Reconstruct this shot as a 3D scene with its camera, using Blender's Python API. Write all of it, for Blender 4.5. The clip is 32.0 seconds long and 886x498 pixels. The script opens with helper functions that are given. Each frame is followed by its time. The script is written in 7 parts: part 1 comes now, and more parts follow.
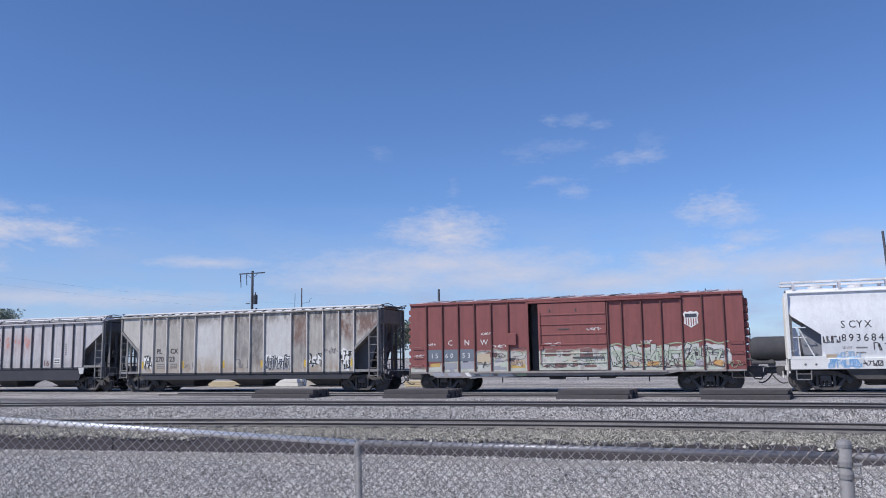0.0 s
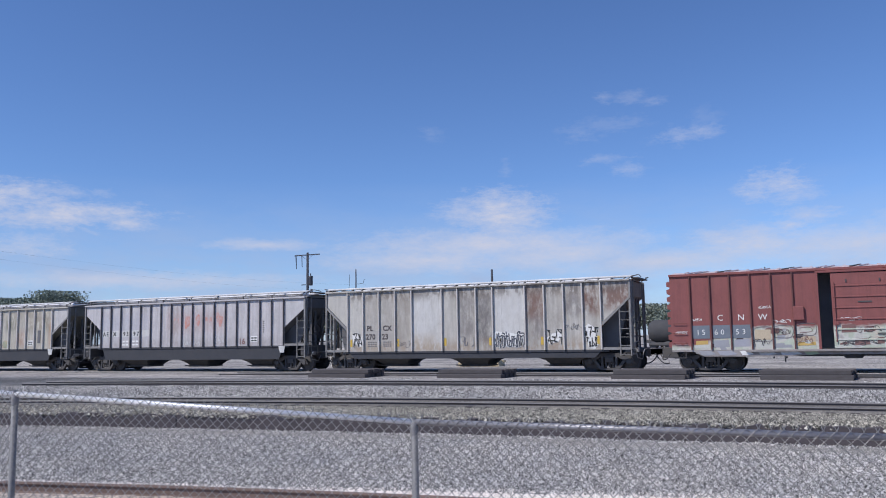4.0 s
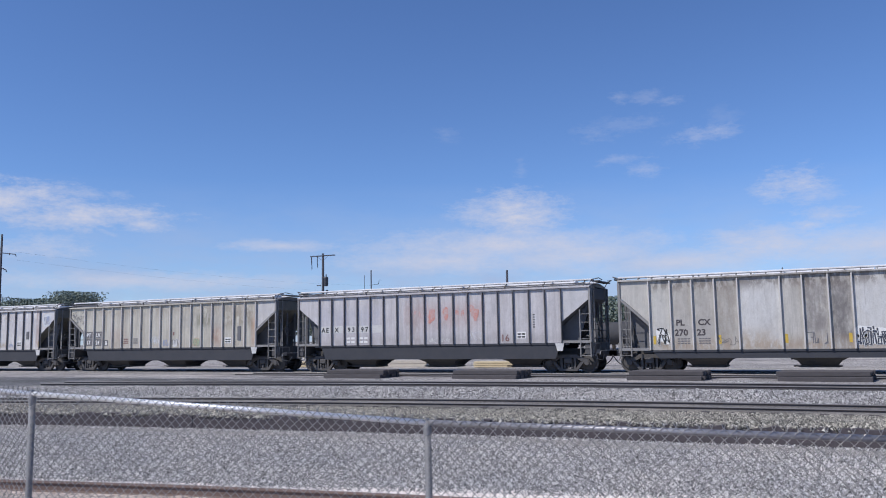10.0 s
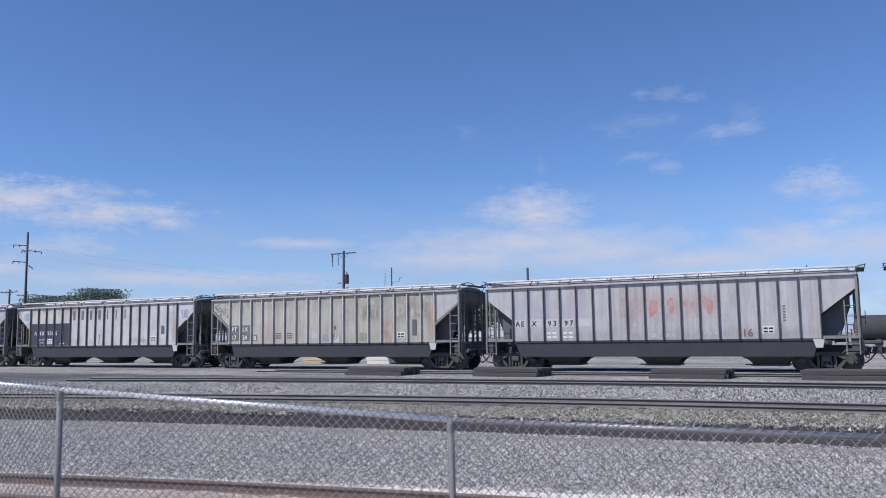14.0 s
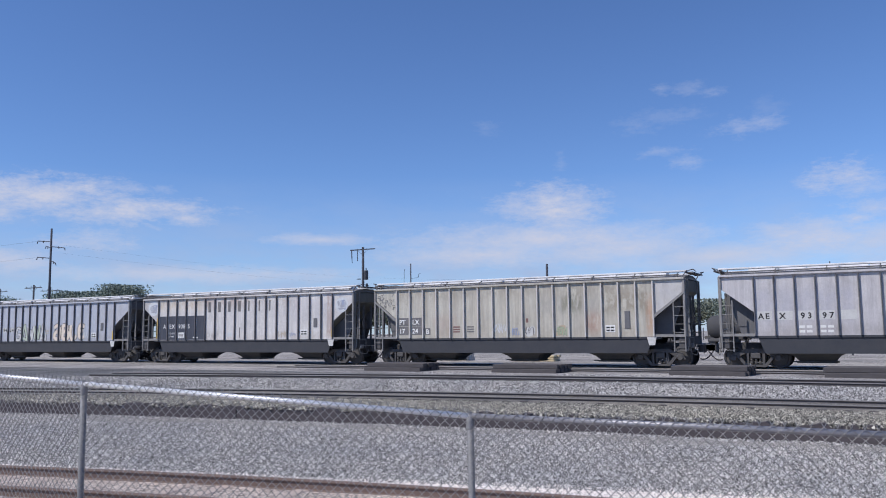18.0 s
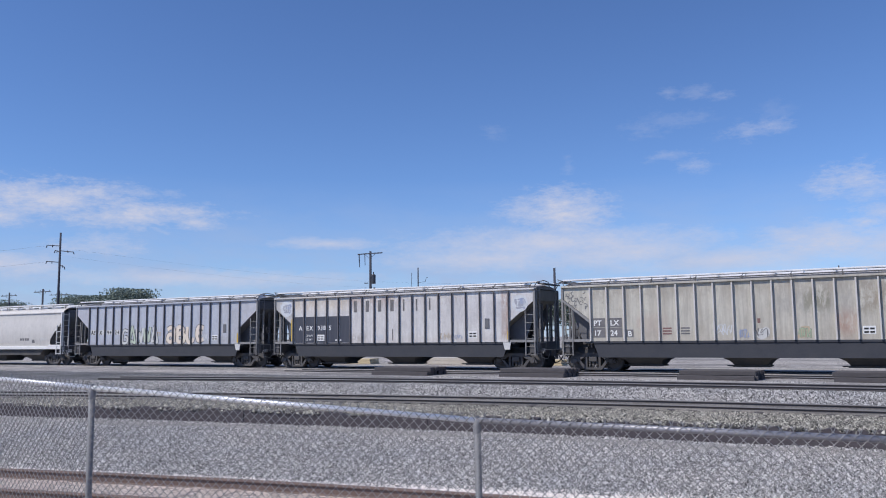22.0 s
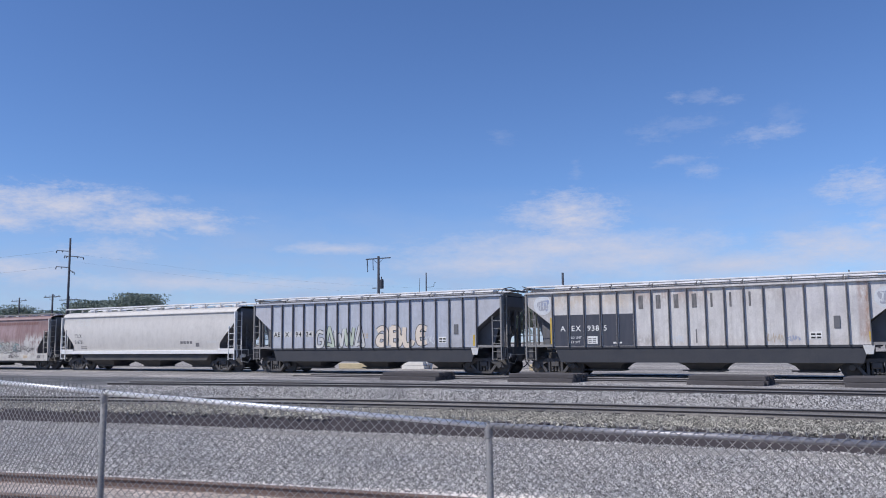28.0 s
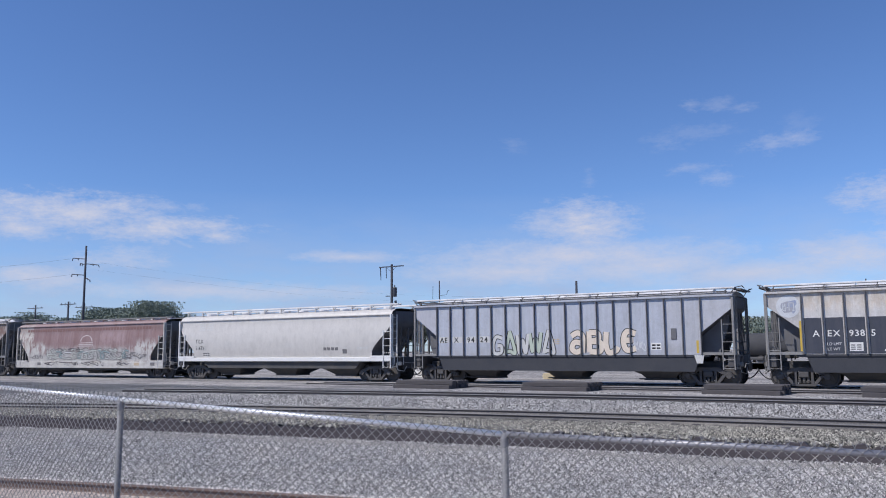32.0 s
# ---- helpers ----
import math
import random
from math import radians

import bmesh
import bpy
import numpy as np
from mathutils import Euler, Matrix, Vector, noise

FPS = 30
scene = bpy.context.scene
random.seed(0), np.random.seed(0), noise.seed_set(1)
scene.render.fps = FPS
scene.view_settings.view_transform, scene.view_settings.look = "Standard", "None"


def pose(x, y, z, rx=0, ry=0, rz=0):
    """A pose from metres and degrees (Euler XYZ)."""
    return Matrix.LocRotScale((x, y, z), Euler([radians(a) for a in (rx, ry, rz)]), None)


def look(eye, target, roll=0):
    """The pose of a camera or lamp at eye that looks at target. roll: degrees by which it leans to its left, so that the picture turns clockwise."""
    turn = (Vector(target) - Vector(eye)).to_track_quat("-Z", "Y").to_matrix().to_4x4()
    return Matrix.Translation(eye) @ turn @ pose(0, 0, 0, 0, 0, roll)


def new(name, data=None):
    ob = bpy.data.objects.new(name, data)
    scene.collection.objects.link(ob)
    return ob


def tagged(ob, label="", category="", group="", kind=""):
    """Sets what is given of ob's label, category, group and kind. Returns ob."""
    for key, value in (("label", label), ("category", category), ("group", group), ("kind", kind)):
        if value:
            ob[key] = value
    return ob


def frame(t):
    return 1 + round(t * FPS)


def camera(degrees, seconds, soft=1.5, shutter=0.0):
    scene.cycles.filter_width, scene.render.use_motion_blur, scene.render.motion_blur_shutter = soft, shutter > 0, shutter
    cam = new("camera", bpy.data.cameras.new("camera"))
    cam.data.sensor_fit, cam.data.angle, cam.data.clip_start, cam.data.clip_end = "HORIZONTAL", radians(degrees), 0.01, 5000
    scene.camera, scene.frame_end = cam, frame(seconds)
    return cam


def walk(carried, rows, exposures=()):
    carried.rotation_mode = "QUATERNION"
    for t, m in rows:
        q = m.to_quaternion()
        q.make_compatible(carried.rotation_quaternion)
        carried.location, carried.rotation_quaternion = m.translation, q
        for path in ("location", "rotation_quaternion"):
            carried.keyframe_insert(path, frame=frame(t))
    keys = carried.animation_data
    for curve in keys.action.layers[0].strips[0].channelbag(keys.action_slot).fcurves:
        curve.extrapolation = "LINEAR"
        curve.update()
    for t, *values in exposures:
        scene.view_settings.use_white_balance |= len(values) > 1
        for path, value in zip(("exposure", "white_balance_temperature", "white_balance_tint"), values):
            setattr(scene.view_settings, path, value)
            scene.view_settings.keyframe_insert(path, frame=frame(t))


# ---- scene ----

# x runs along the train's track, y away from the camera, z = 0 at the rail heads
EYE = (0.0, 0.0, 1.6)
cam = camera(57.13, 32.0, 1.0)

# seconds, heading to the left, tilt up, roll, sway to the right in metres
VIEW = [
    (0.0, 21.06, 7.57, -0.90, 0.018), (0.5, 21.41, 7.50, -0.97, -0.004), (1.0, 21.53, 7.50, -1.01, -0.012), (1.5, 21.93, 7.11, -1.02, -0.005), (2.0, 22.66, 6.76, -1.00, 0.004),
    (2.5, 23.30, 6.57, -0.98, 0.013), (3.0, 24.04, 6.39, -0.97, 0.015), (3.5, 24.52, 6.31, -0.97, 0.012), (5.5, 25.34, 6.09, -0.94, 0.010), (6.0, 25.52, 6.05, -0.94, 0.011),
    (6.5, 25.66, 6.00, -0.93, 0.013), (7.0, 25.76, 6.00, -0.92, 0.013), (7.5, 25.81, 6.06, -0.91, 0.012), (8.0, 25.83, 6.12, -0.89, 0.011), (8.5, 25.84, 6.18, -0.88, 0.011),
    (9.0, 25.89, 6.24, -0.89, 0.012), (9.5, 25.91, 6.28, -0.90, 0.018), (10.0, 25.89, 6.32, -0.91, 0.026), (10.5, 25.93, 6.26, -0.92, 0.021), (11.0, 26.08, 6.21, -0.92, 0.012),
    (11.5, 26.44, 6.11, -0.90, 0.005), (12.0, 26.53, 6.16, -0.88, 0.004), (12.5, 26.76, 6.17, -0.84, 0.003), (13.0, 27.07, 6.15, -0.79, 0.003), (13.5, 27.19, 6.17, -0.76, 0.003),
    (14.0, 27.32, 6.17, -0.76, 0.003), (14.5, 27.47, 6.16, -0.77, 0.003), (16.5, 28.06, 6.08, -0.70, 0.000), (17.0, 28.22, 6.06, -0.67, 0.001), (17.5, 28.46, 5.97, -0.64, 0.001),
    (18.0, 28.67, 5.91, -0.62, 0.001), (18.5, 28.77, 5.91, -0.62, -0.001), (19.0, 28.90, 5.93, -0.62, 0.001), (19.5, 28.98, 5.95, -0.59, 0.003), (20.0, 29.03, 6.02, -0.58, 0.005),
    (20.5, 29.06, 6.10, -0.59, 0.003), (21.0, 29.10, 6.20, -0.59, 0.002), (21.5, 29.14, 6.21, -0.59, 0.004), (22.0, 29.19, 6.20, -0.58, 0.004), (22.5, 29.25, 6.21, -0.59, 0.003),
    (23.0, 29.36, 6.17, -0.62, 0.006), (23.5, 29.39, 6.12, -0.63, 0.005), (24.0, 29.41, 6.11, -0.65, -0.002), (24.5, 29.49, 6.10, -0.65, -0.004), (25.0, 29.55, 6.15, -0.64, -0.004),
    (25.5, 29.61, 6.19, -0.63, -0.003), (27.5, 29.74, 6.49, -0.59, -0.006), (28.0, 29.74, 6.55, -0.58, -0.020), (28.5, 29.85, 6.62, -0.56, -0.043), (29.0, 29.86, 6.68, -0.56, -0.058),
    (29.5, 29.93, 6.78, -0.53, -0.054), (30.0, 30.24, 6.88, -0.48, -0.046), (30.5, 30.55, 6.93, -0.44, -0.042), (31.0, 30.65, 7.02, -0.40, -0.039), (31.5, 30.67, 7.08, -0.40, -0.039),
    (32.0, 30.66, 7.13, -0.42, -0.040),
]
RUN = (0.7219, 0.2615, -0.8736, -0.4317, 0.0564, 0.8254, 40.4714, 7.6093)


def view(yaw, tilt, roll, sway):
    a, b = radians(yaw), radians(tilt)
    eye = Vector(EYE) + Vector((0.891, 0.454, 0)) * sway
    way = Vector((-math.sin(a) * math.cos(b), math.cos(a) * math.cos(b), math.sin(b)))
    return look(eye, eye + way * 10, roll)


walk(cam, [(t, view(a, b, c, d)) for t, a, b, c, d in VIEW], [(0.0, 0.0, 6400, 12), (32.0, 0.0, 6400, 12)])


def run(t):
    """How far the train has rolled at t seconds."""
    u, v = (t - 16) / 16, 0.0
    for k in RUN:
        v = v * u + k
    return v


# ---- light ----
SUN_TO = Vector((-0.8, -1.0, 1.43)).normalized()
world = bpy.data.worlds.new("sky")
scene.world = world
world.use_nodes = True


def sky_nodes():
    nt = world.node_tree
    nt.nodes.clear()
    n = nt.nodes.new
    link = nt.links.new
    out, bg = n("ShaderNodeOutputWorld"), n("ShaderNodeBackground")
    sky = n("ShaderNodeTexSky")
    sky.sky_type, sky.sun_disc = "NISHITA", False
    sky.sun_elevation = math.asin(SUN_TO.z)
    sky.sun_rotation = math.atan2(SUN_TO.x, SUN_TO.y)
    sky.altitude, sky.air_density, sky.dust_density, sky.ozone_density = 1300, 1.0, 0.3, 2.0

    def val(op, a, b=None, c=None, clamp=False):
        m = n("ShaderNodeMath")
        m.operation, m.use_clamp = op, clamp
        for k, v in enumerate((a, b, c)):
            if v is None:
                continue
            if isinstance(v, (int, float)):
                m.inputs[k].default_value = v
            else:
                link(v, m.inputs[k])
        return m.outputs[0]

    tc = n("ShaderNodeTexCoord")
    sep = n("ShaderNodeSeparateXYZ")
    link(tc.outputs["Generated"], sep.inputs[0])
    az = val("ARCTAN2", val("MULTIPLY", sep.outputs[0], -1), sep.outputs[1])
    el = val("ARCSINE", sep.outputs[2])
    co = n("ShaderNodeCombineXYZ")
    link(val("MULTIPLY", az, 1.0), co.inputs[0])
    link(val("MULTIPLY", el, 2.6), co.inputs[1])

    def fbm(scale, detail, rough, shift):
        mp = n("ShaderNodeVectorMath")
        mp.operation = "ADD"
        mp.inputs[1].default_value = (shift, shift * 0.7, 0)
        link(co.outputs[0], mp.inputs[0])
        t = n("ShaderNodeTexNoise")
        t.inputs["Scale"].default_value, t.inputs["Detail"].default_value, t.inputs["Roughness"].default_value = scale, detail, rough
        link(mp.outputs[0], t.inputs["Vector"])
        return t.outputs[0]

    puff, fray, wisp = fbm(26, 10, 0.66, 3.1), fbm(110, 6, 0.75, 1.3), fbm(9, 8, 0.6, 7.7)
    rag = val("ADD", val("MULTIPLY", val("SUBTRACT", puff, 0.5), 2.6), val("MULTIPLY", val("SUBTRACT", fray, 0.5), 1.1))
    total = None
    # heading, height (degrees), half widths, thickness, raggedness
    for a, e, w, h, k, r in CLOUDS:
        u = val("DIVIDE", val("SUBTRACT", az, radians(a)), radians(w))
        v = val("DIVIDE", val("SUBTRACT", el, radians(e)), radians(h))
        d = val("SQRT", val("ADD", val("MULTIPLY", u, u), val("MULTIPLY", v, v)))
        m = val("ADD", val("MULTIPLY", val("SUBTRACT", 1.3, d), 0.72), val("MULTIPLY", rag, r))
        m = val("MULTIPLY", val("MULTIPLY", m, 0.95, clamp=True), k)
        m = val("MULTIPLY", m, val("MULTIPLY", val("SUBTRACT", 2.2, d), 0.85, clamp=True))
        total = m if total is None else val("MAXIMUM", total, m)
    # veil of thin cloud and haze low over the horizon
    veil = val("SUBTRACT", 1.0, val("DIVIDE", val("ABSOLUTE", val("SUBTRACT", el, radians(1.0))), radians(10.0)), clamp=True)
    veil = val("MULTIPLY", veil, val("ADD", val("MULTIPLY", val("SUBTRACT", wisp, 0.38), 2.6, clamp=True), 0.42), clamp=True)
    mix = n("ShaderNodeMix")
    mix.data_type = "RGBA"
    link(total, mix.inputs[0])
    tone = n("ShaderNodeMix")
    tone.data_type, tone.blend_type = "RGBA", "MULTIPLY"
    tone.inputs[0].default_value = 1.0
    link(sky.outputs[0], tone.inputs[6])
    tone.inputs[7].default_value = (0.77, 0.98, 1.32, 1)
    haze = n("ShaderNodeMix")
    haze.data_type = "RGBA"
    link(val("MULTIPLY", veil, 0.9), haze.inputs[0])
    link(tone.outputs[2], haze.inputs[6])
    haze.inputs[7].default_value = (3.85, 4.75, 6.8, 1)
    link(haze.outputs[2], mix.inputs[6])
    mix.inputs[7].default_value = CLOUD_LIGHT
    link(mix.outputs[2], bg.inputs[0])
    bg.inputs[1].default_value = 0.1
    link(bg.outputs[0], out.inputs[0])


CLOUD_LIGHT = (5.8, 6.1, 7.3, 1)
CLOUDS = [
    (55.4, 9.0, 6.1, 1.22, 0.95, 0.9), (50.3, 8.3, 5.1, 0.91, 0.89, 0.9), (46.1, 7.8, 1.9, 0.42, 0.85, 0.8), (58.1, 7.8, 2.0, 0.59, 1.00, 0.7), (51.5, 9.7, 4.2, 0.44, 0.44, 1.1), (52.3, 6.2, 2.4, 0.72, 0.50, 1.2),
    (57.3, 4.8, 2.9, 0.68, 1.00, 0.6), (45.5, 4.1, 10.3, 0.59, 0.76, 0.6), (47.3, 4.2, 5.2, 0.58, 0.48, 0.7), (37.4, 6.6, 3.8, 0.38, 0.80, 0.6), (20.6, 8.5, 3.1, 1.78, 1.00, 0.7), (23.3, 9.0, 1.9, 0.77, 0.53, 1.1),
    (21.2, 6.4, 10.5, 1.18, 0.95, 0.5), (25.9, 5.5, 6.6, 0.91, 0.91, 0.5), (16.9, 5.7, 6.8, 1.18, 0.88, 0.5), (3.8, 5.8, 4.4, 1.18, 0.95, 0.6), (9.6, 4.9, 6.4, 0.91, 0.82, 0.5), (1.5, 6.9, 1.0, 0.42, 0.85, 0.8),
    (2.3, 9.6, 1.9, 1.00, 0.63, 1.2), (1.5, 8.9, 1.8, 0.65, 0.44, 1.1), (13.2, 16.3, 0.6, 0.51, 0.21, 1.5), (11.4, 16.2, 1.2, 0.44, 0.17, 1.6), (9.9, 15.9, 0.9, 0.32, 0.23, 1.4), (8.0, 13.3, 1.6, 0.51, 0.29, 1.4),
    (6.5, 13.5, 1.2, 0.51, 0.37, 1.1), (15.1, 13.9, 1.2, 0.51, 0.17, 1.6), (13.0, 14.5, 2.0, 0.65, 0.12, 1.7), (13.4, 12.1, 1.4, 0.39, 0.23, 1.4), (11.7, 11.5, 1.0, 0.65, 0.29, 1.4), (20.2, 11.8, 0.5, 0.58, 0.17, 1.4),
    (25.6, 14.3, 0.9, 0.44, 0.12, 1.5), (6.5, 14.4, 1.0, 0.65, 0.09, 1.7), (0.5, 7.5, 1.9, 0.58, 0.52, 1.0), (-5.8, 7.0, 2.3, 0.64, 0.53, 0.7), (-2.2, 5.5, 8.6, 1.18, 0.82, 0.5), (-7.4, 5.5, 2.1, 0.91, 0.76, 0.6),
    (20.0, 7.4, 2.6, 0.60, 0.80, 0.7),
]
sky_nodes()
sun = new("sun", bpy.data.lights.new("sun", "SUN"))
sun.data.energy, sun.data.angle, sun.data.color = 3.85, radians(0.53), (1.0, 0.95, 0.88)
sun.matrix_world = look(SUN_TO * 60, (0, 0, 0))

# ---- materials ----
MATS = {}


def nodes_of(name, rough=0.7, metal=0.0):
    m = bpy.data.materials.new(name)
    m.use_nodes = True
    b = m.node_tree.nodes["Principled BSDF"]
    b.inputs["Roughness"].default_value, b.inputs["Metallic"].default_value = rough, metal
    MATS[name] = m
    return m, m.node_tree, b


def noise_node(nt, scale, detail=4, rough=0.6, stretch=(1, 1, 1), space="Object"):
    tc, mp, t = nt.nodes.new("ShaderNodeTexCoord"), nt.nodes.new("ShaderNodeMapping"), nt.nodes.new("ShaderNodeTexNoise")
    nt.links.new(tc.outputs[space], mp.inputs[0])
    mp.inputs["Scale"].default_value = stretch
    nt.links.new(mp.outputs[0], t.inputs["Vector"])
    t.inputs["Scale"].default_value, t.inputs["Detail"].default_value, t.inputs["Roughness"].default_value = scale, detail, rough
    return t.outputs[0]


def ramp(nt, fac, stops):
    r = nt.nodes.new("ShaderNodeValToRGB")
    while len(r.color_ramp.elements) < len(stops):
        r.color_ramp.elements.new(0.5)
    for e, (p, c) in zip(r.color_ramp.elements, stops):
        e.position, e.color = p, (*c, 1)
    nt.links.new(fac, r.inputs[0])
    return r.outputs[0]


def blend(nt, fac, a, b, mode="MIX"):
    m = nt.nodes.new("ShaderNodeMix")
    m.data_type, m.blend_type = "RGBA", mode
    for k, v in ((0, fac), (6, a), (7, b)):
        if isinstance(v, (int, float)):
            m.inputs[k].default_value = v
        elif isinstance(v, tuple):
            m.inputs[k].default_value = (*v, 1)
        else:
            nt.links.new(v, m.inputs[k])
    return m.outputs[2]


def bump(nt, b, height, strength, distance):
    n = nt.nodes.new("ShaderNodeBump")
    n.inputs["Strength"].default_value, n.inputs["Distance"].default_value = strength, distance
    nt.links.new(height, n.inputs["Height"])
    nt.links.new(n.outputs[0], b.inputs["Normal"])


def worn(name, base, dark, amount=0.5, rough=0.6, metal=0.0, scale=3.0, grain=40.0, stretch=(1, 1, 1), relief=0.15):
    """A paint or raw surface with stains at two scales."""
    m, nt, b = nodes_of(name, rough, metal)
    big = ramp(nt, noise_node(nt, scale, 5, 0.65, stretch), [(0.35, (0, 0, 0)), (0.75, (amount,) * 3)])
    fine = noise_node(nt, grain, 4, 0.7)
    col = blend(nt, big, base, dark)
    col = blend(nt, 0.22, col, blend(nt, 1.0, col, ramp(nt, fine, [(0.3, (0.45,) * 3), (0.7, (1.5,) * 3)]), "MULTIPLY"))
    nt.links.new(col, b.inputs["Base Color"])
    bump(nt, b, fine, relief, 0.01)
    return m


def window(nt, v, a, b, soft):
    """1 between a and b, fading over soft."""
    up, dn = nt.nodes.new("ShaderNodeMapRange"), nt.nodes.new("ShaderNodeMapRange")
    for m, p, q in ((up, a - soft, a + soft), (dn, b + soft, b - soft)):
        m.interpolation_type = "SMOOTHSTEP"
        nt.links.new(v, m.inputs[0])
        m.inputs[1].default_value, m.inputs[2].default_value = p, q
    k = nt.nodes.new("ShaderNodeMath")
    k.operation = "MULTIPLY"
    nt.links.new(up.outputs[0], k.inputs[0])
    nt.links.new(dn.outputs[0], k.inputs[1])
    return k.outputs[0]


def stains(nt, col, zones):
    """Stains in places of their own on the car's side: x0, x1, z0, z1, colour, strength, raggedness."""
    tc, sep = nt.nodes.new("ShaderNodeTexCoord"), nt.nodes.new("ShaderNodeSeparateXYZ")
    nt.links.new(tc.outputs["Object"], sep.inputs[0])
    rag = noise_node(nt, 2.2, 8, 0.72, (1.6, 1, 0.7))
    for x0, x1, z0, z1, c, k, r in zones:
        w = blend(nt, 1.0, window(nt, sep.outputs[0], x0, x1, 0.06), window(nt, sep.outputs[2], z0, z1, 0.35), "MULTIPLY")
        w = blend(nt, 1.0, w, ramp(nt, rag, [(0.5 - r, (k,) * 3), (0.5 + r, (0, 0, 0))] if r < 0 else [(0.5 - r * 0.5, (0, 0, 0)), (0.5 + r * 0.2, (k,) * 3)]), "MULTIPLY")
        col = blend(nt, w, col, c)
    return col


def car_paint(name, base, streak, rust, streaks=0.6, rusts=0.35, rough=0.55, zones=(), drips=0.5):
    """Weathered car side: vertical streaks, rust blotches, road grime rising from the sill."""
    m, nt, b = nodes_of(name, rough)
    run1 = ramp(nt, noise_node(nt, 1.0, 6, 0.7, (2.6, 1, 0.22)), [(0.42, (0, 0, 0)), (0.72, (streaks,) * 3)])
    run2 = ramp(nt, noise_node(nt, 1.0, 5, 0.65, (9.0, 1, 0.5)), [(0.45, (0, 0, 0)), (0.8, (streaks * 0.8,) * 3)])
    spots = ramp(nt, noise_node(nt, 0.55, 8, 0.72, (1.0, 1, 0.8)), [(0.58, (0, 0, 0)), (0.68, (rusts,) * 3)])
    fine = noise_node(nt, 30, 4, 0.7)
    col = blend(nt, run1, base, streak)
    col = blend(nt, run2, col, tuple(c * 0.75 for c in streak))
    col = blend(nt, spots, col, rust)
    col = stains(nt, col, zones)
    thin = ramp(nt, noise_node(nt, 1.0, 7, 0.75, (24.0, 1, 0.8)), [(0.55, (0, 0, 0)), (0.72, (drips,) * 3)])
    where = ramp(nt, noise_node(nt, 0.8, 4, 0.6, (1.2, 1, 0.5)), [(0.42, (0, 0, 0)), (0.62, (1, 1, 1))])
    col = blend(nt, blend(nt, 1.0, thin, where, "MULTIPLY"), col, tuple(0.5 * (a + c) * 0.6 for a, c in zip(streak, rust)))
    fleck = ramp(nt, noise_node(nt, 5.0, 8, 0.8, (1.5, 1, 0.7)), [(0.60, (0, 0, 0)), (0.70, (0.75,) * 3)])
    spread_of = ramp(nt, noise_node(nt, 0.7, 3, 0.6), [(0.44, (0, 0, 0)), (0.62, (1, 1, 1))])
    col = blend(nt, blend(nt, 1.0, fleck, spread_of, "MULTIPLY"), col, tuple(c * 0.45 for c in streak))
    mottle = ramp(nt, noise_node(nt, 2.4, 7, 0.75, (1.2, 1, 0.8)), [(0.32, (0.74,) * 3), (0.5, (1.0,) * 3), (0.7, (1.17,) * 3)])
    col = blend(nt, 0.45, col, blend(nt, 1.0, col, mottle, "MULTIPLY"))
    col = blend(nt, 0.25, col, blend(nt, 1.0, col, ramp(nt, fine, [(0.3, (0.5,) * 3), (0.7, (1.4,) * 3)]), "MULTIPLY"))
    nt.links.new(col, b.inputs["Base Color"])
    bump(nt, b, fine, 0.12, 0.01)
    return m


def stone(name, lights, darks, scale, rough=0.9, relief=0.9, tint=None, streak=None):
    """Crushed stone: cells of differing grey, with deep joints."""
    m, nt, b = nodes_of(name, rough)
    tc = nt.nodes.new("ShaderNodeTexCoord")
    v = nt.nodes.new("ShaderNodeTexVoronoi")
    v.inputs["Scale"].default_value = scale
    nt.links.new(tc.outputs["Object"], v.inputs["Vector"])
    d = nt.nodes.new("ShaderNodeTexVoronoi")
    d.feature = "DISTANCE_TO_EDGE"
    d.inputs["Scale"].default_value = scale
    nt.links.new(tc.outputs["Object"], d.inputs["Vector"])
    sep = nt.nodes.new("ShaderNodeSeparateColor")
    nt.links.new(v.outputs["Color"], sep.inputs[0])
    col = ramp(nt, sep.outputs[0], [(0.0, darks), (0.55, tuple((a + c) / 2 for a, c in zip(lights, darks))), (1.0, lights)])
    patch = ramp(nt, noise_node(nt, 0.35, 5, 0.6), [(0.35, (0.72,) * 3), (0.65, (1.12,) * 3)])
    col = blend(nt, 1.0, col, patch, "MULTIPLY")
    if streak:
        col = blend(nt, 1.0, col, ramp(nt, noise_node(nt, 1.0, 6, 0.7, streak), [(0.36, (0.66, 0.66, 0.69)), (0.5, (1.0, 1.0, 1.0)), (0.66, (1.32, 1.28, 1.22))]), "MULTIPLY")
    if tint:
        col = blend(nt, ramp(nt, noise_node(nt, 0.9, 4, 0.6), [(0.5, (0, 0, 0)), (0.7, (0.6,) * 3)]), col, tint)
    joint = ramp(nt, d.outputs["Distance"], [(0.0, (0.2,) * 3), (0.12, (1, 1, 1))])
    col = blend(nt, 1.0, col, joint, "MULTIPLY")
    nt.links.new(col, b.inputs["Base Color"])
    bump(nt, b, ramp(nt, d.outputs["Distance"], [(0.0, (0, 0, 0)), (0.25, (1, 1, 1))]), relief, 0.04)
    return m


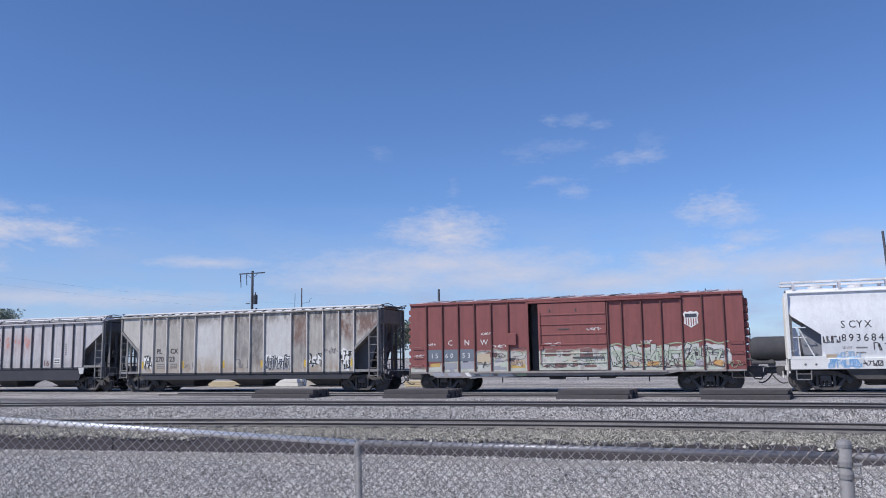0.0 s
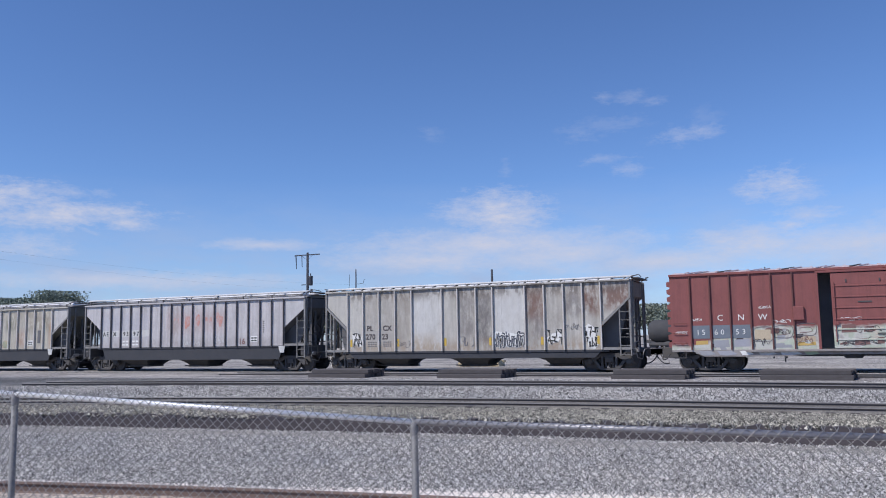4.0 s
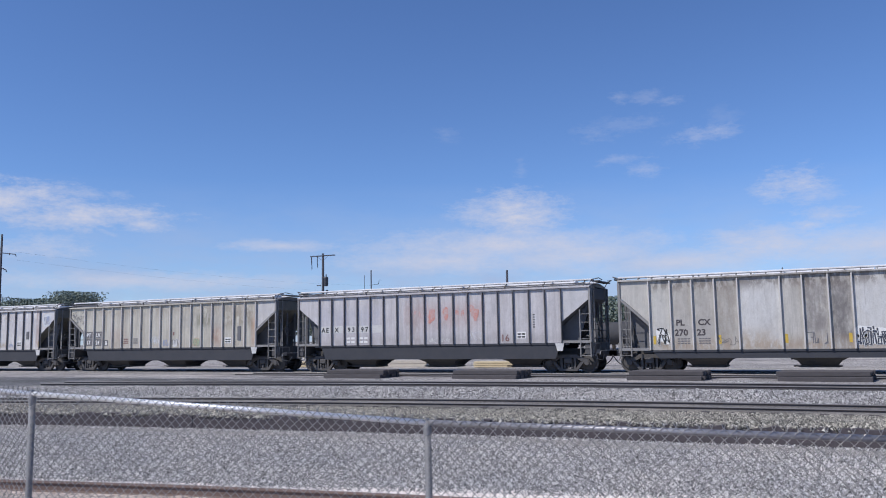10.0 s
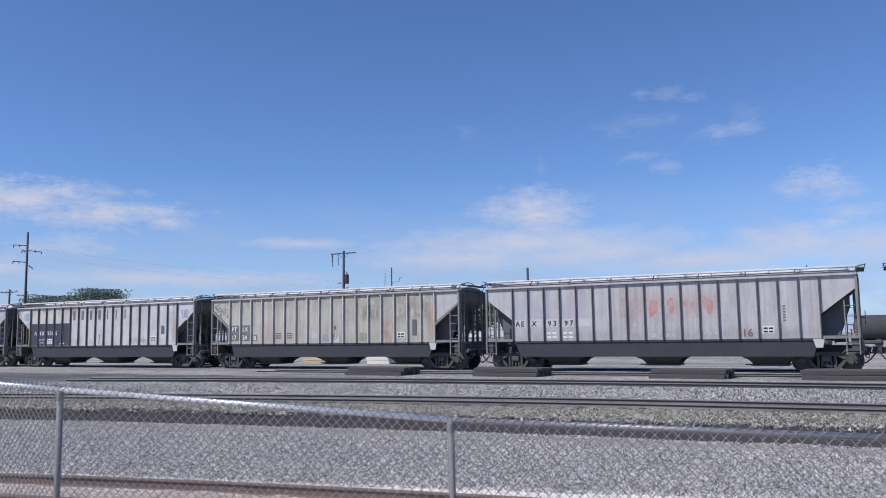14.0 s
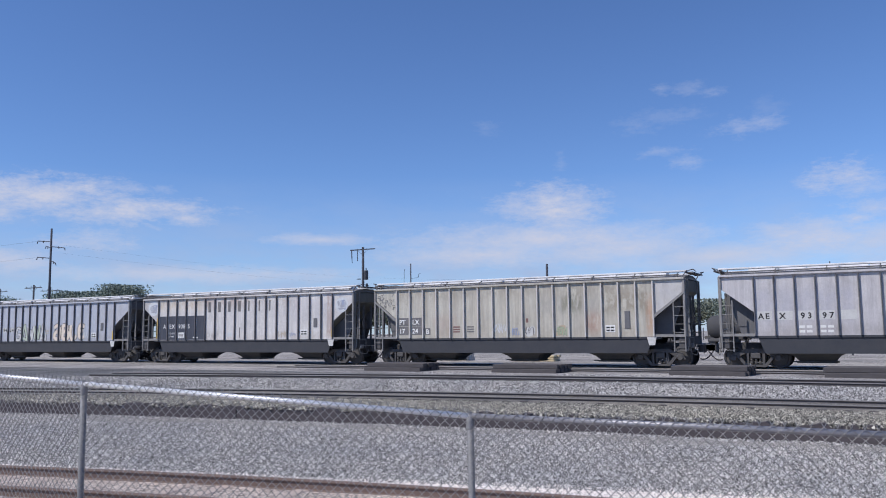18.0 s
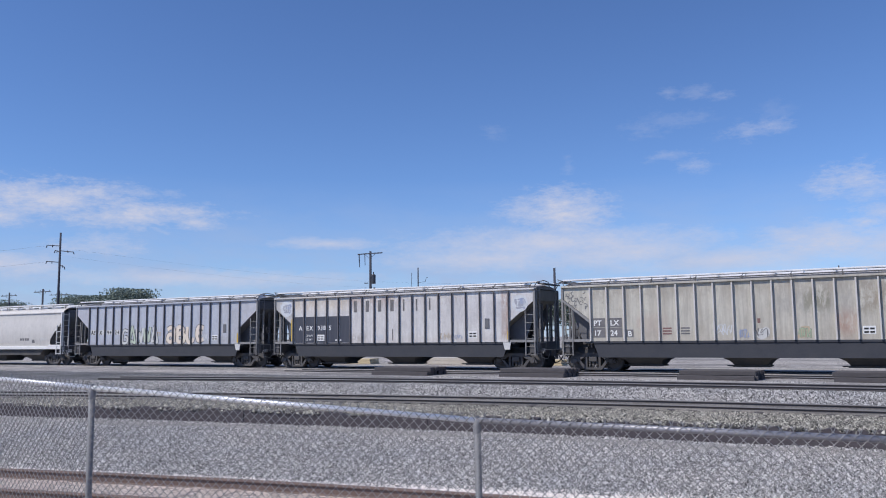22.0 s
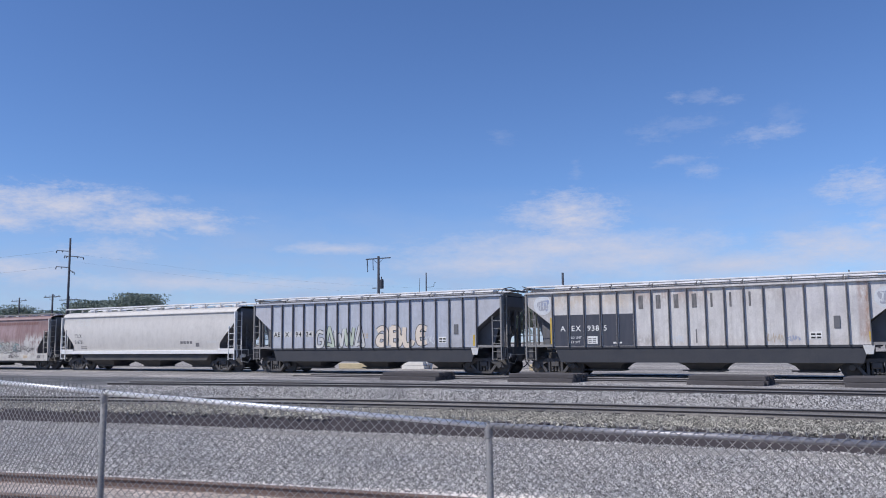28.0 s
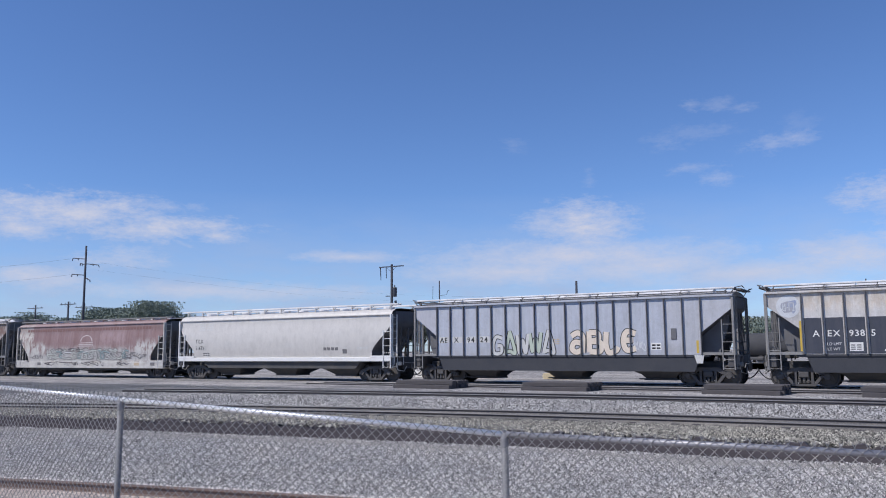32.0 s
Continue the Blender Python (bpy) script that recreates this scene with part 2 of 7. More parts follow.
def stone_bits(name, stops):
    """Loose stones, each with a grey of its own."""
    m, nt, b = nodes_of(name, 0.9)
    g = nt.nodes.new("ShaderNodeNewGeometry")
    col = ramp(nt, g.outputs["Random Per Island"], stops)
    col = blend(nt, 0.3, col, blend(nt, 1.0, col, ramp(nt, noise_node(nt, 60, 3, 0.6), [(0.3, (0.6,) * 3), (0.7, (1.3,) * 3)]), "MULTIPLY"))
    patch = ramp(nt, noise_node(nt, 0.45, 4, 0.6, (1, 1, 0.1)), [(0.36, (0.96, 0.965, 0.98)), (0.62, (1.12, 1.10, 1.08))])
    nt.links.new(blend(nt, 1.0, col, patch, "MULTIPLY"), b.inputs["Base Color"])
    return m

# ---- building helpers ----
def box(bm, x0, x1, y0, y1, z0, z1, bevel=0.0):
    v = [bm.verts.new((x, y, z)) for z in (z0, z1) for y in (y0, y1) for x in (x0, x1)]
    fs = [bm.faces.new([v[k] for k in f]) for f in ((0, 2, 3, 1), (4, 5, 7, 6), (0, 1, 5, 4), (2, 6, 7, 3), (0, 4, 6, 2), (1, 3, 7, 5))]
    if bevel:
        es = list({e for f in fs for e in f.edges})
        bmesh.ops.bevel(bm, geom=es, offset=bevel, segments=1, affect="EDGES")
    return bm


def prism(bm, pts, y0, y1, axis="y"):
    """A polygon in the x-z plane, drawn out along y (or in y-z along x, or in x-y along z)."""
    def at(p, d):
        return {"y": (p[0], d, p[1]), "x": (d, p[0], p[1]), "z": (p[0], p[1], d)}[axis]
    a = [bm.verts.new(at(p, y0)) for p in pts]
    b = [bm.verts.new(at(p, y1)) for p in pts]
    fs = [bm.faces.new(a), bm.faces.new(b[::-1])]
    n = len(pts)
    for k in range(n):
        fs.append(bm.faces.new((a[k], b[k], b[(k + 1) % n], a[(k + 1) % n])))
    bmesh.ops.recalc_face_normals(bm, faces=fs)
    return bm


def tube(bm, p, q, r, n=6, r2=None, caps=True):
    p, q = Vector(p), Vector(q)
    d = (q - p).normalized()
    u = d.orthogonal().normalized()
    w = d.cross(u)
    r2 = r if r2 is None else r2
    ring = [[bm.verts.new(c + (u * math.cos(k * 2 * math.pi / n) + w * math.sin(k * 2 * math.pi / n)) * s) for k in range(n)] for c, s in ((p, r), (q, r2))]
    for k in range(n):
        bm.faces.new((ring[0][k], ring[0][(k + 1) % n], ring[1][(k + 1) % n], ring[1][k]))
    if caps:
        bm.faces.new(ring[0][::-1])
        bm.faces.new(ring[1])
    return bm


def path_tube(bm, pts, r, n=5):
    for a, b in zip(pts, pts[1:]):
        tube(bm, a, b, r, n)
    return bm


def lathe(bm, prof, n=16, axis="z", centre=(0, 0, 0)):
    """prof: (radius, height) pairs."""
    c = Vector(centre)
    rings = []
    for r, h in prof:
        ring = []
        for k in range(n):
            a = 2 * math.pi * k / n
            u, w = r * math.cos(a), r * math.sin(a)
            ring.append(bm.verts.new(c + Vector({"z": (u, w, h), "y": (u, h, w), "x": (h, u, w)}[axis])))
        rings.append(ring)
    fs = []
    for a, b in zip(rings, rings[1:]):
        for k in range(n):
            fs.append(bm.faces.new((a[k], a[(k + 1) % n], b[(k + 1) % n], b[k])))
    fs += [bm.faces.new(rings[0]), bm.faces.new(rings[-1])]
    bmesh.ops.recalc_face_normals(bm, faces=fs)
    return bm


def mesh_of(name, bm, mat, smooth=False):
    me = bpy.data.meshes.new(name)
    bm.to_mesh(me)
    bm.free()
    me.materials.append(MATS[mat])
    if smooth:
        for p in me.polygons:
            p.use_smooth = True
    return me


def part(name, bm, mat, parent, label="", smooth=False):
    ob = new(name, mesh_of(name, bm, mat, smooth) if isinstance(bm, bmesh.types.BMesh) else bm)
    ob.parent = parent
    return tagged(ob, label)


def piece(name, me, parent, at=(0, 0, 0), turn=0.0, scale=None):
    ob = new(name, me)
    ob.parent = parent
    ob.location = at
    ob.rotation_euler.z = turn
    if scale:
        ob.scale = scale
    return ob


def thing(name, at, label, category, group="", turn=0.0, kind=""):
    ob = new(name)
    ob.location = at
    ob.rotation_euler.z = turn
    ob.empty_display_size = 0.2
    return tagged(ob, label, category, group, kind)


def solid(name, bm, mat, label, category="", group="", kind="", smooth=False):
    return tagged(new(name, mesh_of(name, bm, mat, smooth)), label, category, group, kind)


def B():
    return bmesh.new()


def letters(text, size, fat=0.0, deep=0.004, squeeze=1.0):
    """Flat lettering as a mesh in the x-z plane, facing -y, its lower left corner at the origin."""
    cu = bpy.data.curves.new("lettering", "FONT")
    cu.body, cu.size, cu.offset, cu.extrude, cu.resolution_u = text, size, fat, deep, 2
    ob = bpy.data.objects.new("lettering", cu)
    me = bpy.data.meshes.new_from_object(ob)
    me.transform(Matrix.Diagonal((squeeze, 1, 1, 1)))
    me.transform(Matrix.Rotation(radians(90), 4, "X"))
    bpy.data.objects.remove(ob)
    return me


def write(parent, text, size, x, y, z, mat, name="lettering", fat=0.0, squeeze=1.0, label=""):
    me = letters(text, size, fat, 0.004, squeeze)
    me.materials.append(MATS[mat])
    ob = part(name, me, mat, parent, label)
    ob.location = (x, y, z)
    return ob


# ---- surfaces ----
stone("ballast", (0.48, 0.47, 0.455), (0.22, 0.216, 0.213), 30)
stone("ballast_dusty", (0.52, 0.50, 0.44), (0.19, 0.18, 0.16), 20, tint=(0.36, 0.32, 0.22))
stone("yard_dirt", (0.52, 0.495, 0.475), (0.32, 0.303, 0.293), 9, relief=0.25, streak=(0.07, 0.9, 1))
stone("far_dirt", (0.53, 0.495, 0.45), (0.40, 0.375, 0.345), 6, relief=0.2, streak=(0.05, 0.4, 1))
stone("grit_strip", (0.33, 0.305, 0.27), (0.19, 0.175, 0.155), 22, relief=0.3, streak=(0.15, 1.6, 1))
stone("pale_grit", (0.92, 0.87, 0.83), (0.64, 0.59, 0.56), 16)
stone("tan_dirt", (0.80, 0.69, 0.60), (0.56, 0.47, 0.40), 12, relief=0.4)
stone_bits("loose_stone", [(0.0, (0.03, 0.03, 0.032)), (0.28, (0.15, 0.149, 0.149)), (0.6, (0.37, 0.367, 0.365)), (1.0, (0.66, 0.652, 0.645))])
stone_bits("fine_stone", [(0.0, (0.12, 0.117, 0.112)), (0.4, (0.29, 0.283, 0.272)), (1.0, (0.52, 0.505, 0.485))])
stone_bits("track_stone", [(0.0, (0.03, 0.03, 0.032)), (0.3, (0.14, 0.139, 0.14)), (0.62, (0.33, 0.327, 0.327)), (1.0, (0.62, 0.615, 0.61))])
stone_bits("loose_stone_dusty", [(0.0, (0.03, 0.029, 0.026)), (0.35, (0.12, 0.116, 0.103)), (0.7, (0.30, 0.29, 0.25)), (1.0, (0.60, 0.58, 0.51))])
stone_bits("pale_stone", [(0.0, (0.45, 0.41, 0.385)), (0.35, (0.82, 0.76, 0.72)), (1.0, (0.95, 0.91, 0.87))])
worn("rail_steel", (0.10, 0.09, 0.092), (0.065, 0.055, 0.055), 0.6, 0.7, 0.1, 2, 30)
worn("rail_head", (0.17, 0.168, 0.17), (0.11, 0.105, 0.105), 0.5, 0.6, 0.2, 2, 30)
worn("rail_rust", (0.215, 0.155, 0.132), (0.12, 0.09, 0.08), 0.7, 0.85, 0.1, 4, 40)
worn("tie_wood", (0.095, 0.088, 0.09), (0.06, 0.053, 0.054), 0.7, 0.95, 0, 4, 30, (0.4, 3, 3), 0.4)
worn("tie_dusty", (0.52, 0.435, 0.375), (0.28, 0.22, 0.185), 0.6, 0.95, 0, 3, 30, (0.6, 3, 3), 0.4)
worn("timber_edge", (0.09, 0.078, 0.083), (0.055, 0.047, 0.05), 0.8, 0.95, 0, 1.6, 24, (0.7, 2, 3), 0.6)
# one kind of pipe in two tones: sun glint put into the left panels
worn("rail_bright", (0.92, 0.92, 0.92), (0.62, 0.62, 0.63), 0.5, 0.36, 0.45, 8, 70)
worn("rail_dull", (0.32, 0.32, 0.34), (0.22, 0.22, 0.24), 0.6, 0.48, 0.5, 8, 70)
worn("galvanised", (0.24, 0.24, 0.245), (0.16, 0.16, 0.165), 0.6, 0.7, 0.1, 6, 60)
worn("wire", (0.31, 0.305, 0.30), (0.16, 0.155, 0.15), 0.5, 0.34, 0.8, 20, 90)
# irons and wheel steel lifted: haze over the shade underneath is in the colour
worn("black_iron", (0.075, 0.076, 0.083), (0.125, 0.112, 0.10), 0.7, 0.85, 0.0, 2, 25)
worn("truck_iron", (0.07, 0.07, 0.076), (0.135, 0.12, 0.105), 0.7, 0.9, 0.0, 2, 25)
# white paint with its shade put into the colour, for the end bulkheads
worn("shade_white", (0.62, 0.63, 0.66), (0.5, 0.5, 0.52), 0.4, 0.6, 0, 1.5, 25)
# bluish shade put into the base colour; the bays also carry brown dust
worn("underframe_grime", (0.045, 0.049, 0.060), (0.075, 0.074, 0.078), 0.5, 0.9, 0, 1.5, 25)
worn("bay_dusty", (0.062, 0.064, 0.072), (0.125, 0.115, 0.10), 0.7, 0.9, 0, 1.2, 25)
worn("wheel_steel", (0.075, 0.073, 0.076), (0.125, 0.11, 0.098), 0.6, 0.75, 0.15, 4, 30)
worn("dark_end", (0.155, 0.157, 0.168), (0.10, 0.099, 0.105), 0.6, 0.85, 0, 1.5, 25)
worn("post_grey", (0.42, 0.41, 0.40), (0.22, 0.2, 0.18), 0.6, 0.6, 0, 3, 30)
worn("roof_white", (0.84, 0.84, 0.84), (0.42, 0.41, 0.40), 0.7, 0.5, 0, 1.1, 25)
# blue in the wood stands for haze over the far poles
worn("pole_wood", (0.058, 0.064, 0.084), (0.045, 0.046, 0.056), 0.6, 0.9, 0, 3, 30, (3, 3, 0.2), 0.3)
worn("line_metal", (0.075, 0.078, 0.09), (0.045, 0.045, 0.05), 0.4, 0.5, 0.5)
# leaf colours lifted and greyed: haze of the distance put into them
worn("leaf_near", (0.20, 0.245, 0.205), (0.16, 0.195, 0.165), 0.6, 0.8, 0, 1.2, 8)
worn("leaf_dry", (0.215, 0.24, 0.19), (0.15, 0.172, 0.135), 0.6, 0.8, 0, 1.2, 8)
worn("bark", (0.09, 0.07, 0.055), (0.05, 0.04, 0.03), 0.6, 0.95, 0, 5, 20)
worn("concrete", (0.52, 0.49, 0.45), (0.38, 0.35, 0.32), 0.5, 0.9, 0, 1.5, 25)
worn("tan_paint", (0.55, 0.46, 0.33), (0.40, 0.33, 0.24), 0.5, 0.7, 0, 1.5, 25)
worn("white_paint", (0.78, 0.78, 0.76), (0.62, 0.6, 0.57), 0.5, 0.6, 0, 2, 30)
worn("black_paint", (0.02, 0.02, 0.022), (0.05, 0.05, 0.05), 0.4, 0.6, 0, 3, 30)
worn("yellow_paint", (0.62, 0.42, 0.06), (0.4, 0.28, 0.08), 0.6, 0.6, 0, 5, 30)
worn("blue_spray", (0.15, 0.35, 0.62), (0.35, 0.5, 0.68), 0.6, 0.6, 0, 4, 30)
worn("navy_paint", (0.043, 0.049, 0.070), (0.085, 0.088, 0.105), 0.7, 0.6, 0, 2, 30, (2, 1, 0.4))
RUST, SOOT, CLEAN = (0.205, 0.125, 0.10), (0.21, 0.19, 0.182), (0.64, 0.64, 0.63)
car_paint("grey_white", (0.53, 0.51, 0.47), (0.33, 0.305, 0.27), (0.23, 0.155, 0.12), 0.8, 0.4, drips=0.8, zones=[
    (-4.78, -3.95, 1.6, 3.9, (0.36, 0.335, 0.30), 0.7, 0.4), (-3.84, -2.99, 1.6, 3.9, (0.31, 0.275, 0.235), 0.7, 0.4), (4.05, 4.88, 1.8, 3.9, (0.34, 0.315, 0.285), 0.7, 0.3), (-5.7, -4.88, 2.4, 3.9, (0.40, 0.37, 0.33), 0.6, 0.3),
    (-2.9, -1.3, 1.0, 4.0, CLEAN, 0.95, 1.3), (1.46, 3.02, 1.0, 4.0, CLEAN, 0.95, 1.3), (-6.66, -5.8, 1.4, 4.0, (0.56, 0.545, 0.50), 0.8, 0.9), (-8.0, -6.7, 2.0, 4.0, (0.53, 0.51, 0.46), 0.8, 0.9), (-0.4, 0.5, 1.6, 4.0, SOOT, 0.75, 0.35), (0.6, 1.38, 1.2, 4.0, (0.165, 0.152, 0.148), 0.9, 0.4),
    (3.1, 3.96, 2.3, 4.0, RUST, 0.95, 0.4), (3.1, 3.96, 1.2, 2.6, SOOT, 0.7, 0.3), (4.95, 5.8, 2.5, 4.0, SOOT, 0.8, 0.25), (5.88, 6.64, 2.6, 3.9, RUST, 1.0, 0.3),
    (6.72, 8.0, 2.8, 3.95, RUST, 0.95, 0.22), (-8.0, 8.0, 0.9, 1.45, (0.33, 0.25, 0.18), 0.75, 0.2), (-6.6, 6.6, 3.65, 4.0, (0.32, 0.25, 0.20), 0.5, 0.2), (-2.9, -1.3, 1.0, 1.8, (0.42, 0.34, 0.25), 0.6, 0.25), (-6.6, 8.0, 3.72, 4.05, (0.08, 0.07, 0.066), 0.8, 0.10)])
car_paint("lavender_grey", (0.575, 0.555, 0.56), (0.42, 0.395, 0.40), (0.30, 0.22, 0.20), 0.75, 0.2, zones=[
    (-6.7, -3.0, 2.0, 3.3, (0.42, 0.42, 0.48), 0.6, 0.6), (-1.6, 2.9, 2.2, 3.4, (0.47, 0.33, 0.31), 0.55, 0.4), (-6.7, 6.7, 1.3, 1.75, (0.27, 0.24, 0.24), 0.6, 0.5),
    (-1.5, -0.7, 1.4, 3.9, (0.30, 0.24, 0.22), 0.5, 0.4), (6.8, 8.1, 2.4, 3.9, (0.50, 0.50, 0.50), 0.7, 0.8)])
car_paint("cream_white", (0.56, 0.535, 0.46), (0.38, 0.345, 0.29), (0.36, 0.27, 0.20), 0.85, 0.3, zones=[
    (3.6, 4.4, 1.5, 2.6, (0.40, 0.24, 0.18), 0.7, 0.2), (6.4, 6.8, 1.4, 3.2, (0.45, 0.25, 0.15), 0.7, 0.3), (-6.7, 6.7, 1.3, 1.7, (0.40, 0.35, 0.29), 0.6, 0.5),
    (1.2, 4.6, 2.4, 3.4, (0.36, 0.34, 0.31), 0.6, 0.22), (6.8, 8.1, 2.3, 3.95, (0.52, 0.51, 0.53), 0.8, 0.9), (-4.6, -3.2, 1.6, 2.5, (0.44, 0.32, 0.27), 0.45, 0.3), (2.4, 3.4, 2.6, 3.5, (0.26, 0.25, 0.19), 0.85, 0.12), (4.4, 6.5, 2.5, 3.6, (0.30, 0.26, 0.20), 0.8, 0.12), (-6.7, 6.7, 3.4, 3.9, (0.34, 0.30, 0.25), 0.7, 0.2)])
car_paint("dull_white", (0.73, 0.71, 0.685), (0.52, 0.50, 0.485), (0.38, 0.30, 0.25), 0.7, 0.2, zones=[
    (-2.8, 4.4, 3.2, 3.95, (0.42, 0.38, 0.36), 0.6, 0.3), (3.6, 6.6, 2.4, 3.6, (0.48, 0.46, 0.50), 0.5, 0.4), (-6.7, 6.7, 1.3, 1.7, (0.46, 0.41, 0.38), 0.6, 0.4), (6.7, 8.1, 2.4, 3.9, (0.50, 0.48, 0.49), 0.7, 0.8),
    (6.35, 6.75, 1.6, 3.9, (0.34, 0.19, 0.13), 0.85, 0.3), (-6.7, -3.0, 3.2, 3.95, (0.62, 0.50, 0.37), 0.6, 0.3), (-2.9, 0.6, 3.4, 3.95, (0.45, 0.33, 0.28), 0.6, 0.15), (-2.8, -1.2, 1.4, 1.8, (0.30, 0.26, 0.24), 0.7, 0.2), (-8.2, -6.82, 2.2, 4.1, (0.33, 0.318, 0.312), 0.95, 1.6), (-6.7, -2.8, 3.55, 4.0, (0.40, 0.35, 0.30), 0.75, 0.5), (-6.7, -2.8, 2.8, 3.1, (0.40, 0.385, 0.375), 0.6, 0.5), (-2.8, 6.6, 1.9, 3.3, (0.52, 0.50, 0.49), 0.6, 0.5)])
car_paint("blue_grey", (0.47, 0.497, 0.56), (0.40, 0.415, 0.46), (0.3, 0.26, 0.22), 0.6, 0.15, zones=[
    (5.2, 8.1, 1.4, 3.9, (0.46, 0.45, 0.46), 0.6, 0.7), (-6.7, 6.7, 1.3, 1.7, (0.33, 0.31, 0.30), 0.5, 0.4), (-8.1, -6.8, 2.3, 3.9, (0.46, 0.44, 0.46), 0.7, 0.8)])
car_paint("clean_white", (0.60, 0.575, 0.54), (0.53, 0.505, 0.47), (0.44, 0.39, 0.33), 0.2, 0.12, 0.5, drips=0.2, zones=[(-8, 8, 1.2, 1.55, (0.46, 0.43, 0.39), 0.5, 0.5)])
car_paint("bright_white", (0.80, 0.81, 0.82), (0.70, 0.70, 0.70), (0.55, 0.5, 0.45), 0.25, 0.1, 0.4, drips=0.1)
car_paint("brown_red", (0.235, 0.138, 0.128), (0.36, 0.265, 0.262), (0.16, 0.10, 0.09), 0.7, 0.4, zones=[
    (-7.9, -6.1, 1.0, 3.7, (0.58, 0.55, 0.49), 1.0, 0.22), (-8.0, 8.0, 0.7, 2.0, (0.58, 0.57, 0.54), 1.0, 0.22), (-6.6, 6.6, 0.7, 1.65, (0.54, 0.53, 0.5), 1.0, 1.2), (-6.5, -4.6, 1.0, 2.3, (0.56, 0.54, 0.5), 1.0, 0.12), (1.5, 4.2, 2.2, 3.6, (0.40, 0.29, 0.29), 0.6, 0.3), (5.2, 7.4, 1.0, 2.4, (0.55, 0.53, 0.5), 1.0, 0.12),
    # darker band just below the eave, then a paler one above it
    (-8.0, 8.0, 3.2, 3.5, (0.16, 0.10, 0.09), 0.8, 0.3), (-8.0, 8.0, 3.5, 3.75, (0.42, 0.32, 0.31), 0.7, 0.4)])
car_paint("boxcar_red", (0.27, 0.088, 0.082), (0.18, 0.07, 0.066), (0.12, 0.05, 0.04), 0.5, 0.4, 0.6, drips=0.35)
car_paint("boxcar_door_red", (0.28, 0.094, 0.086), (0.19, 0.075, 0.07), (0.13, 0.055, 0.045), 0.5, 0.4, 0.6, drips=0.35)

# ---- ground ----
def line_a(x):
    u = max(min(x, 12.0), -30.0) + 0.95
    return 23.15 + 0.0147 * u - 0.0053 * u * u + 0.25 * min(x + 30, 0)


def line_b(x):
    u = max(min(x, 12.0), -40.0) + 3
    return 28.1 - 0.0042 * u * u


def edge_y(x):
    u = max(min(x, 8.0), -26.0) + 0.8
    return 16.3 + 0.0437 * u - 0.0037 * u * u + 0.2 * min(x + 26, 0)


def line_n(x):
    u = max(min(x + 9.1, 9.0), -20.0)
    return 8.46 + 0.195 * u - 0.0075 * u * u


def pale_edge(x):
    return line_n(x) + 1.5 + 0.11 * max(0.0, min(x, 4) + 8)


def smooth01(v):
    v = max(0.0, min(1.0, v))
    return v * v * (3 - 2 * v)


def ground_z(x, y):
    e = edge_y(x)
    if y > e:
        if y < e + 0.6:
            return -0.42 + 0.305 * smooth01((y - e) / 0.25)
        a = line_a(x)
        z = -0.115
        if y < a - 1.24:
            z -= 0.255 * smooth01((y - e - 0.6) / max(a - 1.7 - e - 0.6, 0.5))
        elif y < a + 1.3:
            z = -0.325
        else:
            z -= 0.21 * (1 - smooth01((y - a - 1.3) / 2.0))
        if y > 30:
            z = -0.115 - 0.015 * smooth01((y - 30) / 1.5) + 0.055 * smooth01((y - 35.9) / 0.8) * smooth01((40.6 - y) / 0.8)
        return z + (0.015 if abs(y - a) > 1.6 else 0.004) * noise.noise((x * 0.7, y * 0.7, 0))
    n = line_n(x)
    low = -0.61 + 0.2 * smooth01((y - n - 1.0) / max(e - n - 1.0, 0.5))
    if y < 5.6:
        return -0.1 - 0.02 * abs(x) / 10
    z = low + (-0.1 - low) * (1 - smooth01((y - 5.6) / 1.2))
    return z + 0.025 * noise.noise((x * 0.6, y * 0.6, 3))


def spread(a, b, n):
    return [a + (b - a) * k / n for k in range(n + 1)]


def ground_sheet():
    xs = [-2500, -900, -400, -200, -110] + spread(-60, 20, 160) + [60, 140, 300, 700, 2500]
    ys = [-600, -200, -60, -20, 0, 3] + spread(5, 31, 173) + [32, 34, 35.8, 36.4, 37, 38, 39.5, 40.2, 41, 43, 46, 60, 90, 160, 400, 1000, 3500]
    vs = [(x, y, ground_z(x, y)) for y in ys for x in xs]
    w = len(xs)
    fs, mi = [], []
    for j in range(len(ys) - 1):
        for i in range(w - 1):
            fs.append((j * w + i, j * w + i + 1, (j + 1) * w + i + 1, (j + 1) * w + i))
            x, y = (xs[i] + xs[i + 1]) / 2, (ys[j] + ys[j + 1]) / 2
            k = 0
            if y > edge_y(x) + 0.3 and y < line_a(x) - 0.4:
                k = 1
            if y > 30.6:
                k = 2 if y < 43 else 6
            if line_a(x) - 1.3 < y < line_a(x) + 0.9:
                k = 4
            if line_n(x) + 0.9 < y < pale_edge(x):
                k = 5
            if y < line_n(x) + 0.9 or y < 5:
                k = 3
            mi.append(k)
    me = bpy.data.meshes.new("ground")
    me.from_pydata(vs, [], fs)
    for nm in ("ballast", "ballast_dusty", "yard_dirt", "tan_dirt", "grit_strip", "pale_grit", "far_dirt"):
        me.materials.append(MATS[nm])
    me.polygons.foreach_set("material_index", mi)
    me.polygons.foreach_set("use_smooth", [True] * len(fs))
    return tagged(new("ground", me), "grey crushed stone rail yard with pale dirt beyond", kind="structure")


ground_sheet()

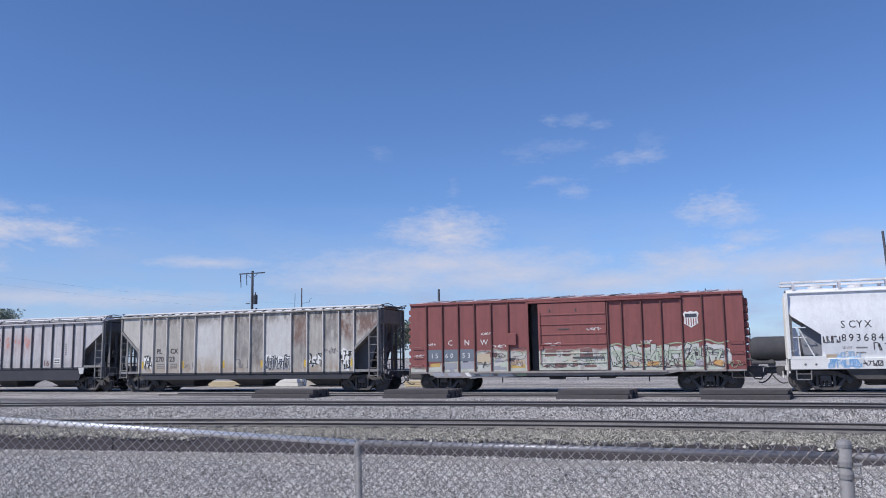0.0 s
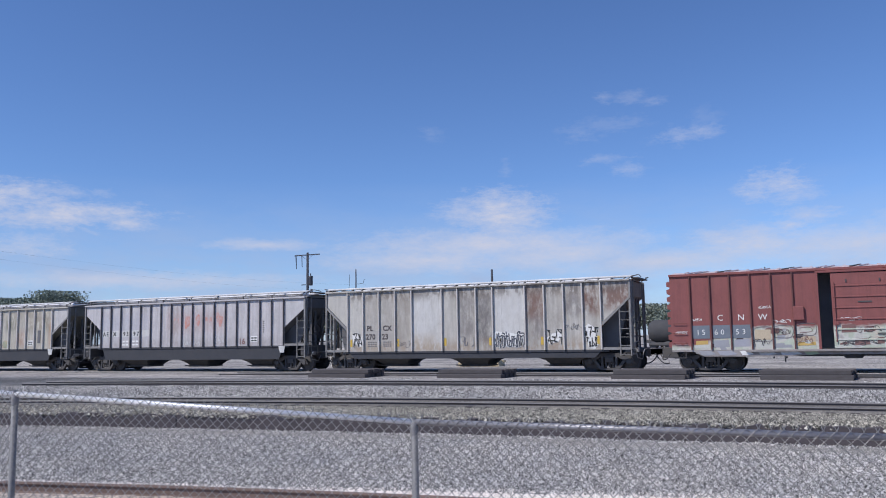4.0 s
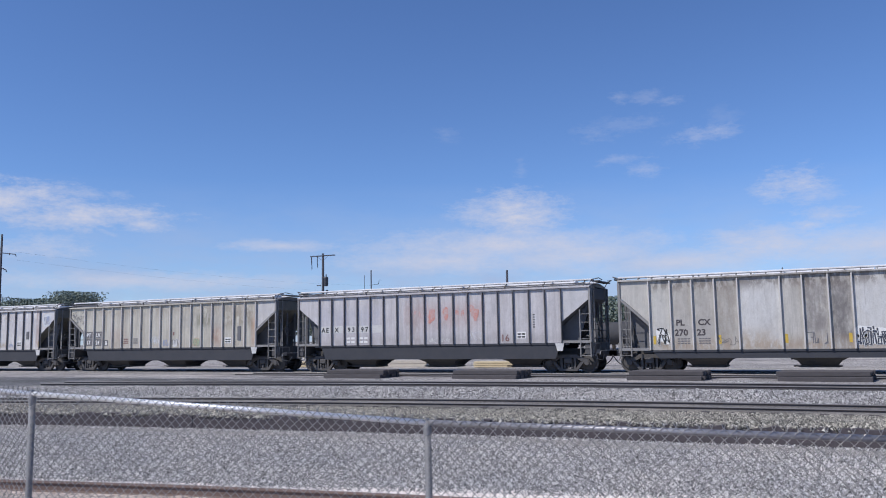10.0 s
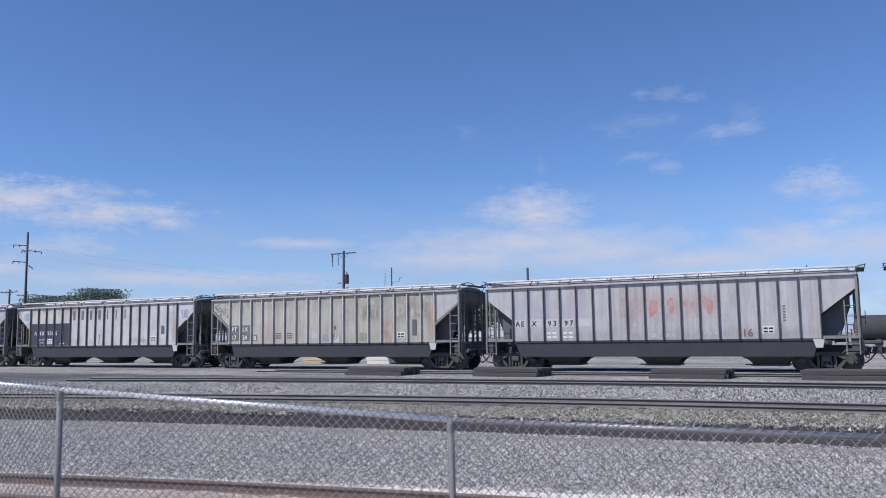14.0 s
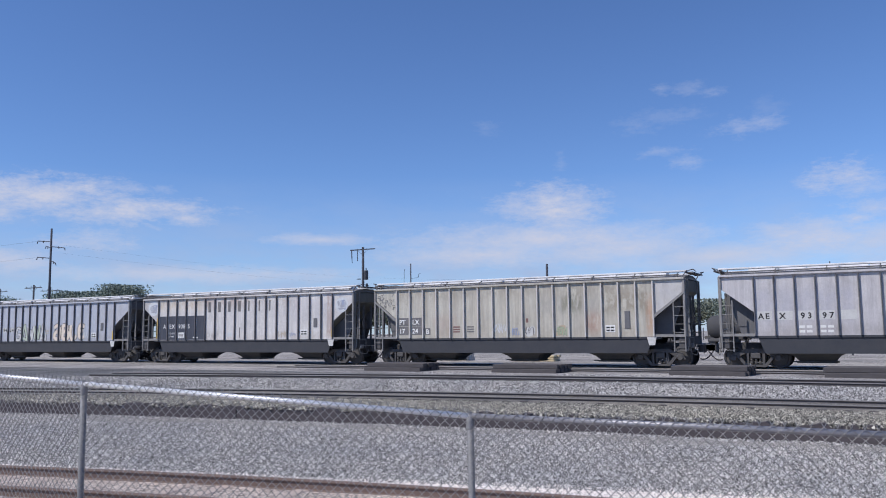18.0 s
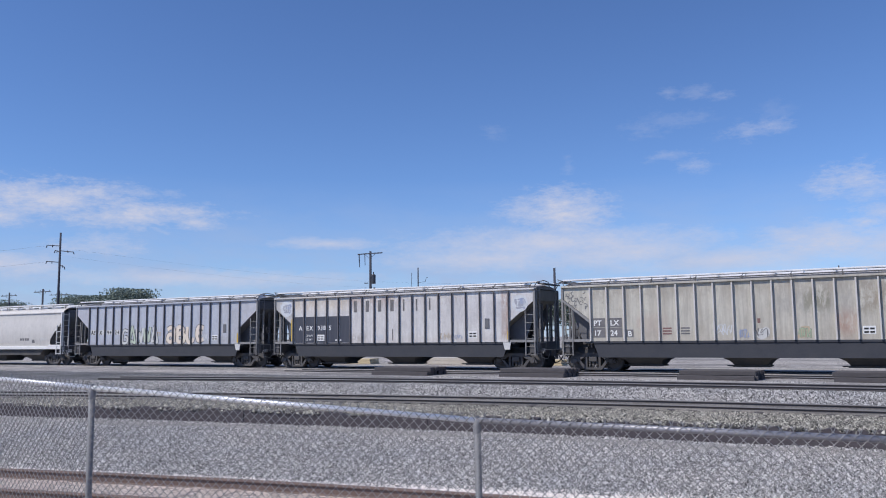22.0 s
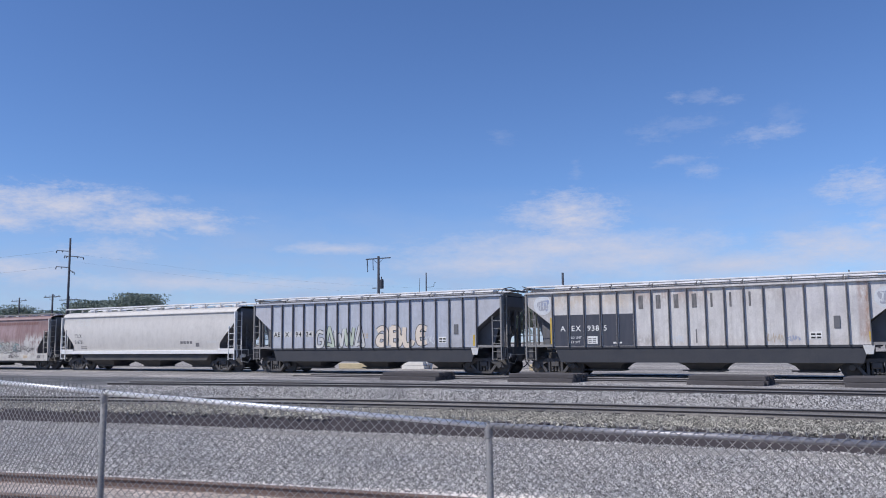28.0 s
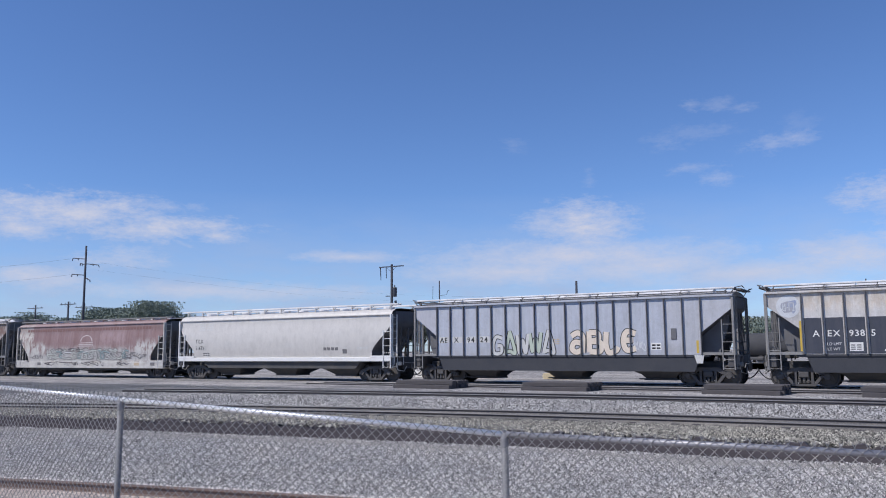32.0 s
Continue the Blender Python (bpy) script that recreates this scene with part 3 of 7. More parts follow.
RAIL = [(-0.07, 0), (0.07, 0), (0.07, 0.015), (0.012, 0.035), (0.012, 0.125), (0.038, 0.14), (0.038, 0.152), (0.022, 0.17), (-0.022, 0.17), (-0.038, 0.152), (-0.038, 0.14), (-0.012, 0.125), (-0.012, 0.035), (-0.07, 0.015)]


def sweep_rail(name, pts, z, parent, mat):
    """A rail along points of the plan; its running surface is a strip of its own material."""
    vs, fs, mi = [], [], []
    n = len(RAIL)
    for k, p in enumerate(pts):
        a, b = Vector(pts[max(k - 1, 0)]), Vector(pts[min(k + 1, len(pts) - 1)])
        d = (b - a).normalized()
        s = Vector((-d.y, d.x))
        for u, h in RAIL:
            vs.append((p[0] + s.x * u, p[1] + s.y * u, z - 0.17 + h))
    for k in range(len(pts) - 1):
        for j in range(n):
            fs.append((k * n + j, k * n + (j + 1) % n, (k + 1) * n + (j + 1) % n, (k + 1) * n + j))
            mi.append(1 if j in (6, 7, 8) else 0)
    me = bpy.data.meshes.new(name)
    me.from_pydata(vs, [], fs)
    me.materials.append(MATS[mat[0]])
    me.materials.append(MATS[mat[1]])
    me.polygons.foreach_set("material_index", mi)
    ob = new(name, me)
    ob.parent = parent
    return ob


def track(name, label, centre, x0, x1, step, z, mats, tie_z, ties=(0, 0), spacing=0.55, tie_mat="tie_wood"):
    top = thing(name, (0, 0, 0), label, "railway track", kind="structure")
    xs = spread(x0, x1, int((x1 - x0) / step))
    for side in (-0.753, 0.753):
        pts = []
        for x in xs:
            s = (centre(x + 0.1) - centre(x - 0.1)) / 0.2
            q = Vector((-s, 1)).normalized() * side
            pts.append((x + q.x, centre(x) + q.y))
        sweep_rail("rail", pts, z, top, mats)
    bm = B()
    box(bm, -0.11, 0.11, -1.28, 1.28, -0.17, 0, 0.012)
    me = mesh_of("tie", bm, tie_mat)
    x = ties[0]
    while x < ties[1]:
        s = (centre(x + 0.1) - centre(x - 0.1)) / 0.2
        piece("tie", me, top, (x, centre(x), tie_z + random.uniform(-0.012, 0.006)), math.atan(s) + random.uniform(-0.02, 0.02))
        x += spacing
    return top


track("track_main", "steel rails of the line under the train", lambda x: 38.1, -320, 150, 10, -0.03, ("rail_steel", "rail_head"), -0.165, (-40, 14))
track("track_siding", "steel rails on grey ballast", line_b, -31, 40, 2, 0.0, ("rail_steel", "rail_head"), -0.105, (-30, 9))
track("track_curve", "curving steel rails half buried in grey grit", line_a, -60, 40, 1, -0.25, ("rail_steel", "rail_head"), -0.33, (-28, 7))
track("track_spur", "dull rails of a spur beside the train's line", lambda x: 35.1, -29, 40, 10, -0.05, ("rail_steel", "rail_head"), -0.2)
track("track_rusty", "rusty disused rails on tan dirt", line_n, -45, 20, 2, -0.46, ("rail_rust", "rail_rust"), -0.604, (-20, 0), 0.6, "tie_dusty")


def scatter(name, label, mat, n, x0, x1, y_low, y_high, size, seed, level=None):
    """Loose crushed stones lying on the ground between two lines of the plan."""
    r = np.random.RandomState(seed)
    xs = r.uniform(x0, x1, n)
    lo, hi = np.array([y_low(x) for x in xs]), np.array([y_high(x) for x in xs])
    ys = lo + (hi - lo) * r.uniform(0, 1, n)
    zs = np.array([ground_z(x, y) for x, y in zip(xs, ys)])
    if level is not None:
        # heaps with gaps between them, lying at one height
        keep = np.array([noise.noise((x * 1.1, 0, 9)) > -0.1 for x in xs])
        xs, ys, n = xs[keep], ys[keep], int(keep.sum())
        zs = np.full(n, level) - 0.35 * np.abs(ys - np.array([edge_y(x) for x in xs])) * r.uniform(0, 1, n)
    base = np.array([(1, 0, -0.35), (0, 1, -0.35), (-1, 0, -0.35), (0, -1, -0.35), (0, 0, 0.9)], float)
    faces = np.array([(0, 1, 4), (1, 2, 4), (2, 3, 4), (3, 0, 4)])
    v = base[None] * (size * r.uniform(0.45, 1.25, (n, 1, 1)))
    v = v * r.uniform(0.6, 1.2, (n, 5, 1)) + r.normal(0, size * 0.2, (n, 5, 3))
    a, t = r.uniform(0, 6.28, n), r.uniform(-0.55, 0.55, n)
    ca, sa, ct, st = np.cos(a)[:, None], np.sin(a)[:, None], np.cos(t)[:, None], np.sin(t)[:, None]
    x, y, z = v[..., 0], v[..., 1] * ct - v[..., 2] * st, v[..., 1] * st + v[..., 2] * ct
    v = np.stack([x * ca - y * sa + xs[:, None], x * sa + y * ca + ys[:, None], z + zs[:, None] + size * 0.12], -1).reshape(-1, 3)
    f = (faces[None] + 5 * np.arange(n)[:, None, None]).reshape(-1)
    me = bpy.data.meshes.new(name)
    me.vertices.add(n * 5)
    me.vertices.foreach_set("co", v.ravel())
    me.loops.add(len(f))
    me.loops.foreach_set("vertex_index", f)
    me.polygons.add(n * 4)
    me.polygons.foreach_set("loop_start", np.arange(0, len(f), 3))
    me.polygons.foreach_set("loop_total", np.full(n * 4, 3))
    me.update(calc_edges=True)
    me.materials.append(MATS[mat])
    return tagged(new(name, me), label, "gravel", kind="stuff")


scatter("gravel_stones", "loose grey crushed stones between the fence and the timber edge", "loose_stone", 205000, -24, 4.5, lambda x: pale_edge(x) - 0.1, lambda x: edge_y(x) - 1.0 + 0.5 * noise.noise((x * 0.4, 0, 5)), 0.0245, 1)
scatter("fine_gravel", "fine dusty gravel along the foot of the timbers", "fine_stone", 70000, -26, 5, lambda x: edge_y(x) - 1.5, lambda x: edge_y(x) - 0.08, 0.0135, 8)
scatter("ballast_stones", "loose grey ballast between the tracks", "track_stone", 90000, -34, 6, lambda x: line_a(x) + 1.0, lambda x: line_b(x) - 1.2, 0.040, 2)
scatter("shoulder_stones", "dusty ballast stones on the raised shoulder", "loose_stone_dusty", 100000, -28, 5, lambda x: edge_y(x) + 0.05, lambda x: line_a(x) - 1.3, 0.034, 3)
scatter("pale_stones", "pale dusty stones along the rusty rail", "pale_stone", 70000, -22, 3, lambda x: line_n(x) + 0.84, lambda x: pale_edge(x) + 0.15, 0.018, 5)
scatter("edge_stones", "loose stones heaped at the foot of the timbers", "loose_stone", 9000, -26, 5, lambda x: edge_y(x) - 0.34, lambda x: edge_y(x) - 0.09, 0.03, 6)
for k, (xa, xb) in enumerate(((-18.6, -16.0), (-11.9, -8.2), (-4.4, -2.4), (1.2, 4.6))):
    scatter("gravel_patch", "patch of light grey gravel between the stacked ties", "loose_stone", 3500, xa, xb, lambda x: 30.9, lambda x: 31.9 + 0.3 * math.sin(3 * x), 0.03, 20 + k)
scatter("spilled_stones", "ballast stones spilled over the top of the timbers", "loose_stone_dusty", 9000, -26, 5, lambda x: edge_y(x) - 0.14, lambda x: edge_y(x) + 0.2, 0.036, 7, -0.095)

# ---- the train ----
TRAIN_Y = 38.1
CARS = []      # (thing, place along the train)
WHEELS = []    # (wheelset, place in its car, radius)
SHARED = {}


def shared(key, make):
    if key not in SHARED:
        SHARED[key] = make()
    return SHARED[key]


def wheelset_mesh():
    bm = B()
    for s in (-1, 1):
        y = 0.72 * s
        lathe(bm, [(0.10, y - 0.10 * s), (0.12, y - 0.06 * s), (0.38, y - 0.02 * s), (0.455, y - 0.07 * s), (0.485, y - 0.068 * s), (0.485, y - 0.04 * s),
                   (0.46, y - 0.03 * s), (0.457, y + 0.06 * s), (0.40, y + 0.065 * s), (0.37, y + 0.02 * s), (0.14, y + 0.05 * s), (0.12, y + 0.09 * s)], 24, "y")
        lathe(bm, [(0.09, y + 0.08 * s), (0.09, y + 0.30 * s), (0.05, y + 0.31 * s)], 12, "y")
    tube(bm, (0, -0.7, 0), (0, 0.7, 0), 0.085, 10)
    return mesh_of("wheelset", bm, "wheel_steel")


def side_frame_mesh():
    bm = B()
    y0, y1 = -0.09, 0.09
    prism(bm, [(-1.14, 0.36), (-0.98, 0.62), (-0.62, 0.70), (-0.45, 0.82), (0.45, 0.82), (0.62, 0.70), (0.98, 0.62), (1.14, 0.36), (1.02, 0.36), (0.90, 0.47), (0.60, 0.53), (0.38, 0.66), (-0.38, 0.66), (-0.60, 0.53), (-0.90, 0.47), (-1.02, 0.36)], y0, y1)
    prism(bm, [(-0.78, 0.50), (-0.62, 0.50), (-0.34, 0.16), (0.34, 0.16), (0.62, 0.50), (0.78, 0.50), (0.42, 0.06), (-0.42, 0.06)], y0, y1)
    for s in (-1, 1):
        box(bm, s * 0.32 - 0.05, s * 0.32 + 0.05, y0, y1, 0.12, 0.70)
        lathe(bm, [(0.12, -0.14), (0.14, -0.10), (0.14, 0.08)], 12, "y", (0.89 * s, 0, 0.455))
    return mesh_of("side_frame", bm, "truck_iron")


def spring_mesh():
    bm = B()
    for x in (-0.17, 0, 0.17):
        prof = []
        for k in range(9):
            prof += [(0.075 if k % 2 else 0.055, 0.18 + k * 0.035)]
        lathe(bm, prof, 10, "z", (x, 0, 0))
    return mesh_of("spring", bm, "wheel_steel")


def truck_parts(car, x):
    for s in (-1, 1):
        piece("side_frame", shared("side_frame", side_frame_mesh), car, (x, s * 0.98, 0))
        piece("spring", shared("spring", spring_mesh), car, (x, s * 0.98, 0))
        w = piece("wheelset", shared("wheelset", wheelset_mesh), car, (x + s * 0.89, 0, 0.457))
        WHEELS.append((w, (x + s * 0.89, 0, 0.457), 0.457))
    bm = B()
    box(bm, -0.2, 0.2, -1.1, 1.1, 0.42, 0.66, 0.03)
    me = shared("bolster", lambda: mesh_of("bolster", bm, "black_iron"))
    piece("bolster", me, car, (x, 0, 0))
    def shoes():
        b2 = B()
        for s in (-1, 1):
            for y in (-0.72, 0.72):
                box(b2, s * 0.36 - 0.05, s * 0.36 + 0.05, y - 0.06, y + 0.06, 0.32, 0.62, 0.01)
            tube(b2, (s * 0.33, -0.75, 0.4), (s * 0.33, 0.75, 0.4), 0.045, 6)
        return mesh_of("brake_beam", b2, "black_iron")
    piece("brake_beam", shared("brake", shoes), car, (x, 0, 0))


def coupler_mesh():
    bm = B()
    box(bm, 0.0, 0.62, -0.09, 0.09, 0.72, 0.98, 0.02)
    prism(bm, [(0.55, -0.16), (0.80, -0.18), (0.90, -0.05), (0.82, 0.02), (0.72, 0.04), (0.74, 0.20), (0.62, 0.22), (0.52, 0.12)], 0.66, 1.02, "z")
    tube(bm, (0.66, -0.12, 0.60), (0.66, -0.12, 1.04), 0.035, 6)
    return mesh_of("coupler", bm, "black_iron")


def hose_mesh():
    bm = B()
    pts = []
    for k in range(9):
        u = k / 8
        pts.append((0.25 + 0.64 * u, -0.32 - 0.1 * math.sin(u * 3), 0.78 - 0.46 * math.sin(u * math.pi * 0.62)))
    path_tube(bm, pts, 0.03, 6)
    return mesh_of("air_hose", bm, "black_iron")


def cut_lever_mesh():
    bm = B()
    path_tube(bm, [(0.06, -1.5, 0.82), (0.10, -1.42, 1.0), (0.12, -0.5, 1.0), (0.5, -0.14, 1.0)], 0.014, 5)
    return mesh_of("cut_lever", bm, "post_grey")


def couplings(car, half):
    reach = half - 0.33
    for s, turn in ((1, 0.0), (-1, math.pi)):
        piece("coupler", shared("coupler", coupler_mesh), car, (s * reach, 0, 0), turn)
        piece("air_hose", shared("hose", hose_mesh), car, (s * reach, 0, 0), turn)
        piece("cut_lever", shared("lever", cut_lever_mesh), car, (s * (reach - 0.1), 0, 0), turn)


def ladder_mesh(z0, z1, width, mat, step=0.38):
    def make():
        bm = B()
        for x in (0, width):
            box(bm, x - 0.022, x + 0.022, -0.03, 0.03, z0, z1)
        z = z0 + 0.06
        while z < z1:
            tube(bm, (0, 0, z), (width, 0, z), 0.014, 5)
            z += step
        return mesh_of("ladder", bm, mat)
    return shared(("ladder", z0, z1, width, mat), make)


def brake_wheel(car, x, y, z):
    def make():
        bm = B()
        n = 20
        ring = [(0, 0.27 * math.cos(2 * math.pi * k / n), 0.27 * math.sin(2 * math.pi * k / n)) for k in range(n + 1)]
        path_tube(bm, ring, 0.016, 5)
        for k in range(5):
            a = 2 * math.pi * k / 5
            tube(bm, (0, 0, 0), (0.0, 0.27 * math.cos(a), 0.27 * math.sin(a)), 0.012, 5)
        tube(bm, (-0.16, 0, 0), (0.03, 0, 0), 0.03, 8)
        return mesh_of("brake_wheel", bm, "black_iron")
    piece("brake_wheel", shared("brake_wheel", make), car, (x, y, z))


def new_car(name, at, label, category):
    car = thing(name, (at, TRAIN_Y, -0.03), label, category, "cars of the freight train")
    CARS.append((car, at))
    return car


def mark_bars(car, x, z, w, h, rows, cols, mat, y=-1.535):
    """Small lettering too small to read, as bars of its size."""
    bm = B()
    for r in range(rows):
        for c in range(cols):
            a = x + w * c / cols
            b = a + w / cols * 0.78
            t = z + h * r / rows
            box(bm, a, b, y - 0.003, y, t, t + h / rows * 0.55)
    part("stencil", bm, mat, car)


def roof_gear(car, half, z, side_z, mat="roof_white", arms=9, pipe=True):
    """Running boards on brackets along both roof edges, and the long hatch covers between them."""
    for s in (-1, 1):
        bm = B()
        box(bm, -half - 0.08, half + 0.08, s * 1.1 - 0.16, s * 1.1 + 0.16, z, z + 0.075, 0.012)
        part("running_board", bm, mat, car)
        if not pipe:
            bracket = shared(("board_bracket", z, s), lambda: mesh_of("board_bracket", prism(B(), [(s * 1.22, z), (s * 1.5, side_z + 0.02), (s * 1.4, side_z + 0.02), (s * 0.98, z)], -0.02, 0.02, "x"), "rail_dark"))
            for k in range(27):
                piece("board_bracket", bracket, car, (-half + 0.25 + (2 * half - 0.5) * k / 26, 0, 0))
            continue
        bm = B()
        tube(bm, (-half + 0.2, s * 1.43, side_z + 0.15), (half - 0.2, s * 1.43, side_z + 0.15), 0.026, 6)
        for k in range(arms):
            x = -half + 0.3 + (2 * half - 0.6) * k / (arms - 1)
            box(bm, x - 0.035, x + 0.035, s * 1.43 - 0.035, s * 1.43 + 0.035, side_z - 0.02, side_z + 0.19)
            tube(bm, (x, s * 1.42, side_z + 0.12), (x, s * 1.1, z + 0.01), 0.022, 5)
        part("roof_rail", bm, "rail_dark", car)
    for e in (-1, 1):
        bm = B()
        box(bm, min(e * half, e * (half + 0.32)), max(e * half, e * (half + 0.32)), -1.1, 1.1, z - 0.06, z)
        part("end_platform", bm, "rail_dark", car)
        for s in (-1, 1):
            bm = B()
            path_tube(bm, [(e * (half - 0.1), s * 1.45, side_z), (e * (half + 0.1), s * 1.4, z + 0.02), (e * (half + 0.36), s * 1.15, z + 0.1), (e * (half + 0.34), s * 0.5, z + 0.04)], 0.022, 5)
            part("corner_rail", bm, "rail_dark", car)
    n = 6
    w = (2 * half - 2.0) / n

    def hatch():
        bm = B()
        prism(bm, [(-0.36, -0.12), (-0.36, -0.01), (-0.2, 0.07), (0.2, 0.07), (0.36, -0.01), (0.36, -0.12)], 0.03, w - 0.03, "x")
        return mesh_of("hatch_cover", bm, mat)

    def latch():
        return mesh_of("latch", box(B(), -0.06, 0.06, -0.05, 0.05, -0.06, 0.11, 0.01), mat)
    for k in range(n):
        x = -half + 1.0 + w * k
        cover = piece("hatch_cover", shared(("hatch", w, mat), hatch), car, (x, 0, z))
        for y in (-0.4, 0.4):
            piece("latch", shared(("latch", mat), latch), cover, (w * 0.5, y, 0))


def end_gear(car, half, z_sill, z_top, mat, s, z_lad=2.9):
    """Corner posts, ladders and sills of one end (s = 1 or -1)."""
    for y in (-1.53, 1.53):
        bm = B()
        box(bm, s * half - 0.05, s * half + 0.05, y - 0.05, y + 0.05, z_sill, z_top, 0.008)
        part("corner_post", bm, mat, car)
    if z_lad:
        lad = ladder_mesh(0.72, z_lad, 0.48, mat)
        piece("ladder", lad, car, (s * half - (0.48 if s > 0 else 0.0), -1.56, 0))
        piece("ladder", lad, car, (s * half - (0.48 if s > 0 else 0.0), 1.56, 0))
    lad2 = ladder_mesh(0.75, z_top, 0.42, mat)
    piece("end_ladder", lad2, car, (s * (half + 0.06), -1.45, 0), math.pi / 2)
    piece("end_ladder", lad2, car, (s * (half + 0.06), 1.03, 0), math.pi / 2)
    bm = B()
    box(bm, min(s * (half - 0.3), s * (half + 0.08)), max(s * (half - 0.3), s * (half + 0.08)), -1.5, 1.5, 0.84, z_sill, 0.02)
    box(bm, min(s * (half - 2.6), s * (half + 0.04)), max(s * (half - 2.6), s * (half + 0.04)), -0.35, 0.35, 0.66, 1.08, 0.02)
    part("end_sill", bm, "black_iron", car)
    bm = B()
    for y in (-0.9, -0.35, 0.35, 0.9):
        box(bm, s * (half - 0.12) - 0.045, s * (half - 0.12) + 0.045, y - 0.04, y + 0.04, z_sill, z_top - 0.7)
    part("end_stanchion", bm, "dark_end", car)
    bm = B()
    for z in (1.55, 1.95):
        tube(bm, (s * (half + 0.03), -0.95, z), (s * (half + 0.03), 0.95, z), 0.016, 5)
    path_tube(bm, [(s * (half - 0.9), -0.55, 1.15), (s * (half - 0.9), -0.55, 1.9), (s * (half - 0.5), -0.3, 2.1)], 0.03, 5)
    box(bm, s * (half - 0.7) - 0.25, s * (half - 0.7) + 0.25, -0.1, 0.3, 1.2, 1.5, 0.03)
    part("brake_gear", bm, "black_iron", car)
    bm = B()
    path_tube(bm, [(s * (half + 0.12), -1.4, 0.9), (s * (half + 0.14), -1.4, 1.32), (s * (half + 0.14), -0.5, 1.32), (s * (half + 0.12), -0.5, 0.9)], 0.018, 5)
    path_tube(bm, [(s * (half + 0.1), -1.15, 1.0), (s * (half + 0.16), -1.1, 0.62), (s * (half + 0.3), -0.7, 0.55), (s * (half + 0.3), -0.45, 0.8)], 0.018, 5)
    path_tube(bm, [(s * (half - 0.25), -1.35, 1.7), (s * (half + 0.06), -1.35, 1.62), (s * (half + 0.06), -1.3, 1.1)], 0.02, 5)
    box(bm, s * (half + 0.16) - 0.06, s * (half + 0.16) + 0.06, -1.05, -0.8, 0.86, 1.06, 0.02)
    part("end_piping", bm, mat, car)
    bm = B()
    xs = sorted((s * (half - 1.35), s * half))
    box(bm, xs[0], xs[1], -1.57, -1.45, z_sill - 0.02, z_sill + 0.10)
    part("side_sill", bm, mat, car)


def funnel(levels):
    """A discharge bay: stacked rectangles (x0, x1, half depth, z), from the top down."""
    bm = B()
    rings = [[bm.verts.new(p) for p in ((x0, -d, z), (x1, -d, z), (x1, d, z), (x0, d, z))] for x0, x1, d, z in levels]
    fs = [bm.faces.new(rings[0]), bm.faces.new(rings[-1])]
    for a, b in zip(rings, rings[1:]):
        for k in range(4):
            fs.append(bm.faces.new((a[k], a[(k + 1) % 4], b[(k + 1) % 4], b[k])))
    bmesh.ops.recalc_face_normals(bm, faces=fs)
    return bm


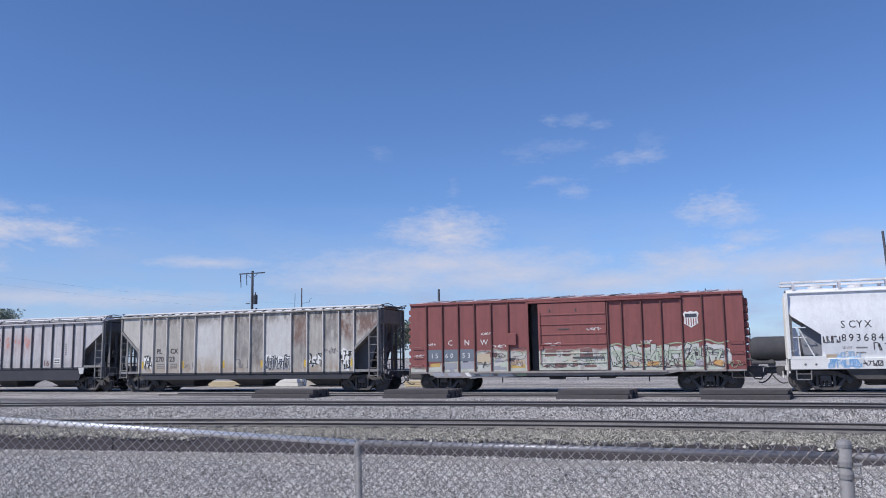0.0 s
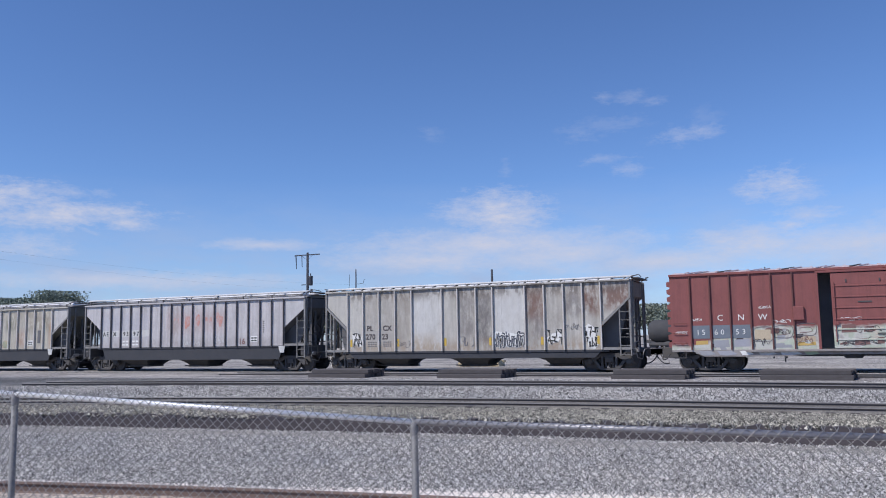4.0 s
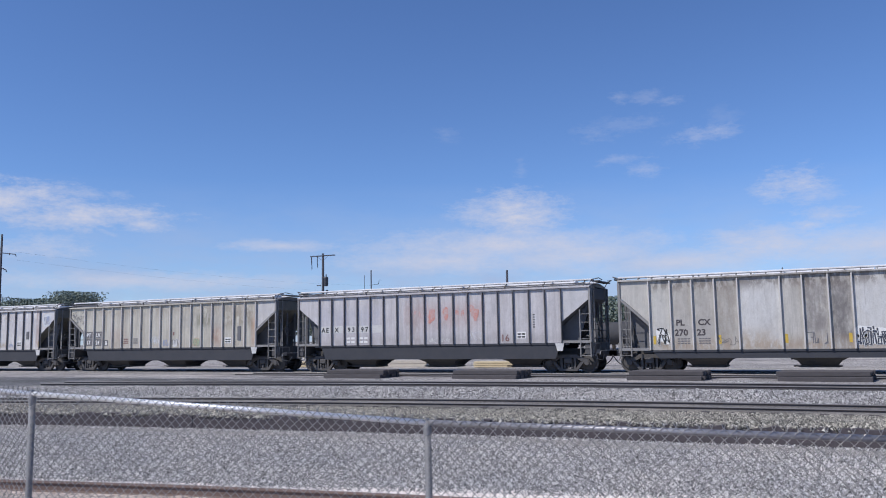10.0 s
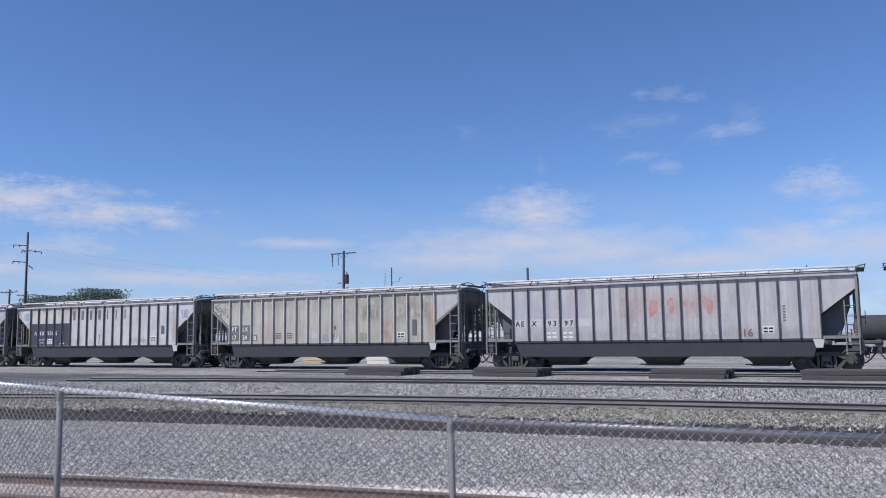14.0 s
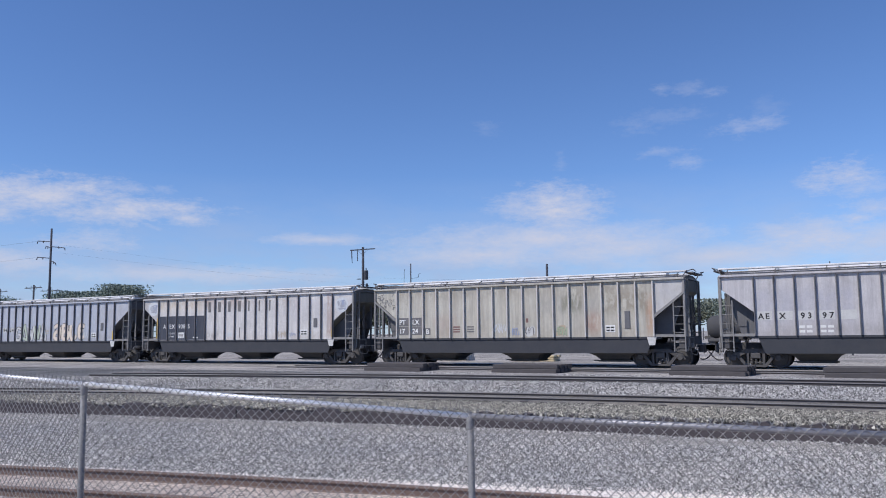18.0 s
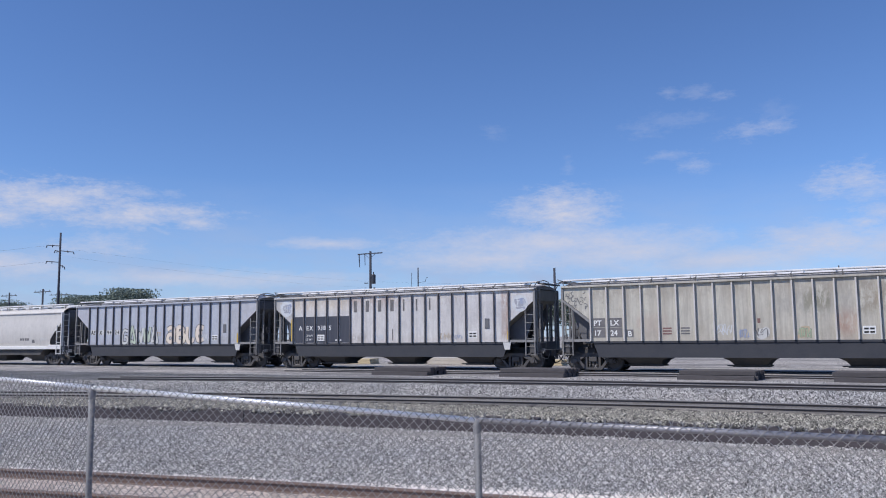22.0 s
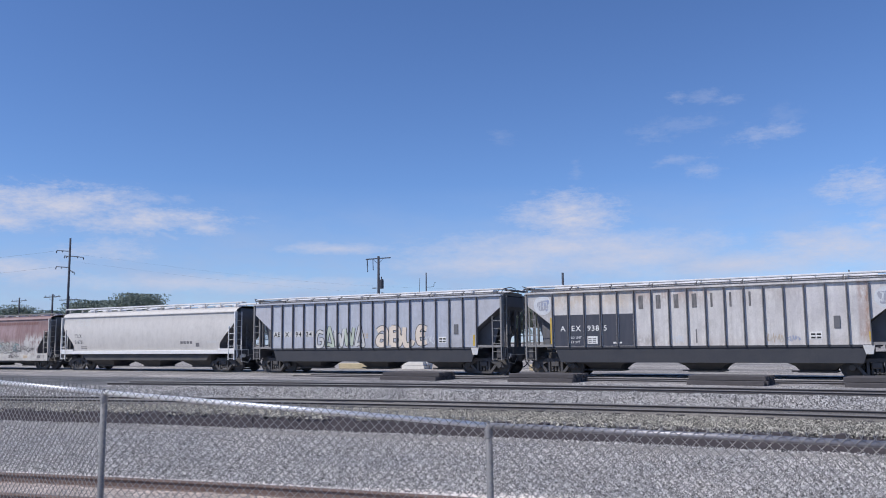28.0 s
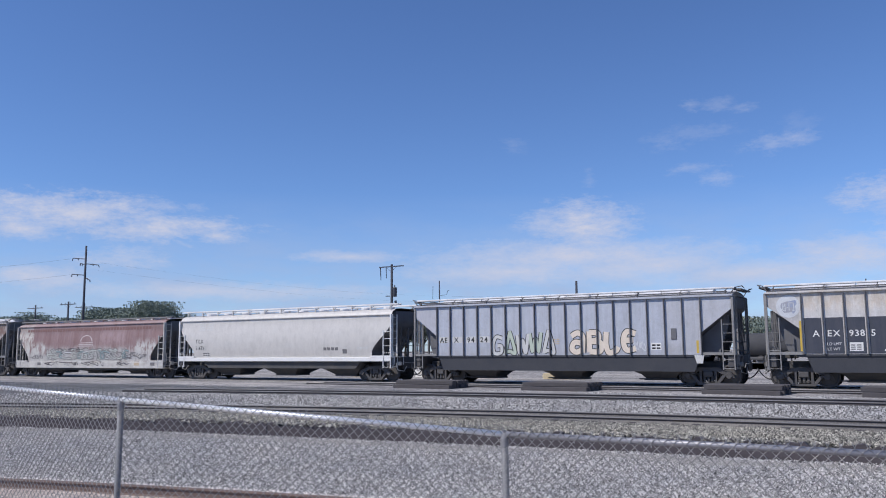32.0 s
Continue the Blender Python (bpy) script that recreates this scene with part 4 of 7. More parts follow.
def rib_hopper(name, at, label, paint, half, ribs, z_sill, z_top, post, cut=(2.35, 3.4), bays=(-4.5, 0.1, 4.65), rib_mat=None, wide_rib=0.024, pipe=True, slope="dark_end", beam=False, rise=0.31):
    """Covered hopper with vertical side posts."""
    car = new_car(name, at, label, "hopper car")
    inner = ribs[-1]
    low, high = cut
    bm = B()
    for y0, y1 in ((-1.52, -1.46), (1.46, 1.52)):
        prism(bm, [(-inner, z_sill), (inner, z_sill), (inner, low), (half, high), (half, z_top), (-half, z_top), (-half, high), (-inner, low)], y0, y1)
    part("side_sheet", bm, paint, car)
    # by default dark_end: shade under the slopes put into the sheet colour
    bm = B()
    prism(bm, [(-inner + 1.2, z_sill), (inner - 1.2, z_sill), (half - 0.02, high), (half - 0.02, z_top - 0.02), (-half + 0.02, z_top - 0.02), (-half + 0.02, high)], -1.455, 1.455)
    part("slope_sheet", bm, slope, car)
    # added plates that close the view below each slope with dark
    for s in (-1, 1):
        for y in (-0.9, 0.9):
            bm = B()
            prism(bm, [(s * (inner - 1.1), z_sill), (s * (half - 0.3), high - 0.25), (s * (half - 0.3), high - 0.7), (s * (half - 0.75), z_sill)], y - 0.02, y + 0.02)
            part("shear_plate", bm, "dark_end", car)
    me = shared(("rib", z_sill, z_top, rib_mat or paint), lambda: mesh_of("side_post", box(B(), -wide_rib, wide_rib, -1.625, -1.521, z_sill, z_top - 0.06, 0.006), rib_mat or paint))
    for x in ribs:
        piece("side_post", me, car, (x, 0, 0))
        piece("side_post", me, car, (x, 0, 0), math.pi)
    bm = B()
    for s in (-1, 1):
        ys = sorted((s * 1.46, s * 1.63))
        box(bm, -half - 0.03, half + 0.03, ys[0], ys[1], z_top - 0.03, z_top + 0.05, 0.01)
    part("top_chord", bm, paint, car)
    bm = B()
    prism(bm, [(-1.5, z_top + 0.02), (-1.0, z_top + 0.45 * rise), (-0.4, z_top + 0.68 * rise), (0.4, z_top + 0.68 * rise), (1.0, z_top + 0.45 * rise), (1.5, z_top + 0.02)], -half, half, "x")
    part("roof", bm, "roof_grey", car)
    roof_gear(car, half, z_top + rise, z_top + 0.03, pipe=pipe)
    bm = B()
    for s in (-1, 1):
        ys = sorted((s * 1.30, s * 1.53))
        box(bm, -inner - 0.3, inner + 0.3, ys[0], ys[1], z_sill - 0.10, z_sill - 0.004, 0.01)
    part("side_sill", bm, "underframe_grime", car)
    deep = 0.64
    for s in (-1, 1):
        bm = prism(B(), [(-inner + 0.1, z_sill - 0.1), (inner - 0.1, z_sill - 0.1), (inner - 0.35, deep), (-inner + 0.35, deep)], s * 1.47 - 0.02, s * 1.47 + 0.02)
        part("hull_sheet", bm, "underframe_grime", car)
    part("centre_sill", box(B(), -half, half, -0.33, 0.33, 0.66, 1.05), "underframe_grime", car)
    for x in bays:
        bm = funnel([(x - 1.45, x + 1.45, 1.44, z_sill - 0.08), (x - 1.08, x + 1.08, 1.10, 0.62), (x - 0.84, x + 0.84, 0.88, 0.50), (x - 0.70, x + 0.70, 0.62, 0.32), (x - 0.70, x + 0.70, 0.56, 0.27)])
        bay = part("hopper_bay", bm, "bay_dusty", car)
        bm = B()
        box(bm, x - 0.78, x + 0.76, -0.66, 0.6, 0.22, 0.285, 0.01)
        tube(bm, (x - 1.0, -0.66, 0.28), (x + 0.85, -0.66, 0.28), 0.03, 6)
        part("outlet_gate", bm, "black_iron", bay)
    # bent edge beams along the slope sheets
    for s in (-1, 1) if beam else ():
        bm = B()
        prism(bm, [(s * (inner - 0.02), low - 0.12), (s * (inner + 0.06), low - 0.12), (s * (half + 0.02), high - 0.12), (s * (half + 0.02), high - 0.01), (s * (inner - 0.02), low - 0.02)], -1.60, -1.522)
        part("slope_beam", bm, post, car)
    for s in (-1, 1):
        end_gear(car, half, z_sill, z_top, post, s)
        truck_parts(car, s * 6.86)
    brake_wheel(car, half + 0.25, -0.75, 2.2)
    couplings(car, 8.875)
    return car


def even_ribs(inner, n):
    return [-inner + 2 * inner * k / (n - 1) for k in range(n)]


def round_hopper(name, at, label, paint, half, z_sill, sill_h, z_eave, z_roof, sill_mat, end_x=6.9, straight=False, bulge=0.1, board="roof_white", stout=False, end_mat="dark_end", lift=0.2):
    """Covered hopper with smooth bulging sides, a straight sill and rounded end openings."""
    car = new_car(name, at, label, "hopper car")
    z0 = z_sill + sill_h
    prof = []
    for k in range(15):
        u = k / 14
        z = z0 + (z_eave - z0) * u
        prof.append((1.44 + bulge * math.sin(math.pi * min(1, u * 1.15)), z))
    nside = len(prof)
    for k in range(1, 9):
        a = k / 8 * math.pi / 2
        prof.append((0.55 + (prof[nside - 1][0] - 0.55) * math.cos(a), z_eave + (z_roof - z_eave) * math.sin(a)))

    def reach(z):
        u = (z - z0) / (z_eave - z0)
        if straight:
            return end_x + max(0.0, min(1.0, (u - 0.36) / 0.32)) * (half - end_x)
        return end_x + (half - end_x) * smooth01((u - 0.12) / 0.75) ** 0.8
    bm = B()
    nx = 24
    for s in (-1, 1):
        rows = []
        for y, z in prof:
            e = reach(min(z, z_eave))
            rows.append([bm.verts.new((-e + 2 * e * i / nx, s * y, z)) for i in range(nx + 1)])
        for a, b in zip(rows, rows[1:]):
            for i in range(nx):
                q = (a[i], a[i + 1], b[i + 1], b[i])
                bm.faces.new(q if s < 0 else q[::-1])
        if s < 0:
            keep = rows[-1]
        else:
            for i in range(nx):
                bm.faces.new((keep[i], keep[i + 1], rows[-1][i + 1], rows[-1][i]))
    part("shell", bm, paint, car, smooth=True)
    bm = B()
    pts = [(-reach(z) + 0.06, z) for _, z in prof[:nside]]
    poly = [(-x, z) for x, z in pts] + [(x, z) for x, z in pts[::-1]]
    prism(bm, poly, -1.38, 1.38)
    prism(bm, [(-half + 0.05, z_eave), (half - 0.05, z_eave), (half - 0.05, z_roof - 0.15), (-half + 0.05, z_roof - 0.15)], -1.0, 1.0)
    part("end_sheet", bm, end_mat, car)
    bm = B()
    for s in (-1, 1):
        ys = sorted((s * 1.40, s * 1.56))
        box(bm, -half, half, ys[0], ys[1], z_sill, z0, 0.015)
    part("side_sill", bm, sill_mat, car)
    bm = B()
    for s in (-1, 1):
        ys = sorted((s * (prof[nside - 1][0] - 0.02), s * (prof[nside - 1][0] + 0.07)))
        box(bm, -half + 0.02, half - 0.02, ys[0], ys[1], z_eave - 0.03, z_eave + 0.02, 0.008)
    part("eave_strip", bm, paint, car)
    for s in (-1, 1):
        bm = B()
        box(bm, -half - 0.2, half + 0.2, s * 0.98 - 0.16, s * 0.98 + 0.16, z_roof + lift, z_roof + lift + 0.035)
        for y in (-0.16, 0.16):
            box(bm, -half - 0.2, half + 0.2, s * 0.98 + y - 0.014, s * 0.98 + y + 0.014, z_roof + lift - 0.02, z_roof + lift + 0.06)
        part("running_board", bm, board, car)
        bm = B()
        if stout:
            prism(bm, [(s * 1.40, z_eave + 0.10), (s * 1.32, z_eave + 0.16), (s * 1.14, z_roof + lift), (s * 0.86, z_roof + lift), (s * 0.9, z_roof)], -0.055, 0.055, "x")
        else:
            box(bm, -0.03, 0.03, s * 1.14 - 0.03, s * 1.14 + 0.03, z_roof - 0.12, z_roof + lift)
            tube(bm, (0, s * 1.14, z_roof + 0.02), (0, s * 0.8, z_roof + lift), 0.02, 5)
        bracket = mesh_of("roof_bracket", bm, "slate_pale" if stout else paint)
        n = 10 if stout else 13
        for k in range(n):
            piece("roof_bracket", bracket, car, (-half + 0.3 + (2 * half - 0.6) * k / (n - 1), 0, 0))
    bm = B()
    lathe(bm, [(0.3, z_roof - 0.05), (0.3, z_roof + 0.1), (0.2, z_roof + 0.14)], 14, "z")
    cover = mesh_of("hatch_cover", bm, "roof_white")
    for k in range(10):
        piece("hatch_cover", cover, car, (-half + 1.2 + (2 * half - 2.4) * k / 9, 0, 0))
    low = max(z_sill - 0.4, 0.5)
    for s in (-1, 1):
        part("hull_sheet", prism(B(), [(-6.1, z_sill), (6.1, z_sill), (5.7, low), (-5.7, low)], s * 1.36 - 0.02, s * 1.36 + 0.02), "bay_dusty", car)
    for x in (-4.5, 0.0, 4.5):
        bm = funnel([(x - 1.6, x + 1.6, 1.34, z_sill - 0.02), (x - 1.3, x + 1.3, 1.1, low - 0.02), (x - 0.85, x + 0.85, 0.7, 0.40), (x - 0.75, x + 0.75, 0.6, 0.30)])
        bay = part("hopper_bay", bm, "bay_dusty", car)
        part("outlet_gate", box(B(), x - 0.8, x + 0.8, -0.65, 0.65, 0.24, 0.305, 0.01), "black_iron", bay)
    bm = B()
    box(bm, -half, half, -0.33, 0.33, 0.66, 1.05)
    part("centre_sill", bm, "underframe_grime", car)
    for s in (-1, 1):
        end_gear(car, half, z0, z_eave, sill_mat, s, z_lad=0 if stout else 2.75)
        truck_parts(car, s * 6.86)
    brake_wheel(car, half + 0.25, -0.75, 2.2)
    couplings(car, 8.875)
    return car


def box_car():
    at = 23.9
    car = new_car("boxcar", at + 0.02, "rust-red ribbed boxcar with a sliding door and sprayed lower side", "boxcar")
    h, z0, z1 = 7.62, 0.92, 4.15
    d0, d1, gap = 22.67 - at, 25.73 - at, 22.20 - at
    y = -1.53
    bm = B()
    box(bm, -h, gap, y, y + 0.06, z0, z1)
    part("side_wall", bm, "boxcar_spray", car)
    bm = B()
    box(bm, d1, h, y, y + 0.06, z0, z1)
    part("side_wall", bm, "boxcar_spray", car)
    bm = B()
    box(bm, -h, h, 1.47, 1.53, z0, z1)
    box(bm, gap - 0.05, d1, y + 0.75, y + 0.78, z0, z1)
    part("inner_wall", bm, "dark_end", car)
    bm = B()
    box(bm, d0, d1 + 0.05, y - 0.10, y - 0.03, z0 + 0.04, z1 - 0.16, 0.012)
    door = part("sliding_door", bm, "boxcar_door_spray", car, "rust-red sliding door with pressed ribs")
    for z in (1.30, 1.72, 2.12, 2.58, 3.02, 3.46):
        bm = B()
        box(bm, d0 + 0.04, d1, y - 0.13, y - 0.101, z - 0.03, z + 0.03, 0.01)
        part("door_rib", bm, "boxcar_door_spray", door)
    bm = B()
    path_tube(bm, [(d0 + 0.10, y - 0.15, 1.2), (d0 + 0.10, y - 0.15, 3.6)], 0.02, 6)
    part("lock_rod", bm, "boxcar_red", door)
    part("door_latch", box(B(), d0 + 0.04, d0 + 0.22, y - 0.16, y - 0.1, 1.9, 2.05), "boxcar_red", door)
    part("door_handle", box(B(), d1 - 1.5, d1 - 0.1, y - 0.14, y - 0.10, 1.5, 1.56), "black_iron", door)
    for x, z, w in ((23.6 - at, 2.78, 0.5), (23.2 - at, 3.6, 0.05), (24.4 - at, 3.6, 0.05)):
        part("door_bracket", box(B(), x, x + w, y - 0.125, y - 0.10, z, z + (0.05 if w > 0.1 else 0.12)), "black_iron", door)
    for z in (z0 - 0.08, z1 - 0.14):
        bm = B()
        box(bm, gap - 2.9 if z < 2 else gap, d1 + (3.3 if z > 2 else 2.6), y - 0.14, y - 0.004, z, z + 0.09, 0.01)
        part("door_track", bm, "boxcar_red" if z > 2 else "boxcar_sill", car)
    ribs = [17.12, 17.94, 18.75, 19.57, 20.39, 21.22, 25.83, 26.45, 27.31, 28.15, 29.0, 29.86, 30.73]
    me = mesh_of("side_post", box(B(), -0.03, 0.03, y - 0.08, y - 0.001, z0 + 0.02, z1 - 0.05, 0.006), "boxcar_rib")
    for x in ribs:
        piece("side_post", me, car, (x - at, 0, 0))
    bm = B()
    for x in (gap - 0.05,):
        box(bm, x - 0.05, x + 0.05, y - 0.075, y - 0.001, z0, z1 - 0.05)
    part("door_post", bm, "boxcar_red", car)
    bm = B()
    for s in (-1, 1):
        ys = sorted((s * 1.46, s * 1.60))
        box(bm, -h - 0.02, h + 0.02, ys[0], ys[1], z1 - 0.04, z1 + 0.07, 0.012)
    part("top_chord", bm, "boxcar_red", car)
    bm = B()
    prism(bm, [(-1.55, z1 + 0.05), (0, z1 + 0.24), (1.55, z1 + 0.05)], -h, h, "x")
    part("roof", bm, "roof_pinkish", car)
    bm = B()
    for k in range(12):
        x = -h + 0.6 + (2 * h - 1.2) * k / 11
        prism(bm, [(-1.55, z1 + 0.06), (-1.5, z1 + 0.095), (0, z1 + 0.275), (1.5, z1 + 0.095), (1.55, z1 + 0.06)], x - 0.05, x + 0.05, "x")
        for s in (-1, 1) if k < 11 else ():
            brace = tube(B(), (x + 0.15, s * 1.38, z1 + 0.10), (x + 0.6, s * 0.15, z1 + 0.25), 0.03, 5)
            part("roof_brace", brace, "black_iron" if k % 2 else "roof_pinkish", car)
            brace = tube(B(), (x + 0.45, s * 1.38, z1 + 0.10), (x + 0.9, s * 0.15, z1 + 0.25), 0.03, 5)
            part("roof_brace", brace, "roof_pinkish", car)
    part("roof_rib", bm, "roof_pinkish", car)
    for s in (-1, 1):
        bm = B()
        box(bm, min(s * (h - 0.06), s * h), max(s * (h - 0.06), s * (h - 0.004)), -1.465, 1.465, z0, z1 + 0.03)
        part("end_wall", bm, "boxcar_red", car)
        bm = B()
        for k in range(9):
            z = z0 + 0.25 + k * 0.33
            prism(bm, [(s * (h - 0.003), z - 0.15), (s * (h + 0.16), z - 0.09), (s * (h + 0.17), z + 0.09), (s * (h - 0.003), z + 0.15)], -1.36, 1.36)
        part("end_corrugation", bm, "boxcar_red", car)
        for z in (1.25, 1.68, 2.10):
            bm = B()
            path_tube(bm, [(s * (h - 0.1), y - 0.01, z), (s * (h - 0.1), y - 0.09, z), (s * (h - 0.62), y - 0.09, z), (s * (h - 0.62), y - 0.01, z)], 0.014, 5)
            part("grab_iron", bm, "boxcar_red", car)
        bm = B()
        path_tube(bm, [(s * (h - 0.1), y - 0.01, z0), (s * (h - 0.1), y - 0.05, 0.6), (s * (h - 0.58), y - 0.05, 0.6), (s * (h - 0.58), y - 0.01, z0)], 0.018, 5)
        part("stirrup_step", bm, "black_iron", car)
        truck_parts(car, s * 6.1)
    bm = B()
    for s in (-1, 1):
        ys = sorted((s * 1.40, s * 1.56))
        prism(bm, [(-h, z0 + 0.02), (h, z0 + 0.02), (h, z0 - 0.06), (4.9, z0 - 0.06), (4.2, z0 - 0.20), (-2.0, z0 - 0.20), (-3.2, z0 - 0.28), (-6.3, z0 - 0.26), (-6.7, z0 - 0.06), (-h, z0 - 0.06)], ys[0], ys[1])
    part("side_sill", bm, "boxcar_sill", car)
    bm = B()
    box(bm, -h - 0.1, h + 0.1, -0.35, 0.35, 0.62, z0 - 0.02)
    for x in (-3.4, -1.2, 1.2, 3.4):
        box(bm, x - 0.06, x + 0.06, -1.4, 1.4, 0.72, z0 - 0.02)
    for x, d in ((-3.1, 0.42), (0.9, 0.5), (3.6, 0.45)):
        tube(bm, (x, -1.25, 0.86), (x, -1.25, d), 0.03, 6)
    tube(bm, (-3.3, -1.22, 0.68), (3.9, -1.22, 0.70), 0.02, 5)
    box(bm, -0.9, -0.2, -1.2, -0.7, 0.55, 0.85, 0.05)
    box(bm, 1.4, 2.1, -1.15, -0.7, 0.58, 0.84, 0.05)
    part("centre_sill", bm, "underframe_grime", car)
    brake_wheel(car, h + 0.2, -0.8, 2.4)
    couplings(car, h + 1.0)
    for s in (-1, 1):
        bm = B()
        xs = sorted((s * (h - 0.1), s * (h + 0.62)))
        box(bm, xs[0], xs[1], -0.38, 0.38, 0.58, 1.04, 0.03)
        path_tube(bm, [(s * (h + 0.1), -1.4, 0.8), (s * (h + 0.3), -1.3, 0.55), (s * (h + 0.55), -0.6, 0.5), (s * (h + 0.7), -0.4, 0.75)], 0.03, 5)
        part("draft_gear", bm, "black_iron", car)
    # lettering and sprayed tags
    for ch, x in (("C", 1.10), ("N", 1.93), ("W", 2.74)):
        write(car, ch, 0.36, 17.1 + x - at, y - 0.012, 2.17, "white_paint", squeeze=1.0)
    for ch, x in (("1", 17.32), ("5", 17.55), ("6", 18.06), ("0", 18.32), ("5", 18.92), ("3", 19.18)):
        write(car, ch, 0.32, x - at, y - 0.02, 1.58, "white_paint")
    for x in (17.16, 18.0, 18.8):
        bm = B()
        box(bm, x - at, x + 0.72 - at, y - 0.010, y - 0.004, 1.42, 1.98)
        part("patch", bm, "slate_paint", car, "slate-grey repainted number patch")
    bm = B()
    box(bm, 19.68 - at, 20.30 - at, y - 0.012, y - 0.004, 1.34, 1.76)
    part("patch", bm, "tan_paint", car)
    bm = B()
    box(bm, 21.2 - at, 21.62 - at, y - 0.12, y - 0.004, 2.12, 2.68, 0.02)
    part("placard_board", bm, "boxcar_red", car)
    # shield emblem: white field, dark head bar, upright stripes
    bm = B()
    sx, sz = 29.40 - at, 3.06
    prism(bm, [(sx - 0.24, sz + 0.37), (sx - 0.13, sz + 0.33), (sx, sz + 0.38), (sx + 0.13, sz + 0.33), (sx + 0.24, sz + 0.37), (sx + 0.33, sz + 0.25), (sx + 0.27, sz + 0.1), (sx + 0.29, sz - 0.16), (sx, sz - 0.34), (sx - 0.29, sz - 0.16), (sx - 0.27, sz + 0.1), (sx - 0.33, sz + 0.25)], y - 0.012, y - 0.004)
    emblem = part("emblem", bm, "white_paint", car, "white shield emblem with dark bar and red stripes")
    bm = B()
    box(bm, sx - 0.24, sx + 0.24, y - 0.018, y - 0.013, sz + 0.10, sz + 0.26)
    part("emblem_bar", bm, "navy_paint", emblem)
    for k in range(5):
        bm = B()
        x = sx - 0.2 + k * 0.1
        box(bm, x - 0.02, x + 0.02, y - 0.018, y - 0.013, sz - 0.2 - 0.08 * (1 - abs(k - 2) / 2), sz + 0.06)
        part("emblem_stripe", bm, "boxcar_red", emblem)
    rng = random.Random(5)
    flat = lambda x0, x1, za, zb, m, d=0.004: part("patch", prism(B(), [(x0 - at, za), (x1 - at, za + 0.01), (x1 - at - 0.02, zb), (x0 - at + 0.02, zb - 0.02)], y - d - 0.002, y), m, car)
    # under the number: yellow, grey and chalk patches, then outlined boxes
    flat(17.2, 17.86, 1.0, 1.16, "chalk_fill")
    flat(17.28, 17.8, 1.16, 1.34, "yellow_fill")
    flat(18.02, 18.66, 1.04, 1.36, "grey_fill")
    flat(18.84, 19.5, 1.06, 1.38, "slate_pale")
    flat(19.62, 20.3, 1.0, 1.3, "chalk_fill")
    flat(20.46, 21.1, 1.0, 1.2, "grey_fill")
    flat(21.3, 22.0, 1.08, 1.24, "yellow_fill")
    flat(21.3, 22.0, 1.26, 1.46, "tan_fill")
    for x0, x1, za, zb in ((20.45, 21.1, 1.42, 1.86), (21.3, 21.98, 1.5, 1.92), (19.66, 20.34, 1.28, 1.8)):
        stroke(car, [(x0 - at, za), (x0 - at + 0.02, zb), (x1 - at, zb + 0.03), (x1 - at - 0.03, za + 0.02), (x0 - at, za)], 0.022, y - 0.008, "faded_black")
        stroke(car, [(x0 - at + 0.1, za + 0.1), (x1 - at - 0.12, za + 0.16), (x1 - at - 0.2, zb - 0.1), (x0 - at + 0.1, zb - 0.12)], 0.02, y - 0.003, "maroon_fill")
    for k, (x, w, m) in enumerate(((17.4, 0.7, "grey_fill"), (18.15, 0.8, "slate_pale"), (19.05, 0.55, "white_paint"), (19.75, 0.75, "white_faded"), (20.6, 0.85, "pale_fill"), (21.5, 0.6, "mint_fill"))):
        part("graffiti", prism(B(), [(x - at, z0 - 0.03), (x + w * 0.7 - at, z0 - 0.02), (x + w - at, z0 - 0.17), (x + w * 0.5 - at, z0 - 0.22), (x + 0.1 - at, z0 - 0.2)], -1.566, -1.56), m, car)
    # door: maroon boxes left bare in the chalk
    for x0, x1, za, zb in ((22.95, 23.5, 1.58, 1.92), (23.75, 24.15, 1.6, 1.84), (24.55, 25.15, 1.5, 1.94), (23.4, 23.95, 1.08, 1.36), (24.75, 25.3, 1.08, 1.2), (22.85, 23.15, 1.1, 1.2), (24.2, 24.45, 1.12, 1.4)):
        part("patch", prism(B(), [(x0 - at, za), (x1 - at, za + 0.02), (x1 - at - 0.04, zb), (x0 - at + 0.03, zb - 0.03)], y - 0.104, y - 0.10), "maroon_fill", car)
    part("patch", box(B(), 24.72 - at, 24.98 - at, y - 0.107, y - 0.1045, 1.62, 1.8), "black_spray", car)
    for x, w, z, hh in ((22.9, 1.0, 1.06, 0.25), (24.0, 1.2, 1.1, 0.35), (23.4, 0.9, 1.55, 0.3), (25.1, 0.5, 1.1, 0.6)):
        scribble(car, rng, x - at, w, z, hh, y - 0.104, "black_spray", 0.018, int(w * 6) + 2)
    # the long pale green piece behind the door
    for k in range(12):
        x = d1 + 0.35 + (h - d1 - 1.3) * k / 11
        part("graffiti", prism(B(), blob(rng, x, 1.5 + 0.05 * (k % 3), 0.75, rng.uniform(0.75, 0.98)), y - 0.0022 - 0.0004 * (k % 4), y), ("chalk_fill", "mint_pale", "chalk_fill", "white_faded")[k % 4], car)
    jagged(car, rng, d1 + 0.15, h - 0.8, 1.12, 2.0, 5, y - 0.004, "chalk_fill", "black_spray", 0.20, 1.32)
    jagged(car, rng, d1 + 0.3, h - 0.9, 1.1, 1.75, 6, y - 0.013, "mint_pale", "black_spray", 0.10, 1.4)
